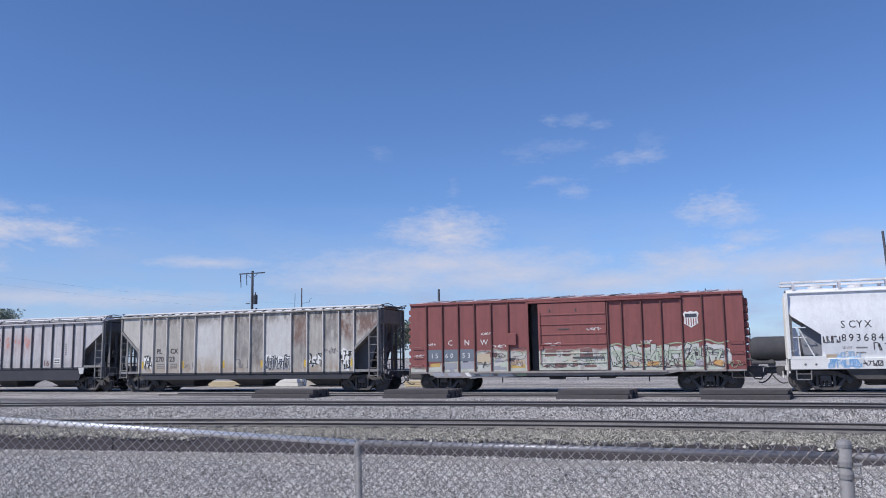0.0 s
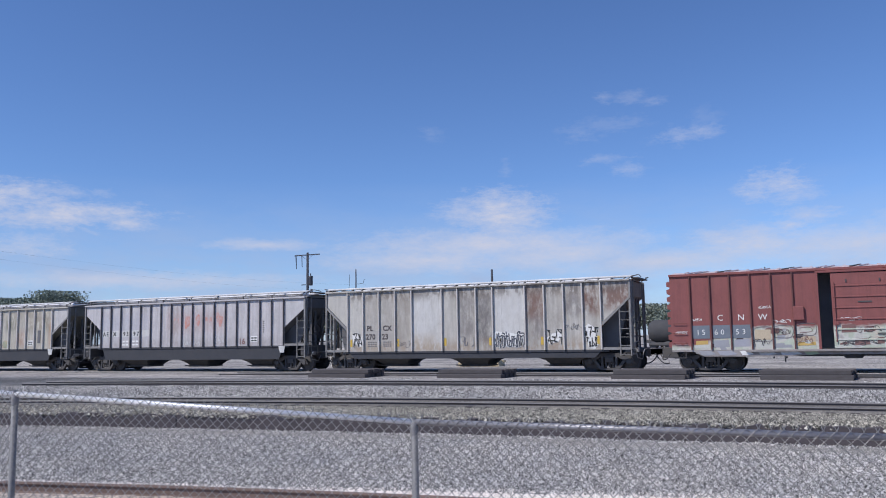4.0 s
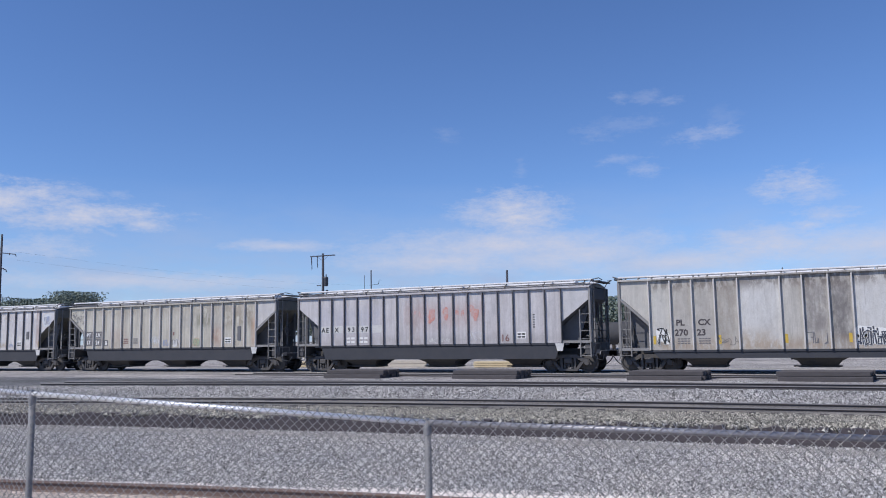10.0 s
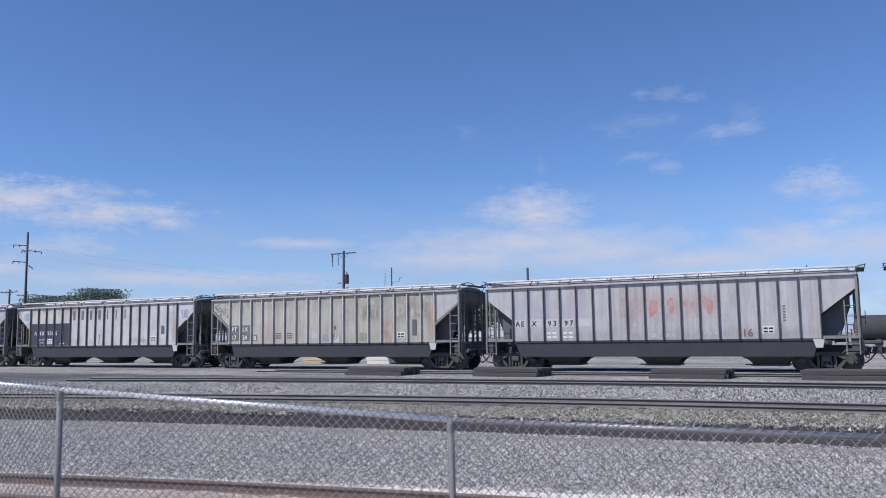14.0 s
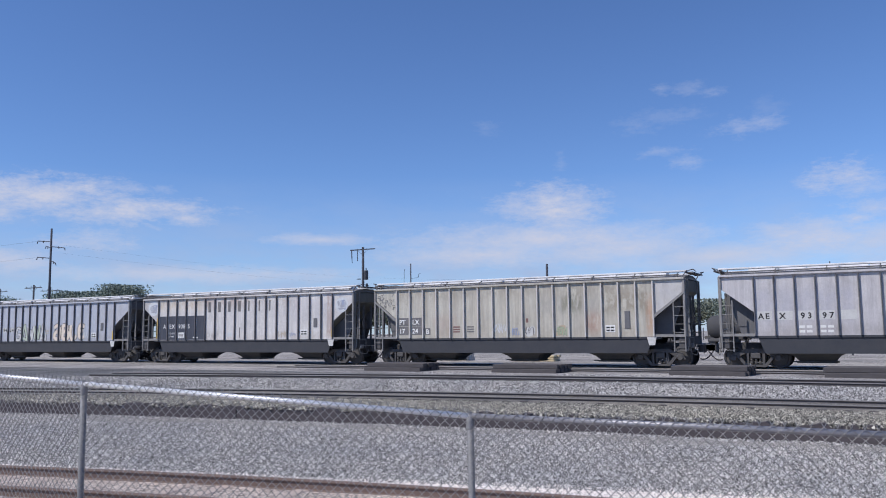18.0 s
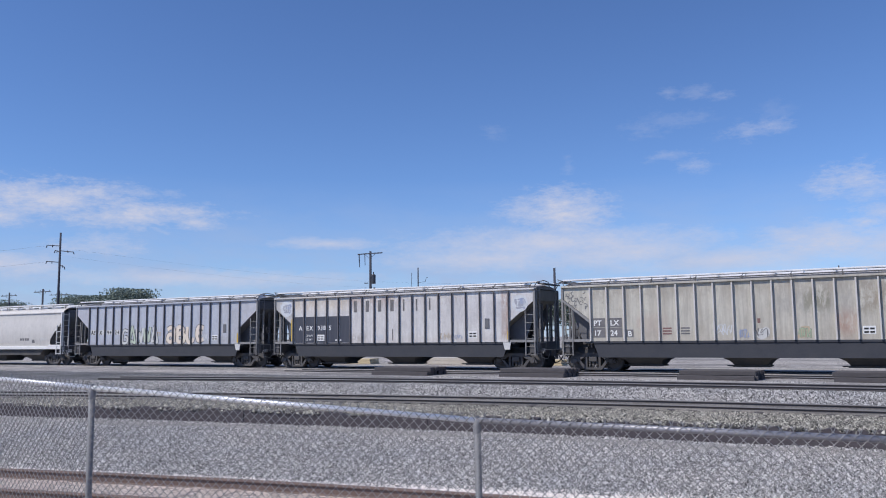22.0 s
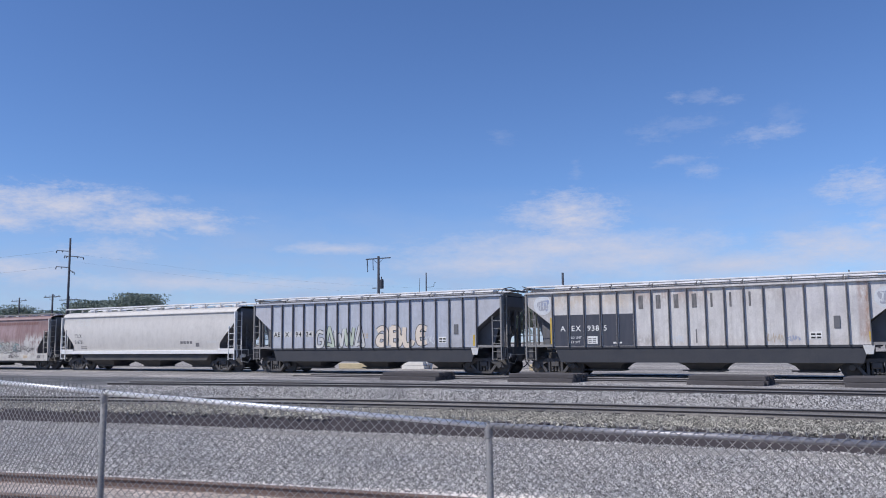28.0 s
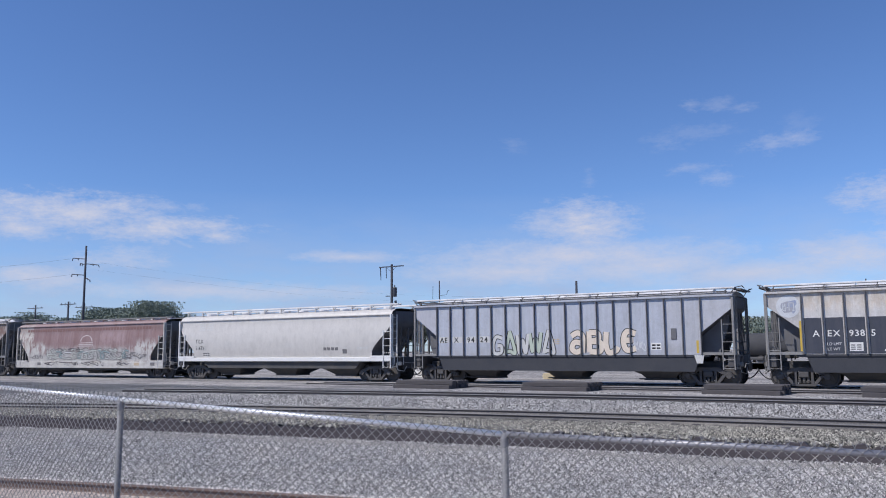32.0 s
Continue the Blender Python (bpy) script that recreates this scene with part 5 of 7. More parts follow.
    for k in range(14):
        x = -6.5 + 0.33 * k
        part("graffiti", prism(B(), blob(rng, x, rng.uniform(1.05, 1.75) - 0.3 * (k < 8), rng.uniform(0.25, 0.5), rng.uniform(0.12, 0.3)), y - 0.003 - 0.0003 * k, y), ("chalk_fill", "tan_fill", "maroon_fill", "grey_fill", "mint_pale", "black_spray", "chalk_fill")[k % 7], car)
    top = [(d1 + 0.1 + k * 0.42, 2.02 + 0.09 * math.sin(k * 2.1) + (0.1 if k > 7 else 0)) for k in range(13)]
    stroke(car, top, 0.05, y, "mint_fill")
    stroke(car, [(a, b - 0.05) for a, b in top], 0.02, y - 0.001, "maroon_fill")
    for x, w, m in ((d1 + 1.75, 0.5, "orange_sprayed"), (d1 + 4.45, 0.5, "orange_sprayed"), (d1 + 3.3, 0.4, "mint_fill"), (d1 + 3.7, 0.5, "slate_pale"), (d1 + 1.0, 0.4, "tan_fill")):
        pts = blob(rng, x + w / 2, 1.22, w, 0.22)
        part("graffiti", prism(B(), pts, y - 0.029, y - 0.027), m, car)
    for x, w, z, hh, m in ((d1 + 0.3, 2.2, 1.05, 0.35, "black_spray"), (d1 + 2.3, 1.2, 1.05, 0.5, "black_spray"), (d1 + 0.2, 3.0, 1.5, 0.4, "mint_fill"), (d1 + 3.4, 1.8, 1.5, 0.4, "black_spray"), (d1 + 2.6, 2.4, 1.06, 0.3, "maroon_fill"),
                          (-4.4, 0.7, 1.05, 0.4, "black_spray"), (-3.4, 0.6, 1.5, 0.3, "black_spray"), (-2.6, 0.6, 1.05, 0.5, "maroon_fill"), (h - 0.75, 0.5, 1.02, 0.3, "mint_fill")):
        scribble(car, rng, x, w, z, hh, y - 0.024, m, 0.018, int(w * 7) + 3)
    for x, w in ((d1 + 3.5, 0.16), (d1 + 3.72, 0.16)):
        part("patch", box(B(), x, x + w, y - 0.009, y - 0.0072, 1.52, 1.68), "black_spray", car)
    for x, z, w in ((19.95, 2.62, 0.45), (24.9, 2.7, 0.6), (27.3, 2.1, 0.4), (23.0, 2.06, 0.7), (20.45, 2.02, 0.6), (17.2, 2.16, 0.35), (16.5, 1.62, 0.45)):
        scribble(car, rng, x - at, w, z, 0.14, y - (0.10 if 22.6 < x < 25.7 else 0.0), "white_paint", 0.016, 10)
    return car


def scribble(car, rng, x, w, z, h, y, mat, pen, strokes=9, name="tag", edge=None):
    """A hand-sprayed tag too wild to read: one looping ribbon along the side."""
    ctrl, up = [], rng.random() < 0.5
    for k in range(strokes + 2):
        u = k / (strokes + 1)
        v = rng.uniform(0.62, 1.0) if up else rng.uniform(0.0, 0.38)
        ctrl.append((x + w * u + rng.uniform(-0.9, 0.9) * w / strokes, z + h * v))
        ctrl.append((x + w * u + rng.uniform(-2.2, 1.6) * w / strokes, z + h * rng.uniform(0.1, 0.9)))
        up = not up if rng.random() < 0.82 else up
    pts = curve_points(ctrl, 6)
    for m, p, lift in (((edge, pen * 2.1, 0.002),) if edge else ()) + ((mat, pen, 0.004),):
        bm = B()
        rows = []
        for k, q in enumerate(pts):
            d = pts[min(k + 1, len(pts) - 1)] - pts[max(k - 1, 0)]
            s = Vector((-d.y, d.x)).normalized() * p / 2
            rows.append([bm.verts.new((q.x + s.x * e, y - lift - 0.00004 * k, q.y + s.y * e)) for e in (-1, 1)])
        for r0, r1 in zip(rows, rows[1:]):
            bm.faces.new((r0[0], r1[0], r1[1], r0[1]))
        part(name if m == mat else "tag_edge", bm, m, car)


def ribbon(bm, pts, pen, y):
    """A flat stroke of even width along points of the side."""
    rows = []
    for k, q in enumerate(pts):
        d = pts[min(k + 1, len(pts) - 1)] - pts[max(k - 1, 0)]
        s = Vector((-d.y, d.x)).normalized() * pen / 2
        rows.append([bm.verts.new((q.x + s.x * e, y - 0.00003 * k, q.y + s.y * e)) for e in (-1, 1)])
    for r0, r1 in zip(rows, rows[1:]):
        bm.faces.new((r0[0], r1[0], r1[1], r0[1]))
    return bm


def curve_points(pts, n=7):
    p = [Vector(q) for q in pts]
    p = [2 * p[0] - p[1]] + p + [2 * p[-1] - p[-2]]
    out = []
    for i in range(1, len(p) - 2):
        for k in range(n):
            t = k / n
            out.append(0.5 * (2 * p[i] + (p[i + 1] - p[i - 1]) * t + (2 * p[i - 1] - 5 * p[i] + 4 * p[i + 1] - p[i + 2]) * t * t + (3 * p[i] - p[i - 1] - 3 * p[i + 1] + p[i + 2]) * t ** 3))
    return out + [p[-2]]


FORMS = {
    "A": [[(0.08, 0.80), (0.5, 0.95), (0.85, 0.75), (0.80, 0.0)], [(0.8, 0.45), (0.3, 0.5), (0.1, 0.2), (0.4, 0.03), (0.8, 0.15)]],
    "B": [[(0.15, 0.0), (0.15, 1.0)], [(0.15, 0.95), (0.7, 0.9), (0.75, 0.62), (0.2, 0.52)], [(0.2, 0.52), (0.9, 0.45), (0.85, 0.05), (0.15, 0.03)]],
    "L": [[(0.15, 1.0), (0.12, 0.4), (0.3, 0.03), (0.75, 0.12), (0.9, 0.3)]],
    "E": [[(0.9, 0.8), (0.35, 0.9), (0.12, 0.5), (0.3, 0.06), (0.9, 0.12)], [(0.2, 0.5), (0.75, 0.52)]],
    "bend": [[(0.95, 0.8), (0.4, 0.86), (0.1, 0.5), (0.2, 0.06), (0.8, 0.08), (0.85, 0.4), (0.5, 0.42)]],
    "peak": [[(0.05, 0.0), (0.45, 0.98), (0.55, 0.98), (0.95, 0.05), (0.5, 0.12), (0.15, 0.08)]],
    "wave": [[(0.0, 0.95), (0.22, 0.06), (0.5, 0.72), (0.74, 0.06), (1.0, 1.0)]],
}


def bubble(car, forms, x, w, z, h, pen, y, fill, edge, rim=0.03, rng=None):
    """A word of fat sprayed forms with thin dark edges."""
    step = w / len(forms)
    for i, f in enumerate(forms):
        dz = rng.uniform(-0.05, 0.05) * h if rng else 0.0
        outer, inner = B(), B()
        for st in FORMS[f]:
            pts = curve_points([(x + step * (i + 0.06 + 0.88 * u), z + dz + pen * 0.4 + (h - pen * 0.8) * v) for u, v in st])
            lap = 0.0006 * (i % 2)
            ribbon(outer, pts, pen + 2 * rim, y - 0.003 - lap)
            ribbon(inner, pts, pen, y - 0.0055 - lap)
        part("graffiti_outline", outer, edge, car)
        part("graffiti", inner, fill[i % len(fill)], car)


def swirl(car, rng, x0, x1, z0, z1, n, y, ink, fills, pen):
    """Overlapping curling strokes, pale inside a thin dark edge; nothing in them can be read."""
    for k in range(n):
        cx, cz = x0 + (x1 - x0) * (k + 0.5) / n, (z0 + z1) / 2
        w, h = (x1 - x0) / n * 1.3, (z1 - z0) * 0.46
        a0, turn = rng.uniform(0, 6.28), rng.choice((-1, 1)) * rng.uniform(0.8, 1.5)
        pts = []
        for j in range(6):
            a = a0 + turn * j
            pts.append((min(x1, max(x0, cx + w * (0.16 * j - 0.4) + 0.35 * w * math.cos(a))), cz + h * rng.uniform(0.55, 1.0) * math.sin(a)))
        line = curve_points(pts)
        lap = 0.0012 * (k % 4)
        part("graffiti_outline", ribbon(B(), line, pen + 2 * min(0.45 * pen, 0.024), y - 0.003 - lap), ink, car)
        part("graffiti", ribbon(B(), line, pen, y - 0.0036 - lap), fills[k % len(fills)], car)


def jagged(car, rng, x0, x1, z0, z1, n, y, ink, edge, pen, rim=2.3):
    """A row of blocky angular marks, ink inside a paler edge; nothing in them can be read."""
    step = (x1 - x0) / n
    for k in range(n):
        cells = [(a, b) for a in (0.12, 0.5, 0.88) for b in (0.1, 0.5, 0.9)]
        way = [cells[rng.choice((0, 2, 6, 8))]]
        for _ in range(rng.randrange(4, 7)):
            near = [c for c in cells if c != way[-1] and (c[0] == way[-1][0] or c[1] == way[-1][1] or rng.random() < 0.25)]
            way.append(rng.choice(near))
        pts = [Vector((x0 + step * (k + a + rng.uniform(-0.1, 0.1)), z0 + (z1 - z0) * (b + rng.uniform(-0.08, 0.08)))) for a, b in way]
        outer, inner = B(), B()
        for bm, wide, reach, deep in ((outer, pen * rim, pen * 0.4 * (1 + 1.08 * (rim - 1)), 0.003), (inner, pen, pen * 0.4, 0.0065)):
            last = None
            for i, (a, b) in enumerate(zip(pts, pts[1:])):
                d = (b - a).normalized()
                side = Vector((-d.y, d.x)) * wide / 2
                lie = y - deep - 0.0003 * i - 0.002 * (k % 2)
                q = [bm.verts.new((p.x + n * side.x, lie, p.y + n * side.y)) for p, n in ((a - d * reach, -1), (a - d * reach, 1), (b + d * reach, 1), (b + d * reach, -1))]
                bm.faces.new(q[::-1])
                if last:
                    bm.faces.new((last, q[1], q[0]))
                last = q[2]
        part("graffiti_outline", outer, edge, car)
        part("graffiti", inner, ink, car)


def stroke(car, pts, pen, y, mat, name="graffiti"):
    part(name, ribbon(B(), curve_points(pts), pen, y - 0.004), mat, car)


def blob(rng, cx, cz, w, h, n=14):
    pts = []
    ph = rng.uniform(0, 6)
    for k in range(n):
        a = 2 * math.pi * k / n
        r = 1 + 0.22 * math.sin(2 * a + ph) + rng.uniform(-0.16, 0.16)
        pts.append((cx + w / 2 * r * math.copysign(abs(math.cos(a)) ** 0.7, math.cos(a)), cz + h / 2 * r * math.copysign(abs(math.sin(a)) ** 0.7, math.sin(a))))
    return pts


def spray_paint(name, base):
    """Boxcar red with a band of faded, chalky overspray along the lower side."""
    m = MATS[base].copy()
    m.name = name
    MATS[name] = m
    nt = m.node_tree
    b = nt.nodes["Principled BSDF"]
    old = b.inputs["Base Color"].links[0].from_socket
    tc, sep = nt.nodes.new("ShaderNodeTexCoord"), nt.nodes.new("ShaderNodeSeparateXYZ")
    nt.links.new(tc.outputs["Object"], sep.inputs[0])
    wob = noise_node(nt, 1.3, 6, 0.7)
    ma = nt.nodes.new("ShaderNodeMath")
    ma.operation = "MULTIPLY_ADD"
    nt.links.new(wob, ma.inputs[0])
    ma.inputs[1].default_value = -0.5
    nt.links.new(sep.outputs[2], ma.inputs[2])
    top = nt.nodes.new("ShaderNodeMapRange")
    nt.links.new(sep.outputs[0], top.inputs[0])
    for k, v in ((1, -6.6), (2, -4.2), (3, 0.85), (4, 1.62)):
        top.inputs[k].default_value = v
    gap = nt.nodes.new("ShaderNodeMath")
    gap.operation = "SUBTRACT"
    nt.links.new(ma.outputs[0], gap.inputs[0])
    nt.links.new(top.outputs[0], gap.inputs[1])
    sharp = nt.nodes.new("ShaderNodeMapRange")
    nt.links.new(gap.outputs[0], sharp.inputs[0])
    sharp.inputs[1].default_value, sharp.inputs[2].default_value = -0.06, 0.08
    ma = sharp
    mask = ramp(nt, ma.outputs[0], [(0.0, (1, 1, 1)), (1.0, (0, 0, 0))])
    tone = ramp(nt, noise_node(nt, 1.9, 5, 0.6), [(0.3, (0.30, 0.28, 0.27)), (0.48, (0.56, 0.55, 0.5)), (0.56, (0.42, 0.47, 0.38)), (0.66, (0.55, 0.5, 0.42)), (0.75, (0.30, 0.16, 0.13))])
    mask = blend(nt, 1.0, mask, window(nt, sep.outputs[0], -9.0, 6.75, 0.12), "MULTIPLY")
    nt.links.new(blend(nt, mask, old, tone), b.inputs["Base Color"])


spray_paint("boxcar_spray", "boxcar_red")
spray_paint("boxcar_door_spray", "boxcar_door_red")
# roof grey kept dark: shade below the running boards put into it
worn("roof_grey", (0.24, 0.235, 0.235), (0.15, 0.14, 0.135), 0.6, 0.7, 0, 1.5, 25)
worn("boxcar_sill", (0.33, 0.31, 0.30), (0.16, 0.13, 0.12), 0.7, 0.7, 0, 2, 30)
worn("roof_pinkish", (0.70, 0.61, 0.60), (0.46, 0.34, 0.33), 0.6, 0.55, 0.2, 1.5, 25)
worn("orange_sprayed", (0.62, 0.33, 0.10), (0.55, 0.42, 0.24), 0.6, 0.7, 0, 3, 30)
# white end sheets in shade, their shade coloured in as blue-grey
worn("end_blue_grey", (0.25, 0.26, 0.29), (0.19, 0.19, 0.21), 0.5, 0.8, 0, 1.5, 25)
worn("blue_pale", (0.42, 0.58, 0.74), (0.3, 0.45, 0.66), 0.6, 0.7, 0, 4, 30)
# boxcar red darkened: shadow lines along the side posts put into the colour
worn("boxcar_rib", (0.15, 0.055, 0.05), (0.10, 0.05, 0.045), 0.6, 0.7, 0, 2, 30)
worn("chalky_sill", (0.58, 0.56, 0.52), (0.30, 0.28, 0.26), 0.8, 0.7, 0, 2.2, 25)
worn("slate_paint", (0.15, 0.18, 0.22), (0.22, 0.24, 0.27), 0.5, 0.6)
for nm, c in (("chalk_fill", (0.56, 0.57, 0.52)), ("tan_fill", (0.52, 0.42, 0.30)), ("grey_fill", (0.34, 0.35, 0.38)), ("yellow_fill", (0.58, 0.40, 0.13)), ("maroon_fill", (0.22, 0.12, 0.11)),
              ("mint_fill", (0.38, 0.47, 0.31)), ("mint_pale", (0.50, 0.56, 0.46)), ("cream_fill", (0.76, 0.66, 0.55)), ("black_spray", (0.07, 0.06, 0.065)), ("pale_fill", (0.62, 0.64, 0.66)), ("teal_fill", (0.30, 0.40, 0.40))):
    worn(nm, c, tuple(v * 0.75 for v in c), 0.6, 0.7, 0, 2.5, 30)


def build_train():
    rng = random.Random(11)
    worn("rail_dark", (0.10, 0.097, 0.10), (0.19, 0.18, 0.18), 0.6, 0.7, 0, 2, 30)
    worn("post_mid", (0.27, 0.265, 0.26), (0.16, 0.15, 0.14), 0.6, 0.7, 0, 3, 30)
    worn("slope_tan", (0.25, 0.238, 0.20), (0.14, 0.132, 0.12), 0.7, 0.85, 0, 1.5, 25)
    # dark post colour holds the shadow lines cast beside the posts
    worn("post_dark", (0.12, 0.115, 0.12), (0.20, 0.19, 0.19), 0.6, 0.7, 0, 2, 30)
    worn("post_pale", (0.62, 0.60, 0.57), (0.40, 0.36, 0.32), 0.6, 0.7, 0, 3, 30, (1, 1, 0.3))
    box_car()
    # c1: pale car with wide and narrow bays between its posts
    ribs = [-6.68, -5.75, -4.83, -3.89, -2.94, -1.27, -0.42, 0.55, 1.42, 3.06, 4.0, 4.93, 5.83, 6.68]
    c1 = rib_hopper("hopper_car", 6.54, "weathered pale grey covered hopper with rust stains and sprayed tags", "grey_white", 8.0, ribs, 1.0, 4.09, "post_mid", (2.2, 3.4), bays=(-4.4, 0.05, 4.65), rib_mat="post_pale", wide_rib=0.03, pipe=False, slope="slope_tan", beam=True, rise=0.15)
    y = -1.523
    for t, x in (("PL", -5.55), ("CX", -4.62)):
        write(c1, t, 0.36, x, y - 0.003, 2.06, "black_spray", fat=0.012)
    for x in (-5.62, -4.7):
        part("patch", prism(B(), blob(rng, x + 0.34, 1.82, 0.72, 0.75), y - 0.002, y), "slate_dull", c1)
    for t, x in (("270", -5.62), ("23", -4.68)):
        write(c1, t, 0.38, x, y - 0.003, 1.62, "black_spray", fat=0.012)
    mark_bars(c1, -5.5, 1.25, 0.55, 0.3, 3, 4, "faded_black", y)
    mark_bars(c1, -4.6, 1.25, 0.5, 0.3, 3, 4, "faded_black", y)
    for x in (-6.55, -3.8, -1.17, 1.20, 3.80, 6.45):
        part("yellow_marker", box(B(), x, x + 0.12, y - 0.003, y, 1.25, 1.62), "yellow_paint", c1)
    for cx, cz, w, h in ((2.2, 1.5, 1.3, 0.72), (-6.12, 1.6, 0.5, 0.7), (4.45, 1.56, 0.6, 0.55), (6.22, 1.58, 0.62, 0.9), (1.75, 1.4, 0.5, 0.5), (2.75, 1.45, 0.45, 0.5)):
        part("patch", prism(B(), blob(rng, cx, cz, w, h), y - 0.002, y), "white_paint", c1)
    jagged(c1, rng, 1.5, 3.0, 1.18, 1.90, 8, y, "navy_paint", "white_paint", 0.06, 1.5)
    jagged(c1, rng, 1.6, 2.95, 1.12, 1.75, 9, y - 0.009, "navy_paint", "white_paint", 0.045, 1.6)
    jagged(c1, rng, -6.42, -5.84, 1.24, 1.98, 2, y, "black_paint", "white_paint", 0.05, 1.6)
    jagged(c1, rng, -6.36, -5.9, 1.2, 1.7, 3, y - 0.009, "black_paint", "white_paint", 0.04, 1.6)
    jagged(c1, rng, 4.1, 4.82, 1.55, 1.95, 3, y, "black_paint", "white_faded", 0.045, 1.6)
    jagged(c1, rng, 4.1, 4.82, 1.22, 1.62, 3, y - 0.009, "black_paint", "white_faded", 0.045, 1.6)
    jagged(c1, rng, 5.9, 6.56, 1.56, 2.05, 4, y, "black_paint", "white_paint", 0.045, 1.6)
    jagged(c1, rng, 5.95, 6.5, 1.12, 1.6, 4, y - 0.009, "black_paint", "white_paint", 0.045, 1.6)
    jagged(c1, rng, -0.35, 0.45, 1.2, 1.7, 3, y, "faded_black", "slate_pale", 0.03, 1.3)
    scribble(c1, rng, -3.8, 0.8, 1.2, 0.4, y, "faded_black", 0.02, 8)
    scribble(c1, rng, 5.05, 0.6, 1.9, 0.3, y, "faded_black", 0.02, 8)
    r18 = even_ribs(6.75, 18)
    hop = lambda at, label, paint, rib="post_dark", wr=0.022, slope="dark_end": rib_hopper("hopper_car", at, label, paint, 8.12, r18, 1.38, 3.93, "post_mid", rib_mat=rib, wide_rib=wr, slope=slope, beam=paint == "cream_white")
    c2 = hop(-10.95, "lavender-grey covered hopper with faded orange lettering and shadow-dark side posts", "lavender_grey")
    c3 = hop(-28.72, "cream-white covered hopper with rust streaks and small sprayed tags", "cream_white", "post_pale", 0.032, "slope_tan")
    c4 = hop(-46.40, "dirty white covered hopper with a navy patch and faded letters", "dull_white", "post_dark", 0.026, "slope_tan")
    c5 = hop(-64.0, "blue-grey covered hopper with large chalky sprayed letters", "blue_grey")
    c8 = hop(-117.1, "grey covered hopper at the tail of the view", "grey_white")
    step = r18[1] - r18[0]
    at = lambda k: r18[k] + 0.07
    for car in (c2, c3, c4, c5, c8):
        part("routing_board", prism(B(), [(6.42, 1.36), (6.85, 1.36), (6.78, 1.0), (6.52, 1.0)], -1.575, -1.55), "white_faded", car)
        if car is not c2:
            part("inspection_plate", box(B(), at(15) + 0.2, at(15) + 0.44, y - 0.03, y, 1.75 if car is c3 else 2.05, 2.55, 0.01), "dark_end", car)
        part("stencil_plate", box(B(), at(14) + 0.08, at(14) + 0.54, y - 0.004, y, 1.6, 1.92), "white_paint", car)
        mark_bars(car, at(14) + 0.12, 1.64, 0.42, 0.27, 2, 2, "black_paint", y - 0.005)
    # c2
    for ch, k, dx in (("A", 0, 0.06), ("E", 0, 0.34), ("X", 1, 0.1), ("9", 2, 0.12), ("3", 2, 0.38), ("9", 3, 0.14), ("7", 3, 0.4)):
        write(c2, ch, 0.34, at(k) + dx, y - 0.005, 2.08, "black_paint", fat=0.008)
    for k in (0, 1, 2, 3, 4):
        part("patch", box(B(), at(k), at(k) + 0.62, y - 0.003, y, 2.02, 2.40), "white_faded", c2)
    mark_bars(c2, at(2) + 0.05, 1.5, 0.55, 0.38, 2, 2, "white_paint", y)
    mark_bars(c2, at(3) + 0.05, 1.5, 0.55, 0.38, 2, 2, "white_paint", y)
    for k, big in ((7, 0.45), (8, 0.9), (9, 0.8), (10, 0.6), (11, 1.0)):
        for q, (dx, z, w, h) in enumerate(((0.2, 2.95, 0.26, 0.5), (0.42, 2.86, 0.24, 0.6), (0.3, 2.6, 0.2, 0.4))[:3 if big > 0.7 else 2]):
            part("faded_letter", prism(B(), blob(rng, at(k) + dx + rng.uniform(-0.08, 0.08), z + rng.uniform(-0.1, 0.1), w * big, h * big), y - 0.003 - 0.002 * q, y - 0.0015 * q), "orange_faded", c2)
    write(c2, "16", 0.46, at(13) + 0.04, y, 1.48, "maroon_fill", fat=0.006)
    for k in (8, 9):
        scribble(c2, rng, at(k) + 0.08, 0.45, 1.46, 0.22, y, "white_faded", 0.025, 7)
    scribble(c2, rng, at(11) + 0.05, 0.5, 1.5, 0.5, y, "pale_fill", 0.02, 5)
    mark_bars(c2, at(14) + 0.9, 2.1, 0.14, 0.7, 6, 1, "faded_black", y)
    # c3
    for k, z0, z1 in ((0, 2.02, 2.44), (1, 2.02, 2.44), (0, 1.55, 2.0), (1, 1.55, 2.0), (2, 1.55, 1.9)):
        part("patch", box(B(), at(k) + 0.02, at(k) + (0.62 if k < 2 else 0.34), y - 0.003, y, z0, z1), "faded_black", c3)
    for t, k, dx, z in (("PT", 0, 0.06, 2.1), ("LX", 1, 0.06, 2.1), ("17", 0, 0.06, 1.64), ("24", 1, 0.06, 1.64), ("B", 2, 0.08, 1.6)):
        write(c3, t, 0.34, at(k) + dx, y - 0.005, z, "white_paint", fat=0.008)
    for k in (4, 5):
        mark_bars(c3, at(k) + 0.08, 1.66, 0.5, 0.36, 3, 1, "maroon_fill" if k == 4 else "faded_black", y)
    scribble(c3, rng, at(7) + 0.05, 0.6, 1.6, 0.5, y, "pale_fill", 0.03)
    jagged(c3, rng, at(8) + 0.05, at(8) + 0.6, 1.5, 1.85, 4, y, "blue_faded", "slate_pale", 0.03, 1.3)
    part("patch", prism(B(), blob(rng, at(9) + 0.32, 1.68, 0.5, 0.45), y - 0.002, y), "white_faded", c3)
    scribble(c3, rng, at(9) + 0.06, 0.5, 1.5, 0.4, y, "faded_black", 0.022, 7)
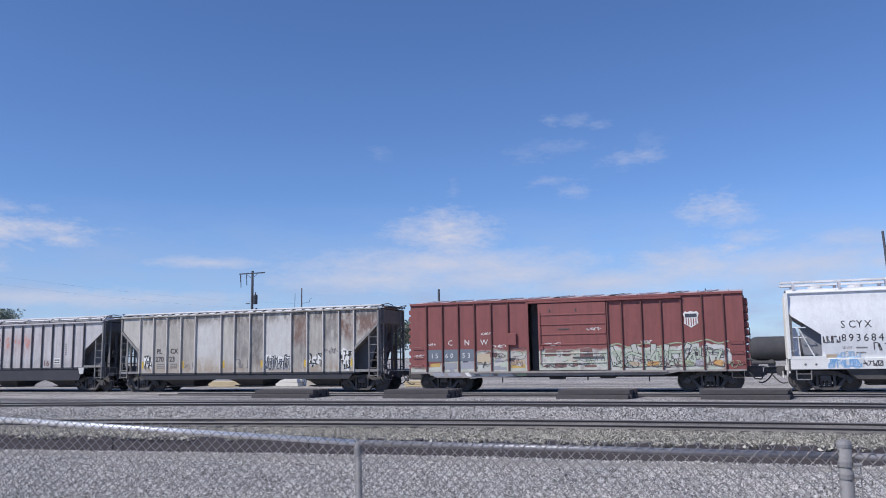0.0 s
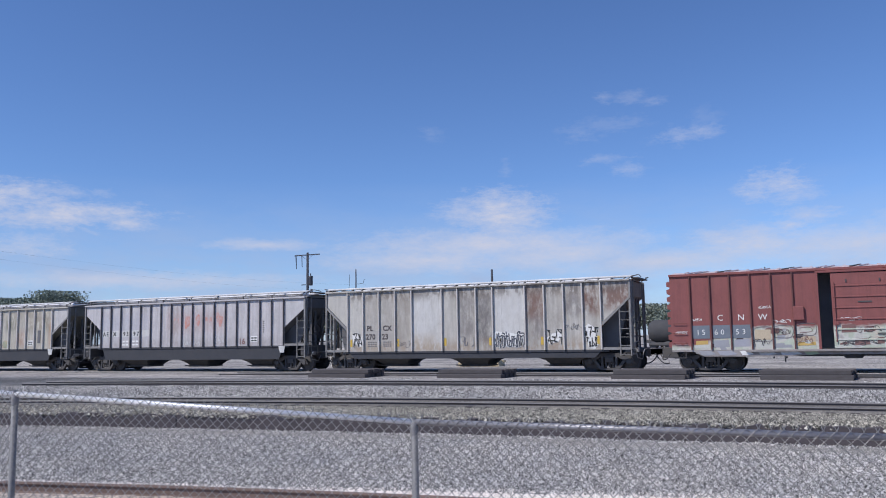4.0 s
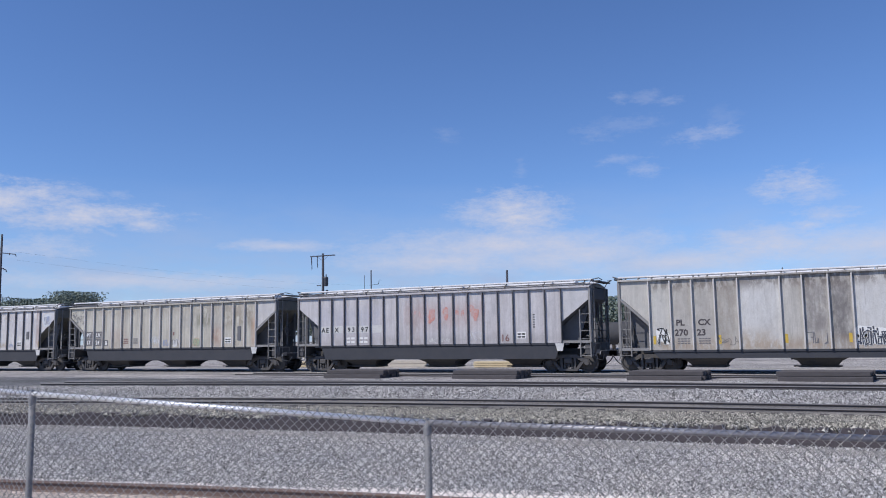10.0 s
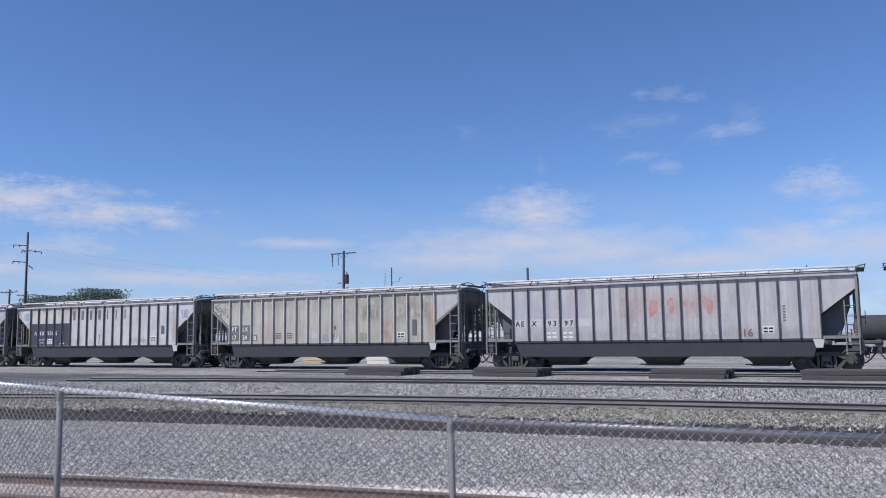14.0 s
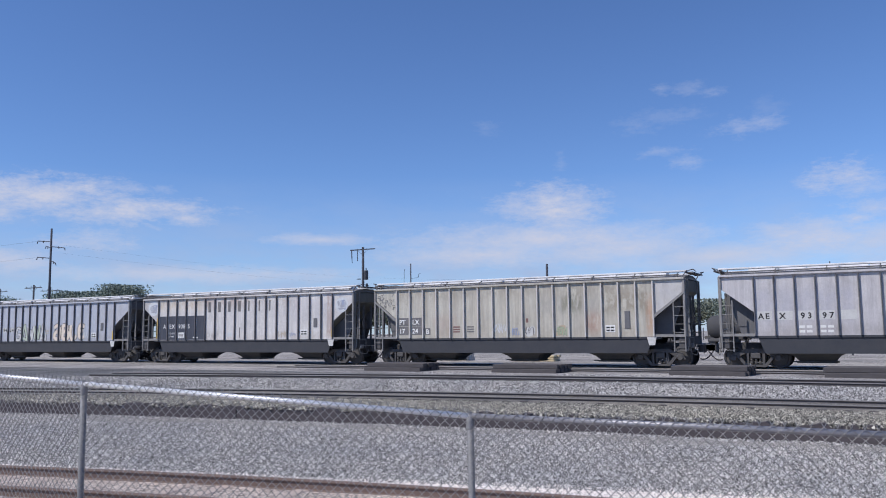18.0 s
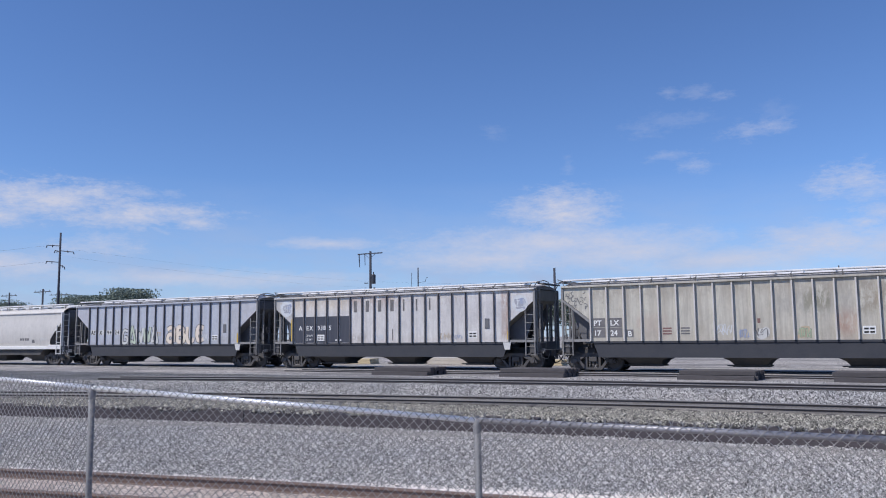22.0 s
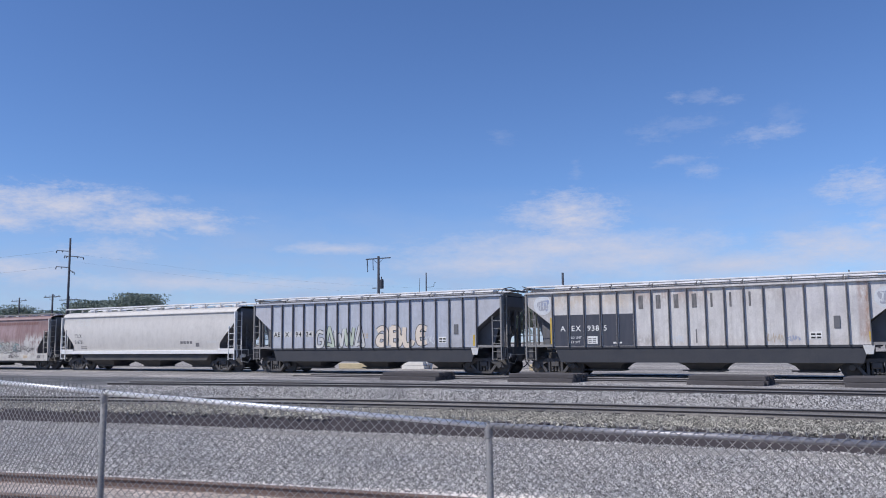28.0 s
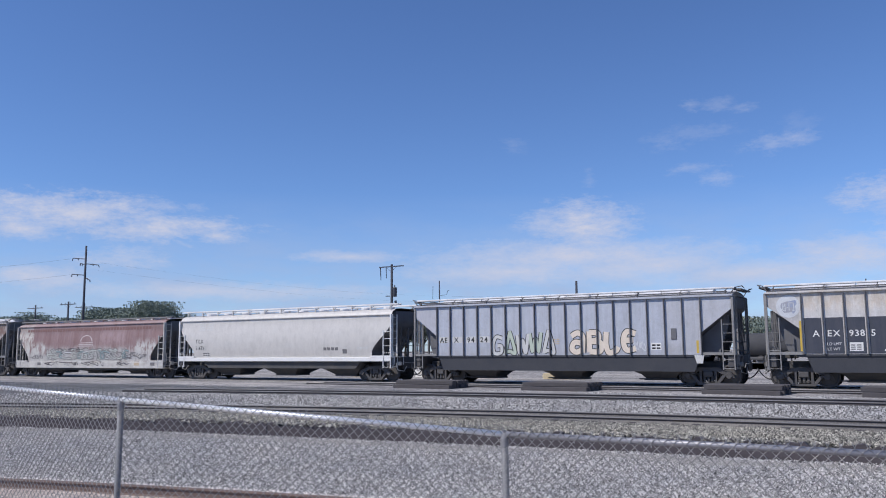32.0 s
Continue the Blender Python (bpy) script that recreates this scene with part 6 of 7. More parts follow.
    part("patch", prism(B(), blob(rng, at(11) + 0.3, 1.68, 0.5, 0.42), y - 0.002, y), "tan_fill", c3)
    jagged(c3, rng, at(11) + 0.06, at(11) + 0.58, 1.48, 1.88, 3, y, "mint_fill", "faded_black", 0.035, 1.5)
    for k in range(30):
        px, pz, a1 = rng.uniform(-7.9, -6.9), rng.uniform(2.75, 3.7), rng.uniform(0, 6.28)
        if pz < 2.9 + (px + 7.9) * -0.55 + 0.25:
            pz += 0.5
        e = Vector((math.cos(a1), math.sin(a1))) * 0.09
        stroke(c3, [(px - e.x, pz - e.y), (px + e.y * 0.4, pz - e.x * 0.4), (px + e.x, pz + e.y)], 0.03, y - 0.0001 * k, "faded_black", "tag")
    part("patch", box(B(), at(9) + 0.1, at(9) + 0.22, y - 0.003, y, 2.1, 2.3), "maroon_fill", c3)
    # c4: navy patch over five panels, wide letters as plain bars
    for k in range(5):
        part("navy_patch", box(B(), at(k), r18[k + 1] - 0.06, y - 0.004, y, 1.40, 2.86), "navy_paint", c4, "dark navy repainted patch")
    for ch, k, dx in (("A", 0, 0.32), ("E", 1, 0.06), ("X", 1, 0.28), ("9", 2, 0.06), ("3", 2, 0.26), ("8", 2, 0.46), ("5", 3, 0.05)):
        write(c4, ch, 0.36, at(k) + dx, y - 0.006, 2.10, "white_paint", fat=0.004)
    part("stencil_plate", box(B(), at(2) + 0.06, at(2) + 0.55, y - 0.008, y - 0.004, 1.5, 1.85), "white_paint", c4)
    write(c4, "LD LMT", 0.16, at(1) + 0.03, y - 0.006, 1.74, "white_paint")
    write(c4, "LT WT", 0.16, at(1) + 0.03, y - 0.006, 1.53, "white_paint")
    mark_bars(c4, at(2) + 0.1, 1.55, 0.42, 0.25, 3, 2, "faded_black", y - 0.009)
    mark_bars(c4, at(3) + 0.5, 1.5, 0.45, 0.14, 1, 3, "white_paint", y - 0.005)
    for k in range(5, 12):
        x = at(k) + 0.12
        part("faded_bar", box(B(), x + 0.03, x + (0.24 if k < 9 else 0.12), y - 0.003, y, 3.04, 3.66), "bar_faded", c4)
    for x, z, w in ((7.35, 3.25, 0.42), (-7.25, 3.36, 0.47)):
        out = [(x + w * math.cos(math.pi * k / 12), z + w * math.sin(math.pi * k / 12)) for k in range(24)]
        part("faded_emblem", prism(B(), out, y - 0.003, y), "pale_fill", c4, "pale round emblem with worn blue-grey marks")
        for k, (dx, dz, bw, bh) in enumerate(((-0.12, 0.06, 0.34, 0.32), (0.16, 0.10, 0.30, 0.34), (0.02, -0.14, 0.42, 0.24), (0.22, -0.16, 0.14, 0.22))):
            part("faded_emblem", prism(B(), blob(rng, x + dx, z + dz, bw, bh), y - 0.0045 - 0.0005 * k, y - 0.0031), "blue_faded" if k % 2 else "slate_pale", c4)
        jagged(c4, rng, x - 0.22, x + 0.26, z - 0.2, z + 0.18, 2, y - 0.004, "pale_fill", "slate_pale", 0.03, 1.6)
    for x in (-6.87, 6.66):
        part("yellow_marker", box(B(), x + 0.02, x + 0.10, -1.606, -1.601, 1.5, 2.75 if x < 0 else 1.9), "yellow_paint", c4)
    scribble(c4, rng, at(13) + 0.08, 0.4, 1.5, 0.3, y, "blue_faded", 0.022, 12)
    scribble(c4, rng, at(12), 0.6, 1.5, 0.4, y, "tan_fill", 0.02)
    scribble(c4, rng, at(7) + 0.12, 0.4, 1.5, 0.36, y, "pale_fill", 0.03, 12)
    part("patch", box(B(), at(8) + 0.26, at(8) + 0.32, y - 0.003, y, 1.5, 2.1), "faded_black", c4)
    # c5
    for ch, k, dx in (("A", 0, 0.1), ("E", 0, 0.36), ("X", 1, 0.15), ("9", 2, 0.12), ("4", 2, 0.36), ("2", 3, 0.08), ("4", 3, 0.32)):
        write(c5, ch, 0.36, at(k) + dx, y - 0.005, 2.05, "black_paint", fat=0.006)
    bubble(c5, ("bend", "peak", "wave", "wave", "peak"), at(4) - 0.08, 3.45, 1.40, 1.12, 0.16, y, ("white_faded", "mint_pale"), "black_paint", 0.04, rng)
    bubble(c5, ("A", "B", "L", "E"), at(9) + 0.12, 3.35, 1.40, 1.18, 0.25, y, ("cream_fill",), "black_paint", 0.036, rng)
    for k in (0, 1, 2, 3):
        part("patch", box(B(), at(k) + 0.05, at(k) + 0.62, y - 0.0032, y, 2.02, 2.34), "white_faded", c5)
    scribble(c5, rng, at(13), 0.6, 1.5, 0.5, y, "pale_fill", 0.04)
    mark_bars(c5, at(8) + 0.05, 1.9, 0.4, 0.3, 3, 2, "tan_fill", y)
    part("yellow_marker", box(B(), at(16) + 0.5, at(16) + 0.6, y - 0.004, y, 1.45, 2.0), "yellow_paint", c5)
    # c6: clean white centre-flow, c7: brown, and the white one ahead of the boxcar
    c6 = round_hopper("hopper_car", -81.88, "clean white smooth-sided covered hopper with a straight white sill", "clean_white", 8.2, 1.08, 0.22, 3.62, 3.98, "white_paint", 6.9)
    yy = -1.56
    write(c6, "TILX", 0.34, -6.75, yy, 2.2, "black_paint")
    write(c6, "516721", 0.34, -6.75, yy, 1.78, "black_paint", squeeze=0.9)
    mark_bars(c6, -6.1, 1.42, 0.6, 0.24, 2, 3, "faded_black", yy)
    mark_bars(c6, -6.5, 3.0, 1.4, 0.45, 3, 2, "white_faded", yy)
    mark_bars(c6, 3.55, 1.7, 1.1, 0.3, 1, 4, "faded_black", yy)
    part("stencil_plate", box(B(), 4.9, 5.2, yy - 0.004, yy, 1.52, 1.76), "faded_black", c6)
    mark_bars(c6, 5.9, 1.75, 0.8, 0.24, 1, 4, "white_faded", yy)
    hug(c6, yy, 1.30, 3.62, 0.1)
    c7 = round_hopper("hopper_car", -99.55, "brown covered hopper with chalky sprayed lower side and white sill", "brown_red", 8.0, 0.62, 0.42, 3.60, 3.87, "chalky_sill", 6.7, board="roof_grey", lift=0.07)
    jagged(c7, rng, -4.4, 4.4, 1.2, 1.95, 19, yy, "chalk_fill", "faded_black", 0.075)
    swirl(c7, rng, -4.0, 4.6, 1.16, 1.9, 11, yy - 0.009, "black_spray", ("chalk_fill", "teal_fill", "white_faded"), 0.08)
    for x, w, z, h, pen, m, n in ((-6.2, 1.3, 1.25, 0.3, 0.035, "faded_black", 12), (-3.2, 3.6, 1.5, 0.6, 0.035, "black_spray", 12), (1.0, 4.6, 1.25, 0.5, 0.035, "faded_black", 18), (4.4, 1.8, 1.2, 0.4, 0.035, "faded_black", 8)):
        scribble(c7, rng, x, w, z, h, yy - 0.004, m, pen, n)
    for x, w, n in ((-4.2, 1.0, 4), (-2.4, 1.8, 8), (-0.2, 2.2, 8), (3.4, 1.1, 6)):
        scribble(c7, rng, x, w, 0.78, 0.3, -1.563, "black_spray", 0.04, n)
    # row of dark marks along the side just below the eave
    mark_bars(c7, -6.9, 3.2, 13.6, 0.36, 1, 46, "maroon_fill", yy)
    for x, w in ((-5.4, 0.4), (-1.2, 0.3), (5.2, 0.5), (6.8, 0.4)):
        part("patch", box(B(), x, x + w, -1.566, -1.562, 0.8, 1.0), "faded_black" if w < 0.45 else "tan_fill", c7)
    bm = B()
    for k in range(3):
        box(bm, -0.9 + 0.12 * k, 0.85 - 0.02 * k, yy - 0.004, yy, 2.12 + 0.11 * k, 2.17 + 0.11 * k)
    arch = lambda a, r, q: (0.05 + r * math.cos(a), 2.46 + q * math.sin(a))
    for k in range(12):
        a, b = math.pi * k / 12, math.pi * (k + 1) / 12
        prism(bm, [arch(a, 0.66, 0.44), arch(b, 0.66, 0.44), arch(b, 0.59, 0.385), arch(a, 0.59, 0.385)], yy - 0.004, yy)
    part("emblem", bm, "pink_faded", c7, "faded pale emblem of bars under an arch")
    hug(c7, yy, 1.04, 3.60, 0.1)
    c0 = round_hopper("hopper_car", 41.4, "bright white covered hopper with black letters and blue spray", "bright_white", 8.15, 0.90, 0.44, 4.04, 4.24, "white_paint", 6.95, True, 0.16, stout=True, end_mat="end_blue_grey", lift=0.24)
    for k, ch in enumerate("SCYX"):
        write(c0, ch, 0.42, -6.21 + 0.285 * k, -1.52, 2.55, "black_paint", squeeze=0.92)
    for k, ch in enumerate("893684"):
        write(c0, ch, 0.42, -6.22 + 0.268 * k, -1.52, 2.01, "black_paint", squeeze=0.95)
    write(c0, "LD LMT", 0.13, -6.19, -1.52, 1.72, "faded_black", squeeze=0.8)
    write(c0, "LT WT", 0.13, -6.12, -1.52, 1.52, "faded_black", squeeze=0.8)
    mark_bars(c0, -5.70, 1.72, 0.42, 0.11, 1, 6, "faded_black", -1.52)
    mark_bars(c0, -5.70, 1.52, 0.36, 0.11, 1, 5, "faded_black", -1.52)
    jagged(c0, rng, -6.88, -6.26, 1.96, 2.24, 5, -1.525, "black_spray", "slate_pale", 0.03, 1.25)
    jagged(c0, rng, -5.08, -4.5, 1.6, 1.95, 3, -1.525, "black_spray", "pale_fill", 0.028, 1.2)
    for k in range(8):
        part("graffiti", prism(B(), blob(rng, -6.6 + 0.15 * k, 1.08 + 0.08 * (k % 3), 0.32, 0.28), -1.564 - 0.0004 * k, -1.561), ("blue_pale", "pale_fill", "blue_pale")[k % 3], c0)
    jagged(c0, rng, -6.75, -5.55, 0.98, 1.30, 8, -1.566, "blue_spray", "blue_pale", 0.03, 1.6)
    jagged(c0, rng, -5.5, -4.8, 1.02, 1.24, 4, -1.562, "black_spray", "grey_fill", 0.028, 1.3)
    jagged(c0, rng, -6.4, -5.55, 1.37, 1.60, 5, -1.522, "blue_pale", "blue_pale", 0.04, 1.2)
    part("patch", box(B(), -6.8, -6.42, -1.523, -1.52, 1.37, 1.5), "tan_fill", c0)
    # holes as flat discs, the dark inside them put into the colour
    for x in (-7.6, -7.2, -4.6):
        part("sill_hole", lathe(B(), [(0.001, -1.5635), (0.05, -1.5635), (0.05, -1.561)], 10, "y", (x, 0, 1.1)), "faded_black", c0)
    hug(c0, -1.52, 1.34, 4.04, 0.16)
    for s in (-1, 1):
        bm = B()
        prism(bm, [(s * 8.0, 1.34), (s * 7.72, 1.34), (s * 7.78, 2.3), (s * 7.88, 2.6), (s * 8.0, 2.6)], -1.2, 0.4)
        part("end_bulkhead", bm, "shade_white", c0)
        # added plate: fills the opening with the colour of a shaded wall
        part("end_plate", prism(B(), [(s * 6.6, 1.34), (s * 7.6, 1.34), (s * 7.75, 2.6), (s * 6.6, 3.3)], -1.1, -1.04), "end_blue_grey", c0)
        part("end_brace", tube(B(), (s * 7.2, -1.42, 1.36), (s * 7.75, -1.42, 2.55), 0.032, 6), "white_paint", c0)
        bm = B()
        for z in (2.2, 2.6):
            path_tube(bm, [(s * 7.98, -1.55, z), (s * 7.98, -1.62, z), (s * 7.5, -1.62, z), (s * 7.5, -1.55, z)], 0.018, 5)
        part("grab_iron", bm, "white_paint", c0)
        bm = B()
        path_tube(bm, [(s * 7.95, -1.5, 0.92), (s * 7.95, -1.52, 0.5), (s * 7.4, -1.52, 0.5), (s * 7.4, -1.5, 0.92)], 0.022, 5)
        path_tube(bm, [(s * 7.95, -1.52, 0.72), (s * 7.4, -1.52, 0.72)], 0.018, 5)
        part("stirrup_step", bm, "post_mid", c0)

SPRAY = ("graffiti", "graffiti_outline", "tag", "tag_edge", "stencil", "lettering", "emblem", "patch", "stencil_plate")


def hug(car, ref, z0, z_eave, bulge):
    """Lays flat lettering and spray (made at y = ref) onto the curved side of a round car."""
    for ob in car.children:
        if ob.name.split(".")[0] not in SPRAY:
            continue
        for v in ob.data.vertices:
            z = v.co.z + ob.location.z
            if z < z0 + 0.01:
                continue
            u = min(1.0, max(0.0, (z - z0) / (z_eave - z0)))
            v.co.y += -(1.441 + bulge * math.sin(math.pi * min(1, u * 1.15))) - ref


worn("faded_black", (0.13, 0.125, 0.13), (0.24, 0.23, 0.23), 0.7, 0.7, 0, 4, 30)
worn("pink_faded", (0.62, 0.57, 0.56), (0.38, 0.27, 0.26), 0.8, 0.7, 0, 4, 30)
worn("white_faded", (0.60, 0.60, 0.58), (0.48, 0.47, 0.46), 0.6, 0.7, 0, 4, 30)
worn("slate_dull", (0.37, 0.35, 0.325), (0.44, 0.42, 0.39), 0.8, 0.7, 0, 4, 30)
worn("slate_pale", (0.34, 0.35, 0.40), (0.40, 0.40, 0.43), 0.6, 0.7, 0, 3, 30)
worn("blue_faded", (0.28, 0.33, 0.47), (0.42, 0.43, 0.47), 0.8, 0.7, 0, 5, 30)
worn("bar_faded", (0.10, 0.097, 0.10), (0.38, 0.36, 0.35), 0.6, 0.7, 0, 6, 30, (3, 1, 0.5))
worn("orange_faded", (0.56, 0.25, 0.205), (0.47, 0.43, 0.43), 1.0, 0.7, 0, 5, 20)
build_train()

# ---- fence ----
POSTS = [(-9.2, 4.95, 1.30), (-5.85, 4.52, 1.215), (-2.67, 5.26, 1.01), (0.44, 5.44, 0.985), (3.5, 5.5, 0.96)]


def fence():
    top = thing("chain_link_fence", (0, 0, 0), "galvanised chain-link fence with a round top rail", "fence")
    for k, (x, y, z) in enumerate(POSTS):
        end = k == 3
        bm = B()
        if end:
            lathe(bm, [(0.040, -0.35), (0.040, z + 0.05)], 16, "z", (x, y, 0))
            post = part("end_post", bm, "galvanised", top, "thick grey terminal post with a domed cap", True)
            bm = B()
            lathe(bm, [(0.042, z + 0.05), (0.043, z + 0.07), (0.032, z + 0.09), (0.012, z + 0.098)], 16, "z", (x, y, 0))
            part("cap", bm, "galvanised", post)
            for h in (z - 0.06, z - 0.13, z - 0.45):
                bm = B()
                lathe(bm, [(0.045, h), (0.045, h + 0.03)], 16, "z", (x, y, 0))
                tube(bm, (x + 0.04, y - 0.03, h + 0.015), (x + 0.085, y - 0.03, h + 0.015), 0.011, 6)
                part("tension_band", bm, "galvanised", post)
            for e in (-0.0775, 0.0775):
                part("tension_bar", box(B(), x + e - 0.0025, x + e + 0.0025, y - 0.02, y, -0.15, z - 0.03), "galvanised", post)
        else:
            lean = 0.018 if k == 2 else 0.0
            tube(bm, (x + lean, y, -0.35), (x, y, z - 0.03), 0.025, 12)
            post = part("line_post", bm, "galvanised", top, smooth=True)
            bm = B()
            lathe(bm, [(0.030, z - 0.085), (0.030, z - 0.03), (0.024, z - 0.005), (0.012, z + 0.032)], 12, "z", (x, y, 0))
            part("cap", bm, "galvanised", post)
    for (x0, y0, z0), (x1, y1, z1) in zip(POSTS, POSTS[1:]):
        a, b = Vector((x0, y0, z0)), Vector((x1, y1, z1))
        bm = B()
        tube(bm, a, b, 0.021, 12)
        # left panels take the brighter tone, with the glint in it
        part("top_rail", bm, "rail_bright" if x1 < 0 else "rail_dull", top, smooth=True)
        # woven wire: each wire zigzags up the panel and hooks into its neighbour
        u = (b - a)
        flat = Vector((u.x, u.y, 0))
        n = int(flat.length / 0.0355)
        out = flat.normalized().cross(Vector((0, 0, 1)))
        vs, fs = [], []

        def rod(p, q, r):
            d = (q - p).normalized()
            s = d.cross(out).normalized()
            base = len(vs)
            for c in (p, q):
                for k in range(6):
                    vs.append(tuple(c + (s * math.cos(k * math.pi / 3) + out * math.sin(k * math.pi / 3)) * r))
            for i in range(6):
                j = (i + 1) % 6
                fs.append((base + i, base + j, base + 6 + j, base + 6 + i))
        rows = 37
        for i in range(n):
            for j in range(rows):
                c0 = i + (j % 2 if i % 2 == 0 else (j + 1) % 2)
                c1 = i + ((j + 1) % 2 if i % 2 == 0 else j % 2)
                def spot(c, h):
                    q = a + u * (c / n)
                    sag = 0.004 * math.sin(c * 1.7 + h)
                    # alternate sides of the rail so that the weave has depth
                    return q + Vector((0, 0, 0.03 - h * 0.0355 + sag)) + out * (0.024 - (0.006 if (c + i) % 2 else 0.0))
                rod(spot(c0, j), spot(c1, j + 1), 0.0026)
            # the twisted barb above the rail
            c0 = i + (0 if i % 2 == 0 else 1)
            q = a + u * (c0 / n) + out * 0.024
            rod(q + Vector((0, 0, 0.028)), q + flat.normalized() * 0.012 * (1 if i % 2 else -1) + Vector((0, 0, 0.055)), 0.0026)
        me = bpy.data.meshes.new("wire_mesh")
        me.from_pydata(vs, [], fs)
        me.materials.append(MATS["wire"])
        me.polygons.foreach_set("use_smooth", [True] * len(fs))
        part("wire_mesh", me, "wire", top, "woven diamond wire")
        for c in range(1, 6):
            bm = B()
            q = a + u * (c / 6)
            path_tube(bm, [q + out * 0.03 + Vector((0, 0, -0.03)), q + Vector((0, 0, 0.024)), q - out * 0.028, q + out * 0.02 + Vector((0, 0, -0.034))], 0.003, 4)
            part("tie_wire", bm, "galvanised", top)


fence()

# ---- timber edge of the raised ballast ----
def timber_edge():
    top = thing("timber_edging", (0, 0, 0), "row of dark old timbers holding back the raised ballast", "edging", kind="structure")
    rng = random.Random(3)
    x = -27.0
    while x < 8.0:
        w = rng.choice((0.6, 0.9, 1.3, 1.9, 2.4))
        s = math.atan((edge_y(x + w) - edge_y(x)) / w)
        n = int(w / 0.12)
        up = [(w * k / n, rng.uniform(-0.06, 0.0) + (-0.07 if rng.random() < 0.2 else 0)) for k in range(n + 1)]
        bm = B()
        prism(bm, [(0, -0.36), (w, -0.36)] + up[::-1], -0.10, 0.10)
        ob = part("timber", bm, "timber_edge", top)
        ob.location = (x, edge_y(x) - 0.02 + rng.uniform(-0.015, 0.015), -0.06)
        ob.rotation_euler.z = s + rng.uniform(-0.002, 0.002)
        x += w * math.cos(s) + 0.003


timber_edge()


def tie_stack(x, y, w, label):
    rng = random.Random(int(x * 10) + 500)
    top = thing("tie_stack", (x, y, -0.14), label, "timber stack", "stacks of ties beside the track")
    me = shared(("stack_tie", round(w, 1)), lambda: mesh_of("tie", box(B(), -w / 2, w / 2, -0.115, 0.115, 0, 0.18, 0.015), "tie_wood"))
    for j in range(7):
        for k in range(1 if j == 0 else 2):
            piece("tie", me, top, (-0.06 + 0.02 * j + rng.uniform(-0.06, 0.06), j * 0.245, k * 0.185), rng.uniform(-0.02, 0.012))



for x, w in ((-20.5, 3.1), (-13.85, 3.0), (-6.2, 2.85), (-0.6, 3.1)):
    tie_stack(x, 32.5, w, "low stack of dark creosoted railway ties on pale gravel")


# ---- beyond the train ----
def pole(name, x, y, h, r, label, lean=(0, 0)):
    top = thing(name, (x, y, -0.2), label, "utility pole", "utility poles beyond the tracks")
    bm = B()
    tube(bm, (0, 0, 0), (lean[0], lean[1], h), r * 1.15, 10, r * 0.8)
    part("pole", bm, "pole_wood", top, smooth=True)
    return top


def crossarm(top, z, w, turn=0.0, pins=4, off=0.0):
    bm = B()
    box(bm, off - w / 2, off + w / 2, -0.16, -0.04, z, z + 0.12)
    tube(bm, (off - w * 0.22, -0.1, z), (0, -0.1, z - 0.55), 0.02, 5)
    tube(bm, (off + w * 0.22, -0.1, z), (0, -0.1, z - 0.55), 0.02, 5)
    arm = part("crossarm", bm, "pole_wood", top)
    for k in range(pins):
        bm = B()
        x = off - w / 2 + w * (k + 0.3) / (pins - 0.4)
        lathe(bm, [(0.02, z + 0.12), (0.02, z + 0.2), (0.06, z + 0.21), (0.07, z + 0.27), (0.03, z + 0.32)], 8, "z", (x, -0.1, 0))
        part("insulator", bm, "line_metal", arm)
    arm.rotation_euler.z = turn
    return arm


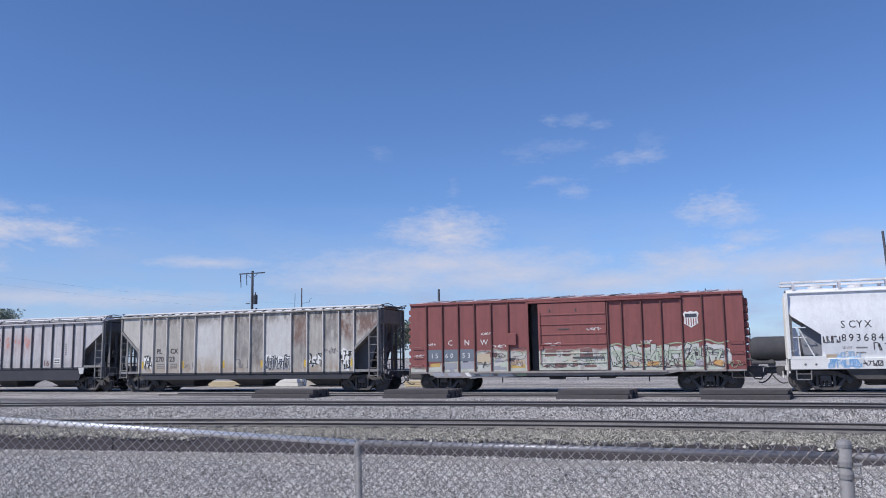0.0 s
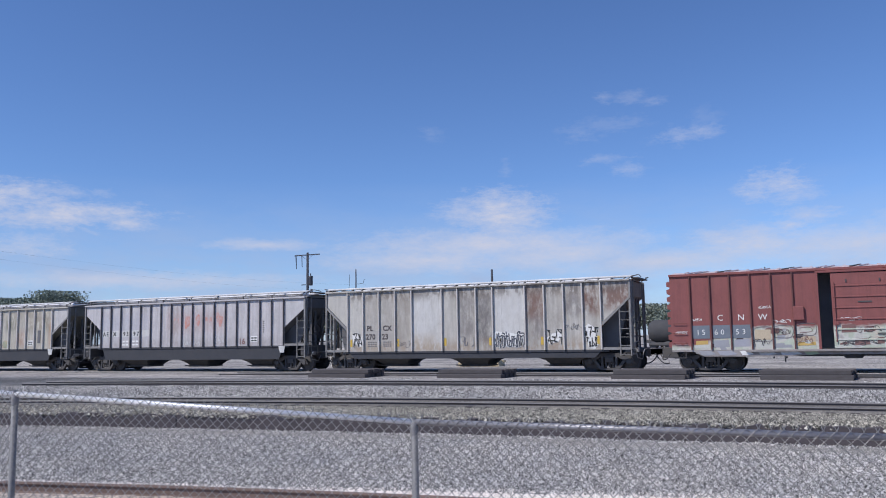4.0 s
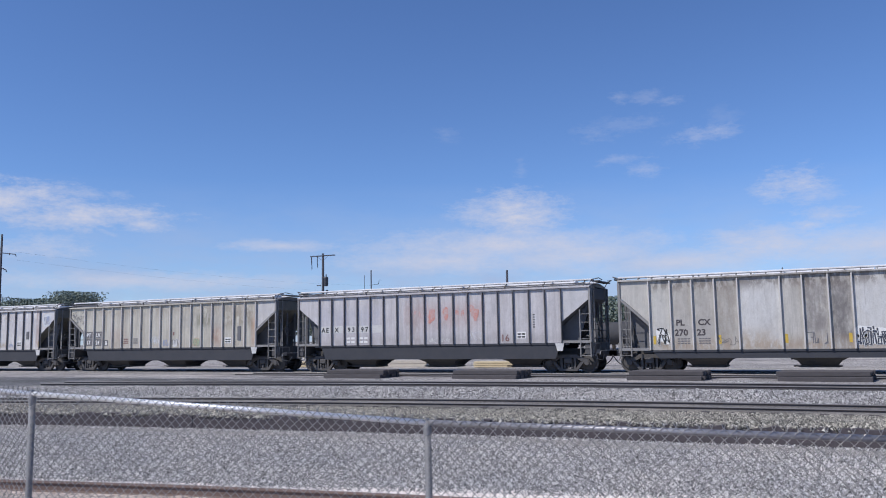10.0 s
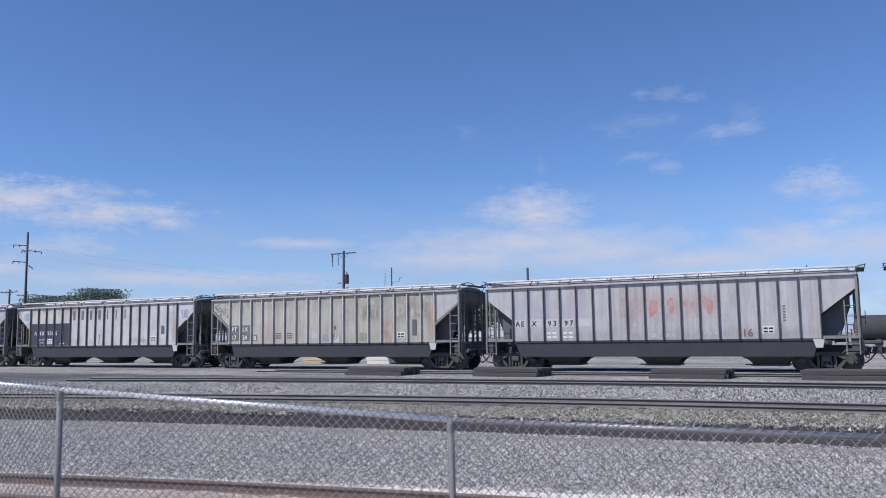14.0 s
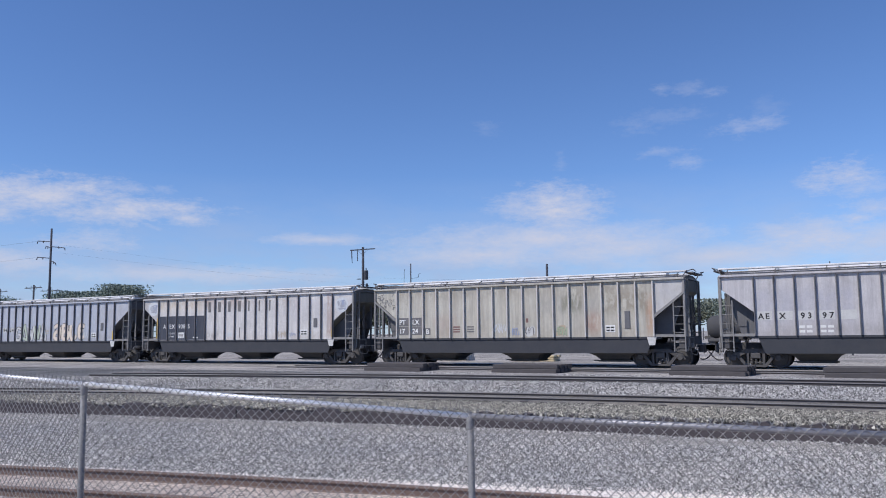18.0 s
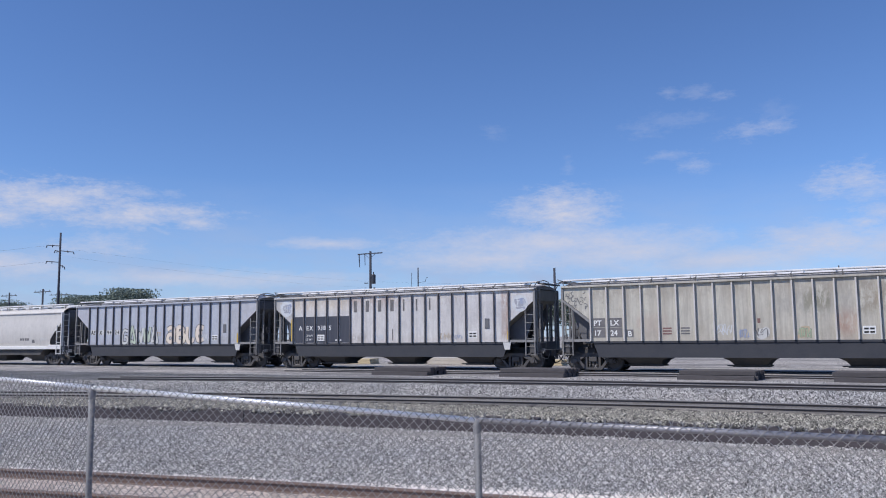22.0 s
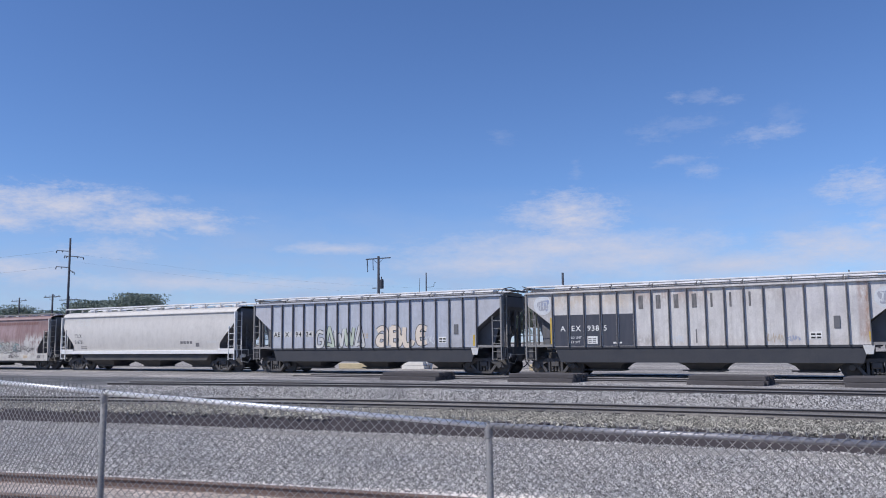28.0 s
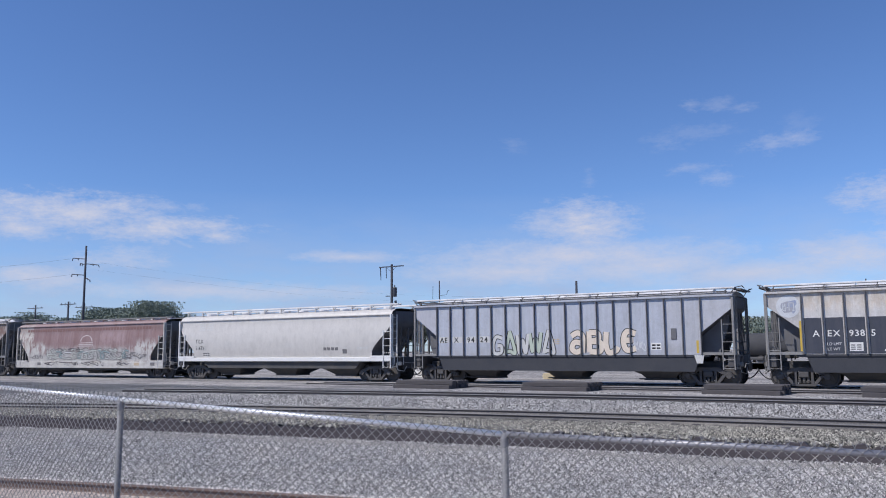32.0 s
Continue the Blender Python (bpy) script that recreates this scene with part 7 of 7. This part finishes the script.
def poles():
    p = pole("utility_pole", -54.6, 80, 12.1, 0.17, "weathered wooden pole with one crossarm and a transformer")
    crossarm(p, 11.75, 3.5, pins=1)
    bm = B()
    for x, d in ((-1.6, 0.9), (-0.75, 1.3), (-1.55, 1.5)):
        tube(bm, (x, -0.1, 11.75), (x + 0.05, -0.1, 11.75 - d), 0.045, 6)
    part("cutout", bm, "line_metal", p)
    bm = B()
    lathe(bm, [(0.24, 8.2), (0.26, 8.3), (0.26, 9.2), (0.2, 9.3), (0.06, 9.32), (0.06, 9.6)], 14, "z", (0.5, -0.1, 0))
    lathe(bm, [(0.12, 7.0), (0.14, 7.1), (0.14, 7.7), (0.1, 7.75)], 12, "z", (0.62, -0.1, 0))
    part("transformer", bm, "line_metal", p)
    bm = B()
    box(bm, -0.75, -0.2, -0.2, -0.1, 8.25, 8.35)
    part("step_bracket", bm, "line_metal", p)
    q = pole("utility_pole", -84.2, 60, 14.3, 0.135, "tall wooden transmission pole with angled arms")
    for z, a, w in ((13.0, -1, 2.4), (12.45, 1, 2.4), (11.1, -1, 2.4), (12.3, -1, 0.9), (10.8, 1, 0.9)):
        bm = B()
        tube(bm, (0, 0, z - 0.25), (a * w, 0, z - (0.0 if a < 0 else 0.55)), 0.05, 6)
        arm = part("arm", bm, "pole_wood", q)
        bm = B()
        for k in (0.55, 1.0):
            tube(bm, (a * w * k, 0, z - 0.05 - (0 if a < 0 else 0.5 * k)), (a * w * k + 0.1 * a, 0, z - 0.30 - (0 if a < 0 else 0.5 * k)), 0.05, 6)
        part("insulator", bm, "line_metal", arm)
    r = pole("utility_pole", -116.0, 80, 9.9, 0.16, "wooden pole with a crossarm beside the trees")
    crossarm(r, 9.4, 4.0)
    r = pole("utility_pole", -155.6, 100, 11.6, 0.17, "far wooden pole with a crossarm before the trees")
    crossarm(r, 10.9, 5.0)
    r = pole("utility_pole", -140.0, 100, 11.4, 0.17, "far wooden pole with a crossarm")
    crossarm(r, 10.6, 5.4)
    t = pole("mast", -42.0, 70, 8.8, 0.075, "thin dark mast above the train")
    bm = B()
    path_tube(bm, [(0, 0, 7.3), (0.85, 0, 7.35), (0.95, 0, 7.75), (1.15, 0, 7.75)], 0.022, 4)
    path_tube(bm, [(-0.75, 0, 8.3), (-0.8, 0, 6.6), (0, 0, 6.5)], 0.022, 4)
    part("aerial", bm, "line_metal", t)
    pole("mast", -23.5, 60, 7.15, 0.11, "dark stub pole above the train")
    pole("mast", 8.4, 60, 9.6, 0.10, "tall bare leaning pole", (-0.4, 0))
    pole("mast", -3.1, 60, 6.3, 0.05, "thin bare mast beyond the cars", (-0.25, 0))
    lp = pole("street_lamp", -2.3, 60, 4.1, 0.05, "low yard lamp on a thin post")
    bm = B()
    box(bm, -0.05, 0.45, -0.12, 0.12, 4.0, 4.12, 0.03)
    part("lamp_head", bm, "line_metal", lp)
    # wires that sag from the tall pole
    for z, z2 in ((12.0, 10.2), (11.1, 9.4)):
        cable = B()
        pts = []
        for k in range(25):
            u = k / 24
            pts.append((-82.0 + 42 * u, 60 + 60 * u, z + (z2 - z) * u - 2.0 * math.sin(math.pi * u)))
        path_tube(cable, pts, 0.0045, 4)
        solid("power_line", cable, "line_metal", "thin sagging overhead wire", "cable", "overhead wires")
    for z in (12.75, 10.85):
        cable = B()
        path_tube(cable, [(-86.6 - 60 * k / 12, 60 - 1.0 * k, z - 1.0 * math.sin(math.pi * k / 12)) for k in range(13)], 0.008, 4)
        solid("power_line", cable, "line_metal", "thin sagging overhead wire", "cable", "overhead wires")


poles()


def tree(x, y, h, w, seed, label, mat="leaf_near", n=15000):
    rng = random.Random(seed)
    top = thing("tree", (x, y, -0.2), label, "tree", "trees beyond the yard")
    bm = B()
    tube(bm, (0, 0, 0), (0.1, 0, h * 0.45), 0.035 * h, 8, 0.02 * h)
    tips = []
    for k in range(9):
        a = 2 * math.pi * k / 9 + rng.uniform(-0.3, 0.3)
        r = w * rng.uniform(0.22, 0.42)
        tip = Vector((r * math.cos(a), r * math.sin(a), h * rng.uniform(0.55, 0.85)))
        tube(bm, (0.05, 0, h * rng.uniform(0.28, 0.44)), tip, 0.014 * h, 5, 0.004 * h)
        tips.append(tip)
    part("trunk", bm, "bark", top)
    tips.append(Vector((0, 0, h * 0.82)))
    vs, fs = [], []
    size = (0.018 if n > 9000 else 0.026) * h
    for k in range(n):
        c = tips[rng.randrange(len(tips))]
        s = w * 0.17
        p = c + Vector([max(-1.7, min(1.7, rng.gauss(0, 1))) * q for q in (s, s, h * 0.085)])
        if p.z < h * 0.18 or p.z > h:
            continue
        d1 = Vector((rng.uniform(-1, 1), rng.uniform(-1, 1), rng.uniform(-0.6, 0.6))).normalized() * size * rng.uniform(0.6, 1.3)
        d2 = d1.cross(Vector((rng.uniform(-1, 1), rng.uniform(-1, 1), rng.uniform(-1, 1)))).normalized() * size * rng.uniform(0.4, 0.8)
        b = len(vs)
        vs += [tuple(p - d1), tuple(p + d2), tuple(p + d1), tuple(p - d2)]
        fs.append((b, b + 1, b + 2, b + 3))
    me = bpy.data.meshes.new("crown")
    me.from_pydata(vs, [], fs)
    me.materials.append(MATS[mat])
    part("crown", me, mat, top)


rng = random.Random(21)
for x, y, h, w in ((-132, 100, 10.4, 9), (-126.5, 103, 11.8, 9), (-121, 100, 11.2, 8), (-117, 104, 9.0, 7), (-138, 104, 9.2, 7), (-159, 101, 10.6, 9), (-166, 103, 9.8, 8), (-153, 104, 9.4, 7),
                   (-112, 108, 8.0, 7), (-174, 104, 9.0, 8), (-106, 112, 7.5, 7)):
    tree(x, y, h, w, int(-x), "broad green leafy tree beyond the tracks")
for k in range(26):
    x = -82 + 3.7 * k + rng.uniform(-0.8, 0.8)
    if x > -4.5:
        continue
    tree(x, 109 + rng.uniform(-2, 5), rng.uniform(5.2, 6.6) if x > -26 else rng.uniform(6.0, 7.8), rng.uniform(5.0, 6.5), 900 + k, "low green tree behind the freight cars", "leaf_dry" if k % 3 else "leaf_near", 6000)


def grain_elevator(x, y):
    top = thing("grain_elevator", (x, y, -0.2), "grey steel grain elevator with a lattice leg and conveyors", "grain elevator")
    bm = B()
    for a in (-0.65, 0.65):
        for b in (-0.65, 0.65):
            tube(bm, (a, b, 0), (a, b, 10.2), 0.09, 5)
    for k in range(7):
        z = 1.4 * k
        for b in (-0.65, 0.65):
            tube(bm, (-0.65, b, z), (0.65, b, z + 1.4), 0.05, 4)
            tube(bm, (-0.65, b, z), (0.65, b, z), 0.05, 4)
    part("lattice_leg", bm, "elevator_grey", top)
    part("leg_head", box(B(), -0.5, 0.7, -0.6, 0.6, 9.7, 10.5, 0.15), "elevator_grey", top)
    bm = B()
    path_tube(bm, [(0.5, -0.7, 10.0), (1.25, -0.7, 9.2), (1.1, -0.7, 8.0), (0.2, -0.7, 6.8)], 0.16, 6)
    part("spout", bm, "elevator_grey", top)
    bm = B()
    path_tube(bm, [(-2.2, -0.3, 7.0), (-0.2, -0.3, 8.9)], 0.13, 6)
    part("conveyor", bm, "elevator_grey", top)
    bm = B()
    path_tube(bm, [(-1.6, 0.4, 5.6), (3.3, 0.4, 7.0)], 0.11, 6)
    part("conveyor", bm, "elevator_grey", top)
    bm = B()
    box(bm, -2.4, -0.9, -0.8, 0.8, 5.6, 7.3, 0.05)
    part("distributor", bm, "elevator_grey", top)
    bm = B()
    prism(bm, [(-1.6, 0), (3.6, 0), (3.6, 5.2), (2.6, 5.9), (-1.6, 5.5)], 1.2, 8)
    part("shed", bm, "elevator_shed", top, "pale corrugated shed")
    me = mesh_of("shed_rib", box(B(), -0.04, 0.04, 1.12, 1.195, 0, 5.1), "elevator_shed")
    for k in range(13):
        piece("shed_rib", me, top, (-1.4 + 0.4 * k, 0, 0))


worn("elevator_grey", (0.20, 0.22, 0.25), (0.15, 0.16, 0.18), 0.5, 0.7, 0.2, 1, 10)
worn("elevator_shed", (0.36, 0.39, 0.44), (0.28, 0.30, 0.34), 0.5, 0.7, 0.2, 0.6, 10)
grain_elevator(9.45, 140)


def tank_car(x):
    car = thing("tank_car", (x, 100.0, -0.1), "parked black tank car behind the train, its black lifted for haze", "tank car", "parked tank cars")
    bm = B()
    prof = [(0.4, -7.9), (1.0, -7.75), (1.38, -7.4), (1.5, -6.9), (1.5, 6.9), (1.38, 7.4), (1.0, 7.75), (0.4, 7.9)]
    lathe(bm, [(r * 0.9, x) for r, x in prof], 24, "x", (0, 0, 2.1))
    part("tank", bm, "tank_black", car, smooth=True)
    bm = B()
    lathe(bm, [(0.55, 3.3), (0.55, 3.8), (0.4, 3.85)], 14, "z", (0, 0, 0))
    for s in (-1, 1):
        tube(bm, (-2, s * 0.8, 4.0), (2, s * 0.8, 4.0), 0.02, 5)
        for k in (-2, 0, 2):
            tube(bm, (k, s * 0.8, 3.1), (k, s * 0.8, 4.0), 0.02, 5)
    part("dome", bm, "tank_black", car)
    bm = B()
    box(bm, -8.2, 8.2, -0.3, 0.3, 0.7, 1.05)
    for s in (-1, 1):
        box(bm, s * 6.4 - 1.2, s * 6.4 + 1.2, -1.0, 1.0, 0.35, 0.75, 0.1)
        for a in (-0.88, 0.88):
            for y in (-0.75, 0.75):
                lathe(bm, [(0.45, y - 0.06), (0.45, y + 0.06)], 16, "y", (s * 6.4 + a, 0, 0.45))
        for y in (-1.45, 1.45):
            box(bm, s * 8.1 - 0.05, s * 8.1 + 0.05, y - 0.05, y + 0.05, 0.6, 2.0)
    part("underframe", bm, "black_iron", car)


# black lifted to put the haze of the distance into it
worn("tank_black", (0.05, 0.051, 0.056), (0.085, 0.082, 0.08), 0.6, 0.85, 0, 1, 20)
for x in (-29.0, -11.2, 6.6, 24.4):
    tank_car(x)
track("track_back", "rails under the parked tank cars", lambda x: 100.0, -320, 150, 10, -0.1, ("rail_steel", "rail_head"), -0.3)


def lumber_stack(x, y, w, layers, deep, label, mat):
    """Boards or slabs laid in layers on bearers."""
    rng = random.Random(int(-x * 10))
    top = thing("lumber_stack" if deep < 0.2 else "slab_stack", (x, y, -0.22), label, "lumber stack" if deep < 0.2 else "slab stack", "stacks behind the train")
    me = mesh_of("board" if deep < 0.2 else "slab", box(B(), -w / 2, w / 2, -0.19, 0.19, 0, deep - 0.015, 0.01), mat)
    for k in (-1, 0, 1):
        part("bearer", box(B(), k * w * 0.36 - 0.06, k * w * 0.36 + 0.06, -0.6, 0.6, 0, 0.1), "pole_wood", top)
    for j in range(layers):
        for k in range(3):
            piece(me.name.split(".")[0], me, top, (rng.uniform(-0.06, 0.06), (k - 1) * 0.4, 0.1 + deep * j), rng.uniform(-0.01, 0.01))


def road_barrier(x, y, w, h):
    top = thing("concrete_barrier", (x, y, -0.2), "grey concrete road barrier beyond the tracks", "barrier", "road barriers")
    bm = prism(B(), [(-0.35, 0), (-0.3, 0.1), (-0.12, 0.3), (-0.09, h), (0.09, h), (0.12, 0.3), (0.3, 0.1), (0.35, 0)], -w / 2, w / 2, "x")
    part("block", bm, "concrete", top)


worn("cream_board", (0.62, 0.53, 0.36), (0.42, 0.35, 0.23), 0.6, 0.8, 0, 2, 25, (0.5, 2, 3))
lumber_stack(-32.9, 46.3, 3.3, 3, 0.12, "low stack of cream-yellow boards behind the train", "cream_board")
lumber_stack(-28.7, 46.6, 1.7, 2, 0.24, "white-painted slabs stacked behind the train", "white_paint")
lumber_stack(-25.3, 46.4, 3.6, 2, 0.22, "low stack of grey concrete slabs behind the train", "concrete")
lumber_stack(-18.8, 46.0, 2.6, 3, 0.12, "low stack of pale boards behind the train", "cream_board")
for k in range(9):
    road_barrier(-96 + 7.5 * k, 70, 6.6, 0.95)


# ---- what moves ----
def motions():
    rows = [k * 0.5 for k in range(65)]
    for car, at in CARS:
        walk(car, [(t, pose(at + run(t), TRAIN_Y, -0.03)) for t in rows])
    turns = [k * 0.25 for k in range(129)]
    for w, (x, y, z), r in WHEELS:
        walk(w, [(t, pose(x, y, z, 0, math.degrees((run(t) - run(0)) / r), 0)) for t in turns])


motions()
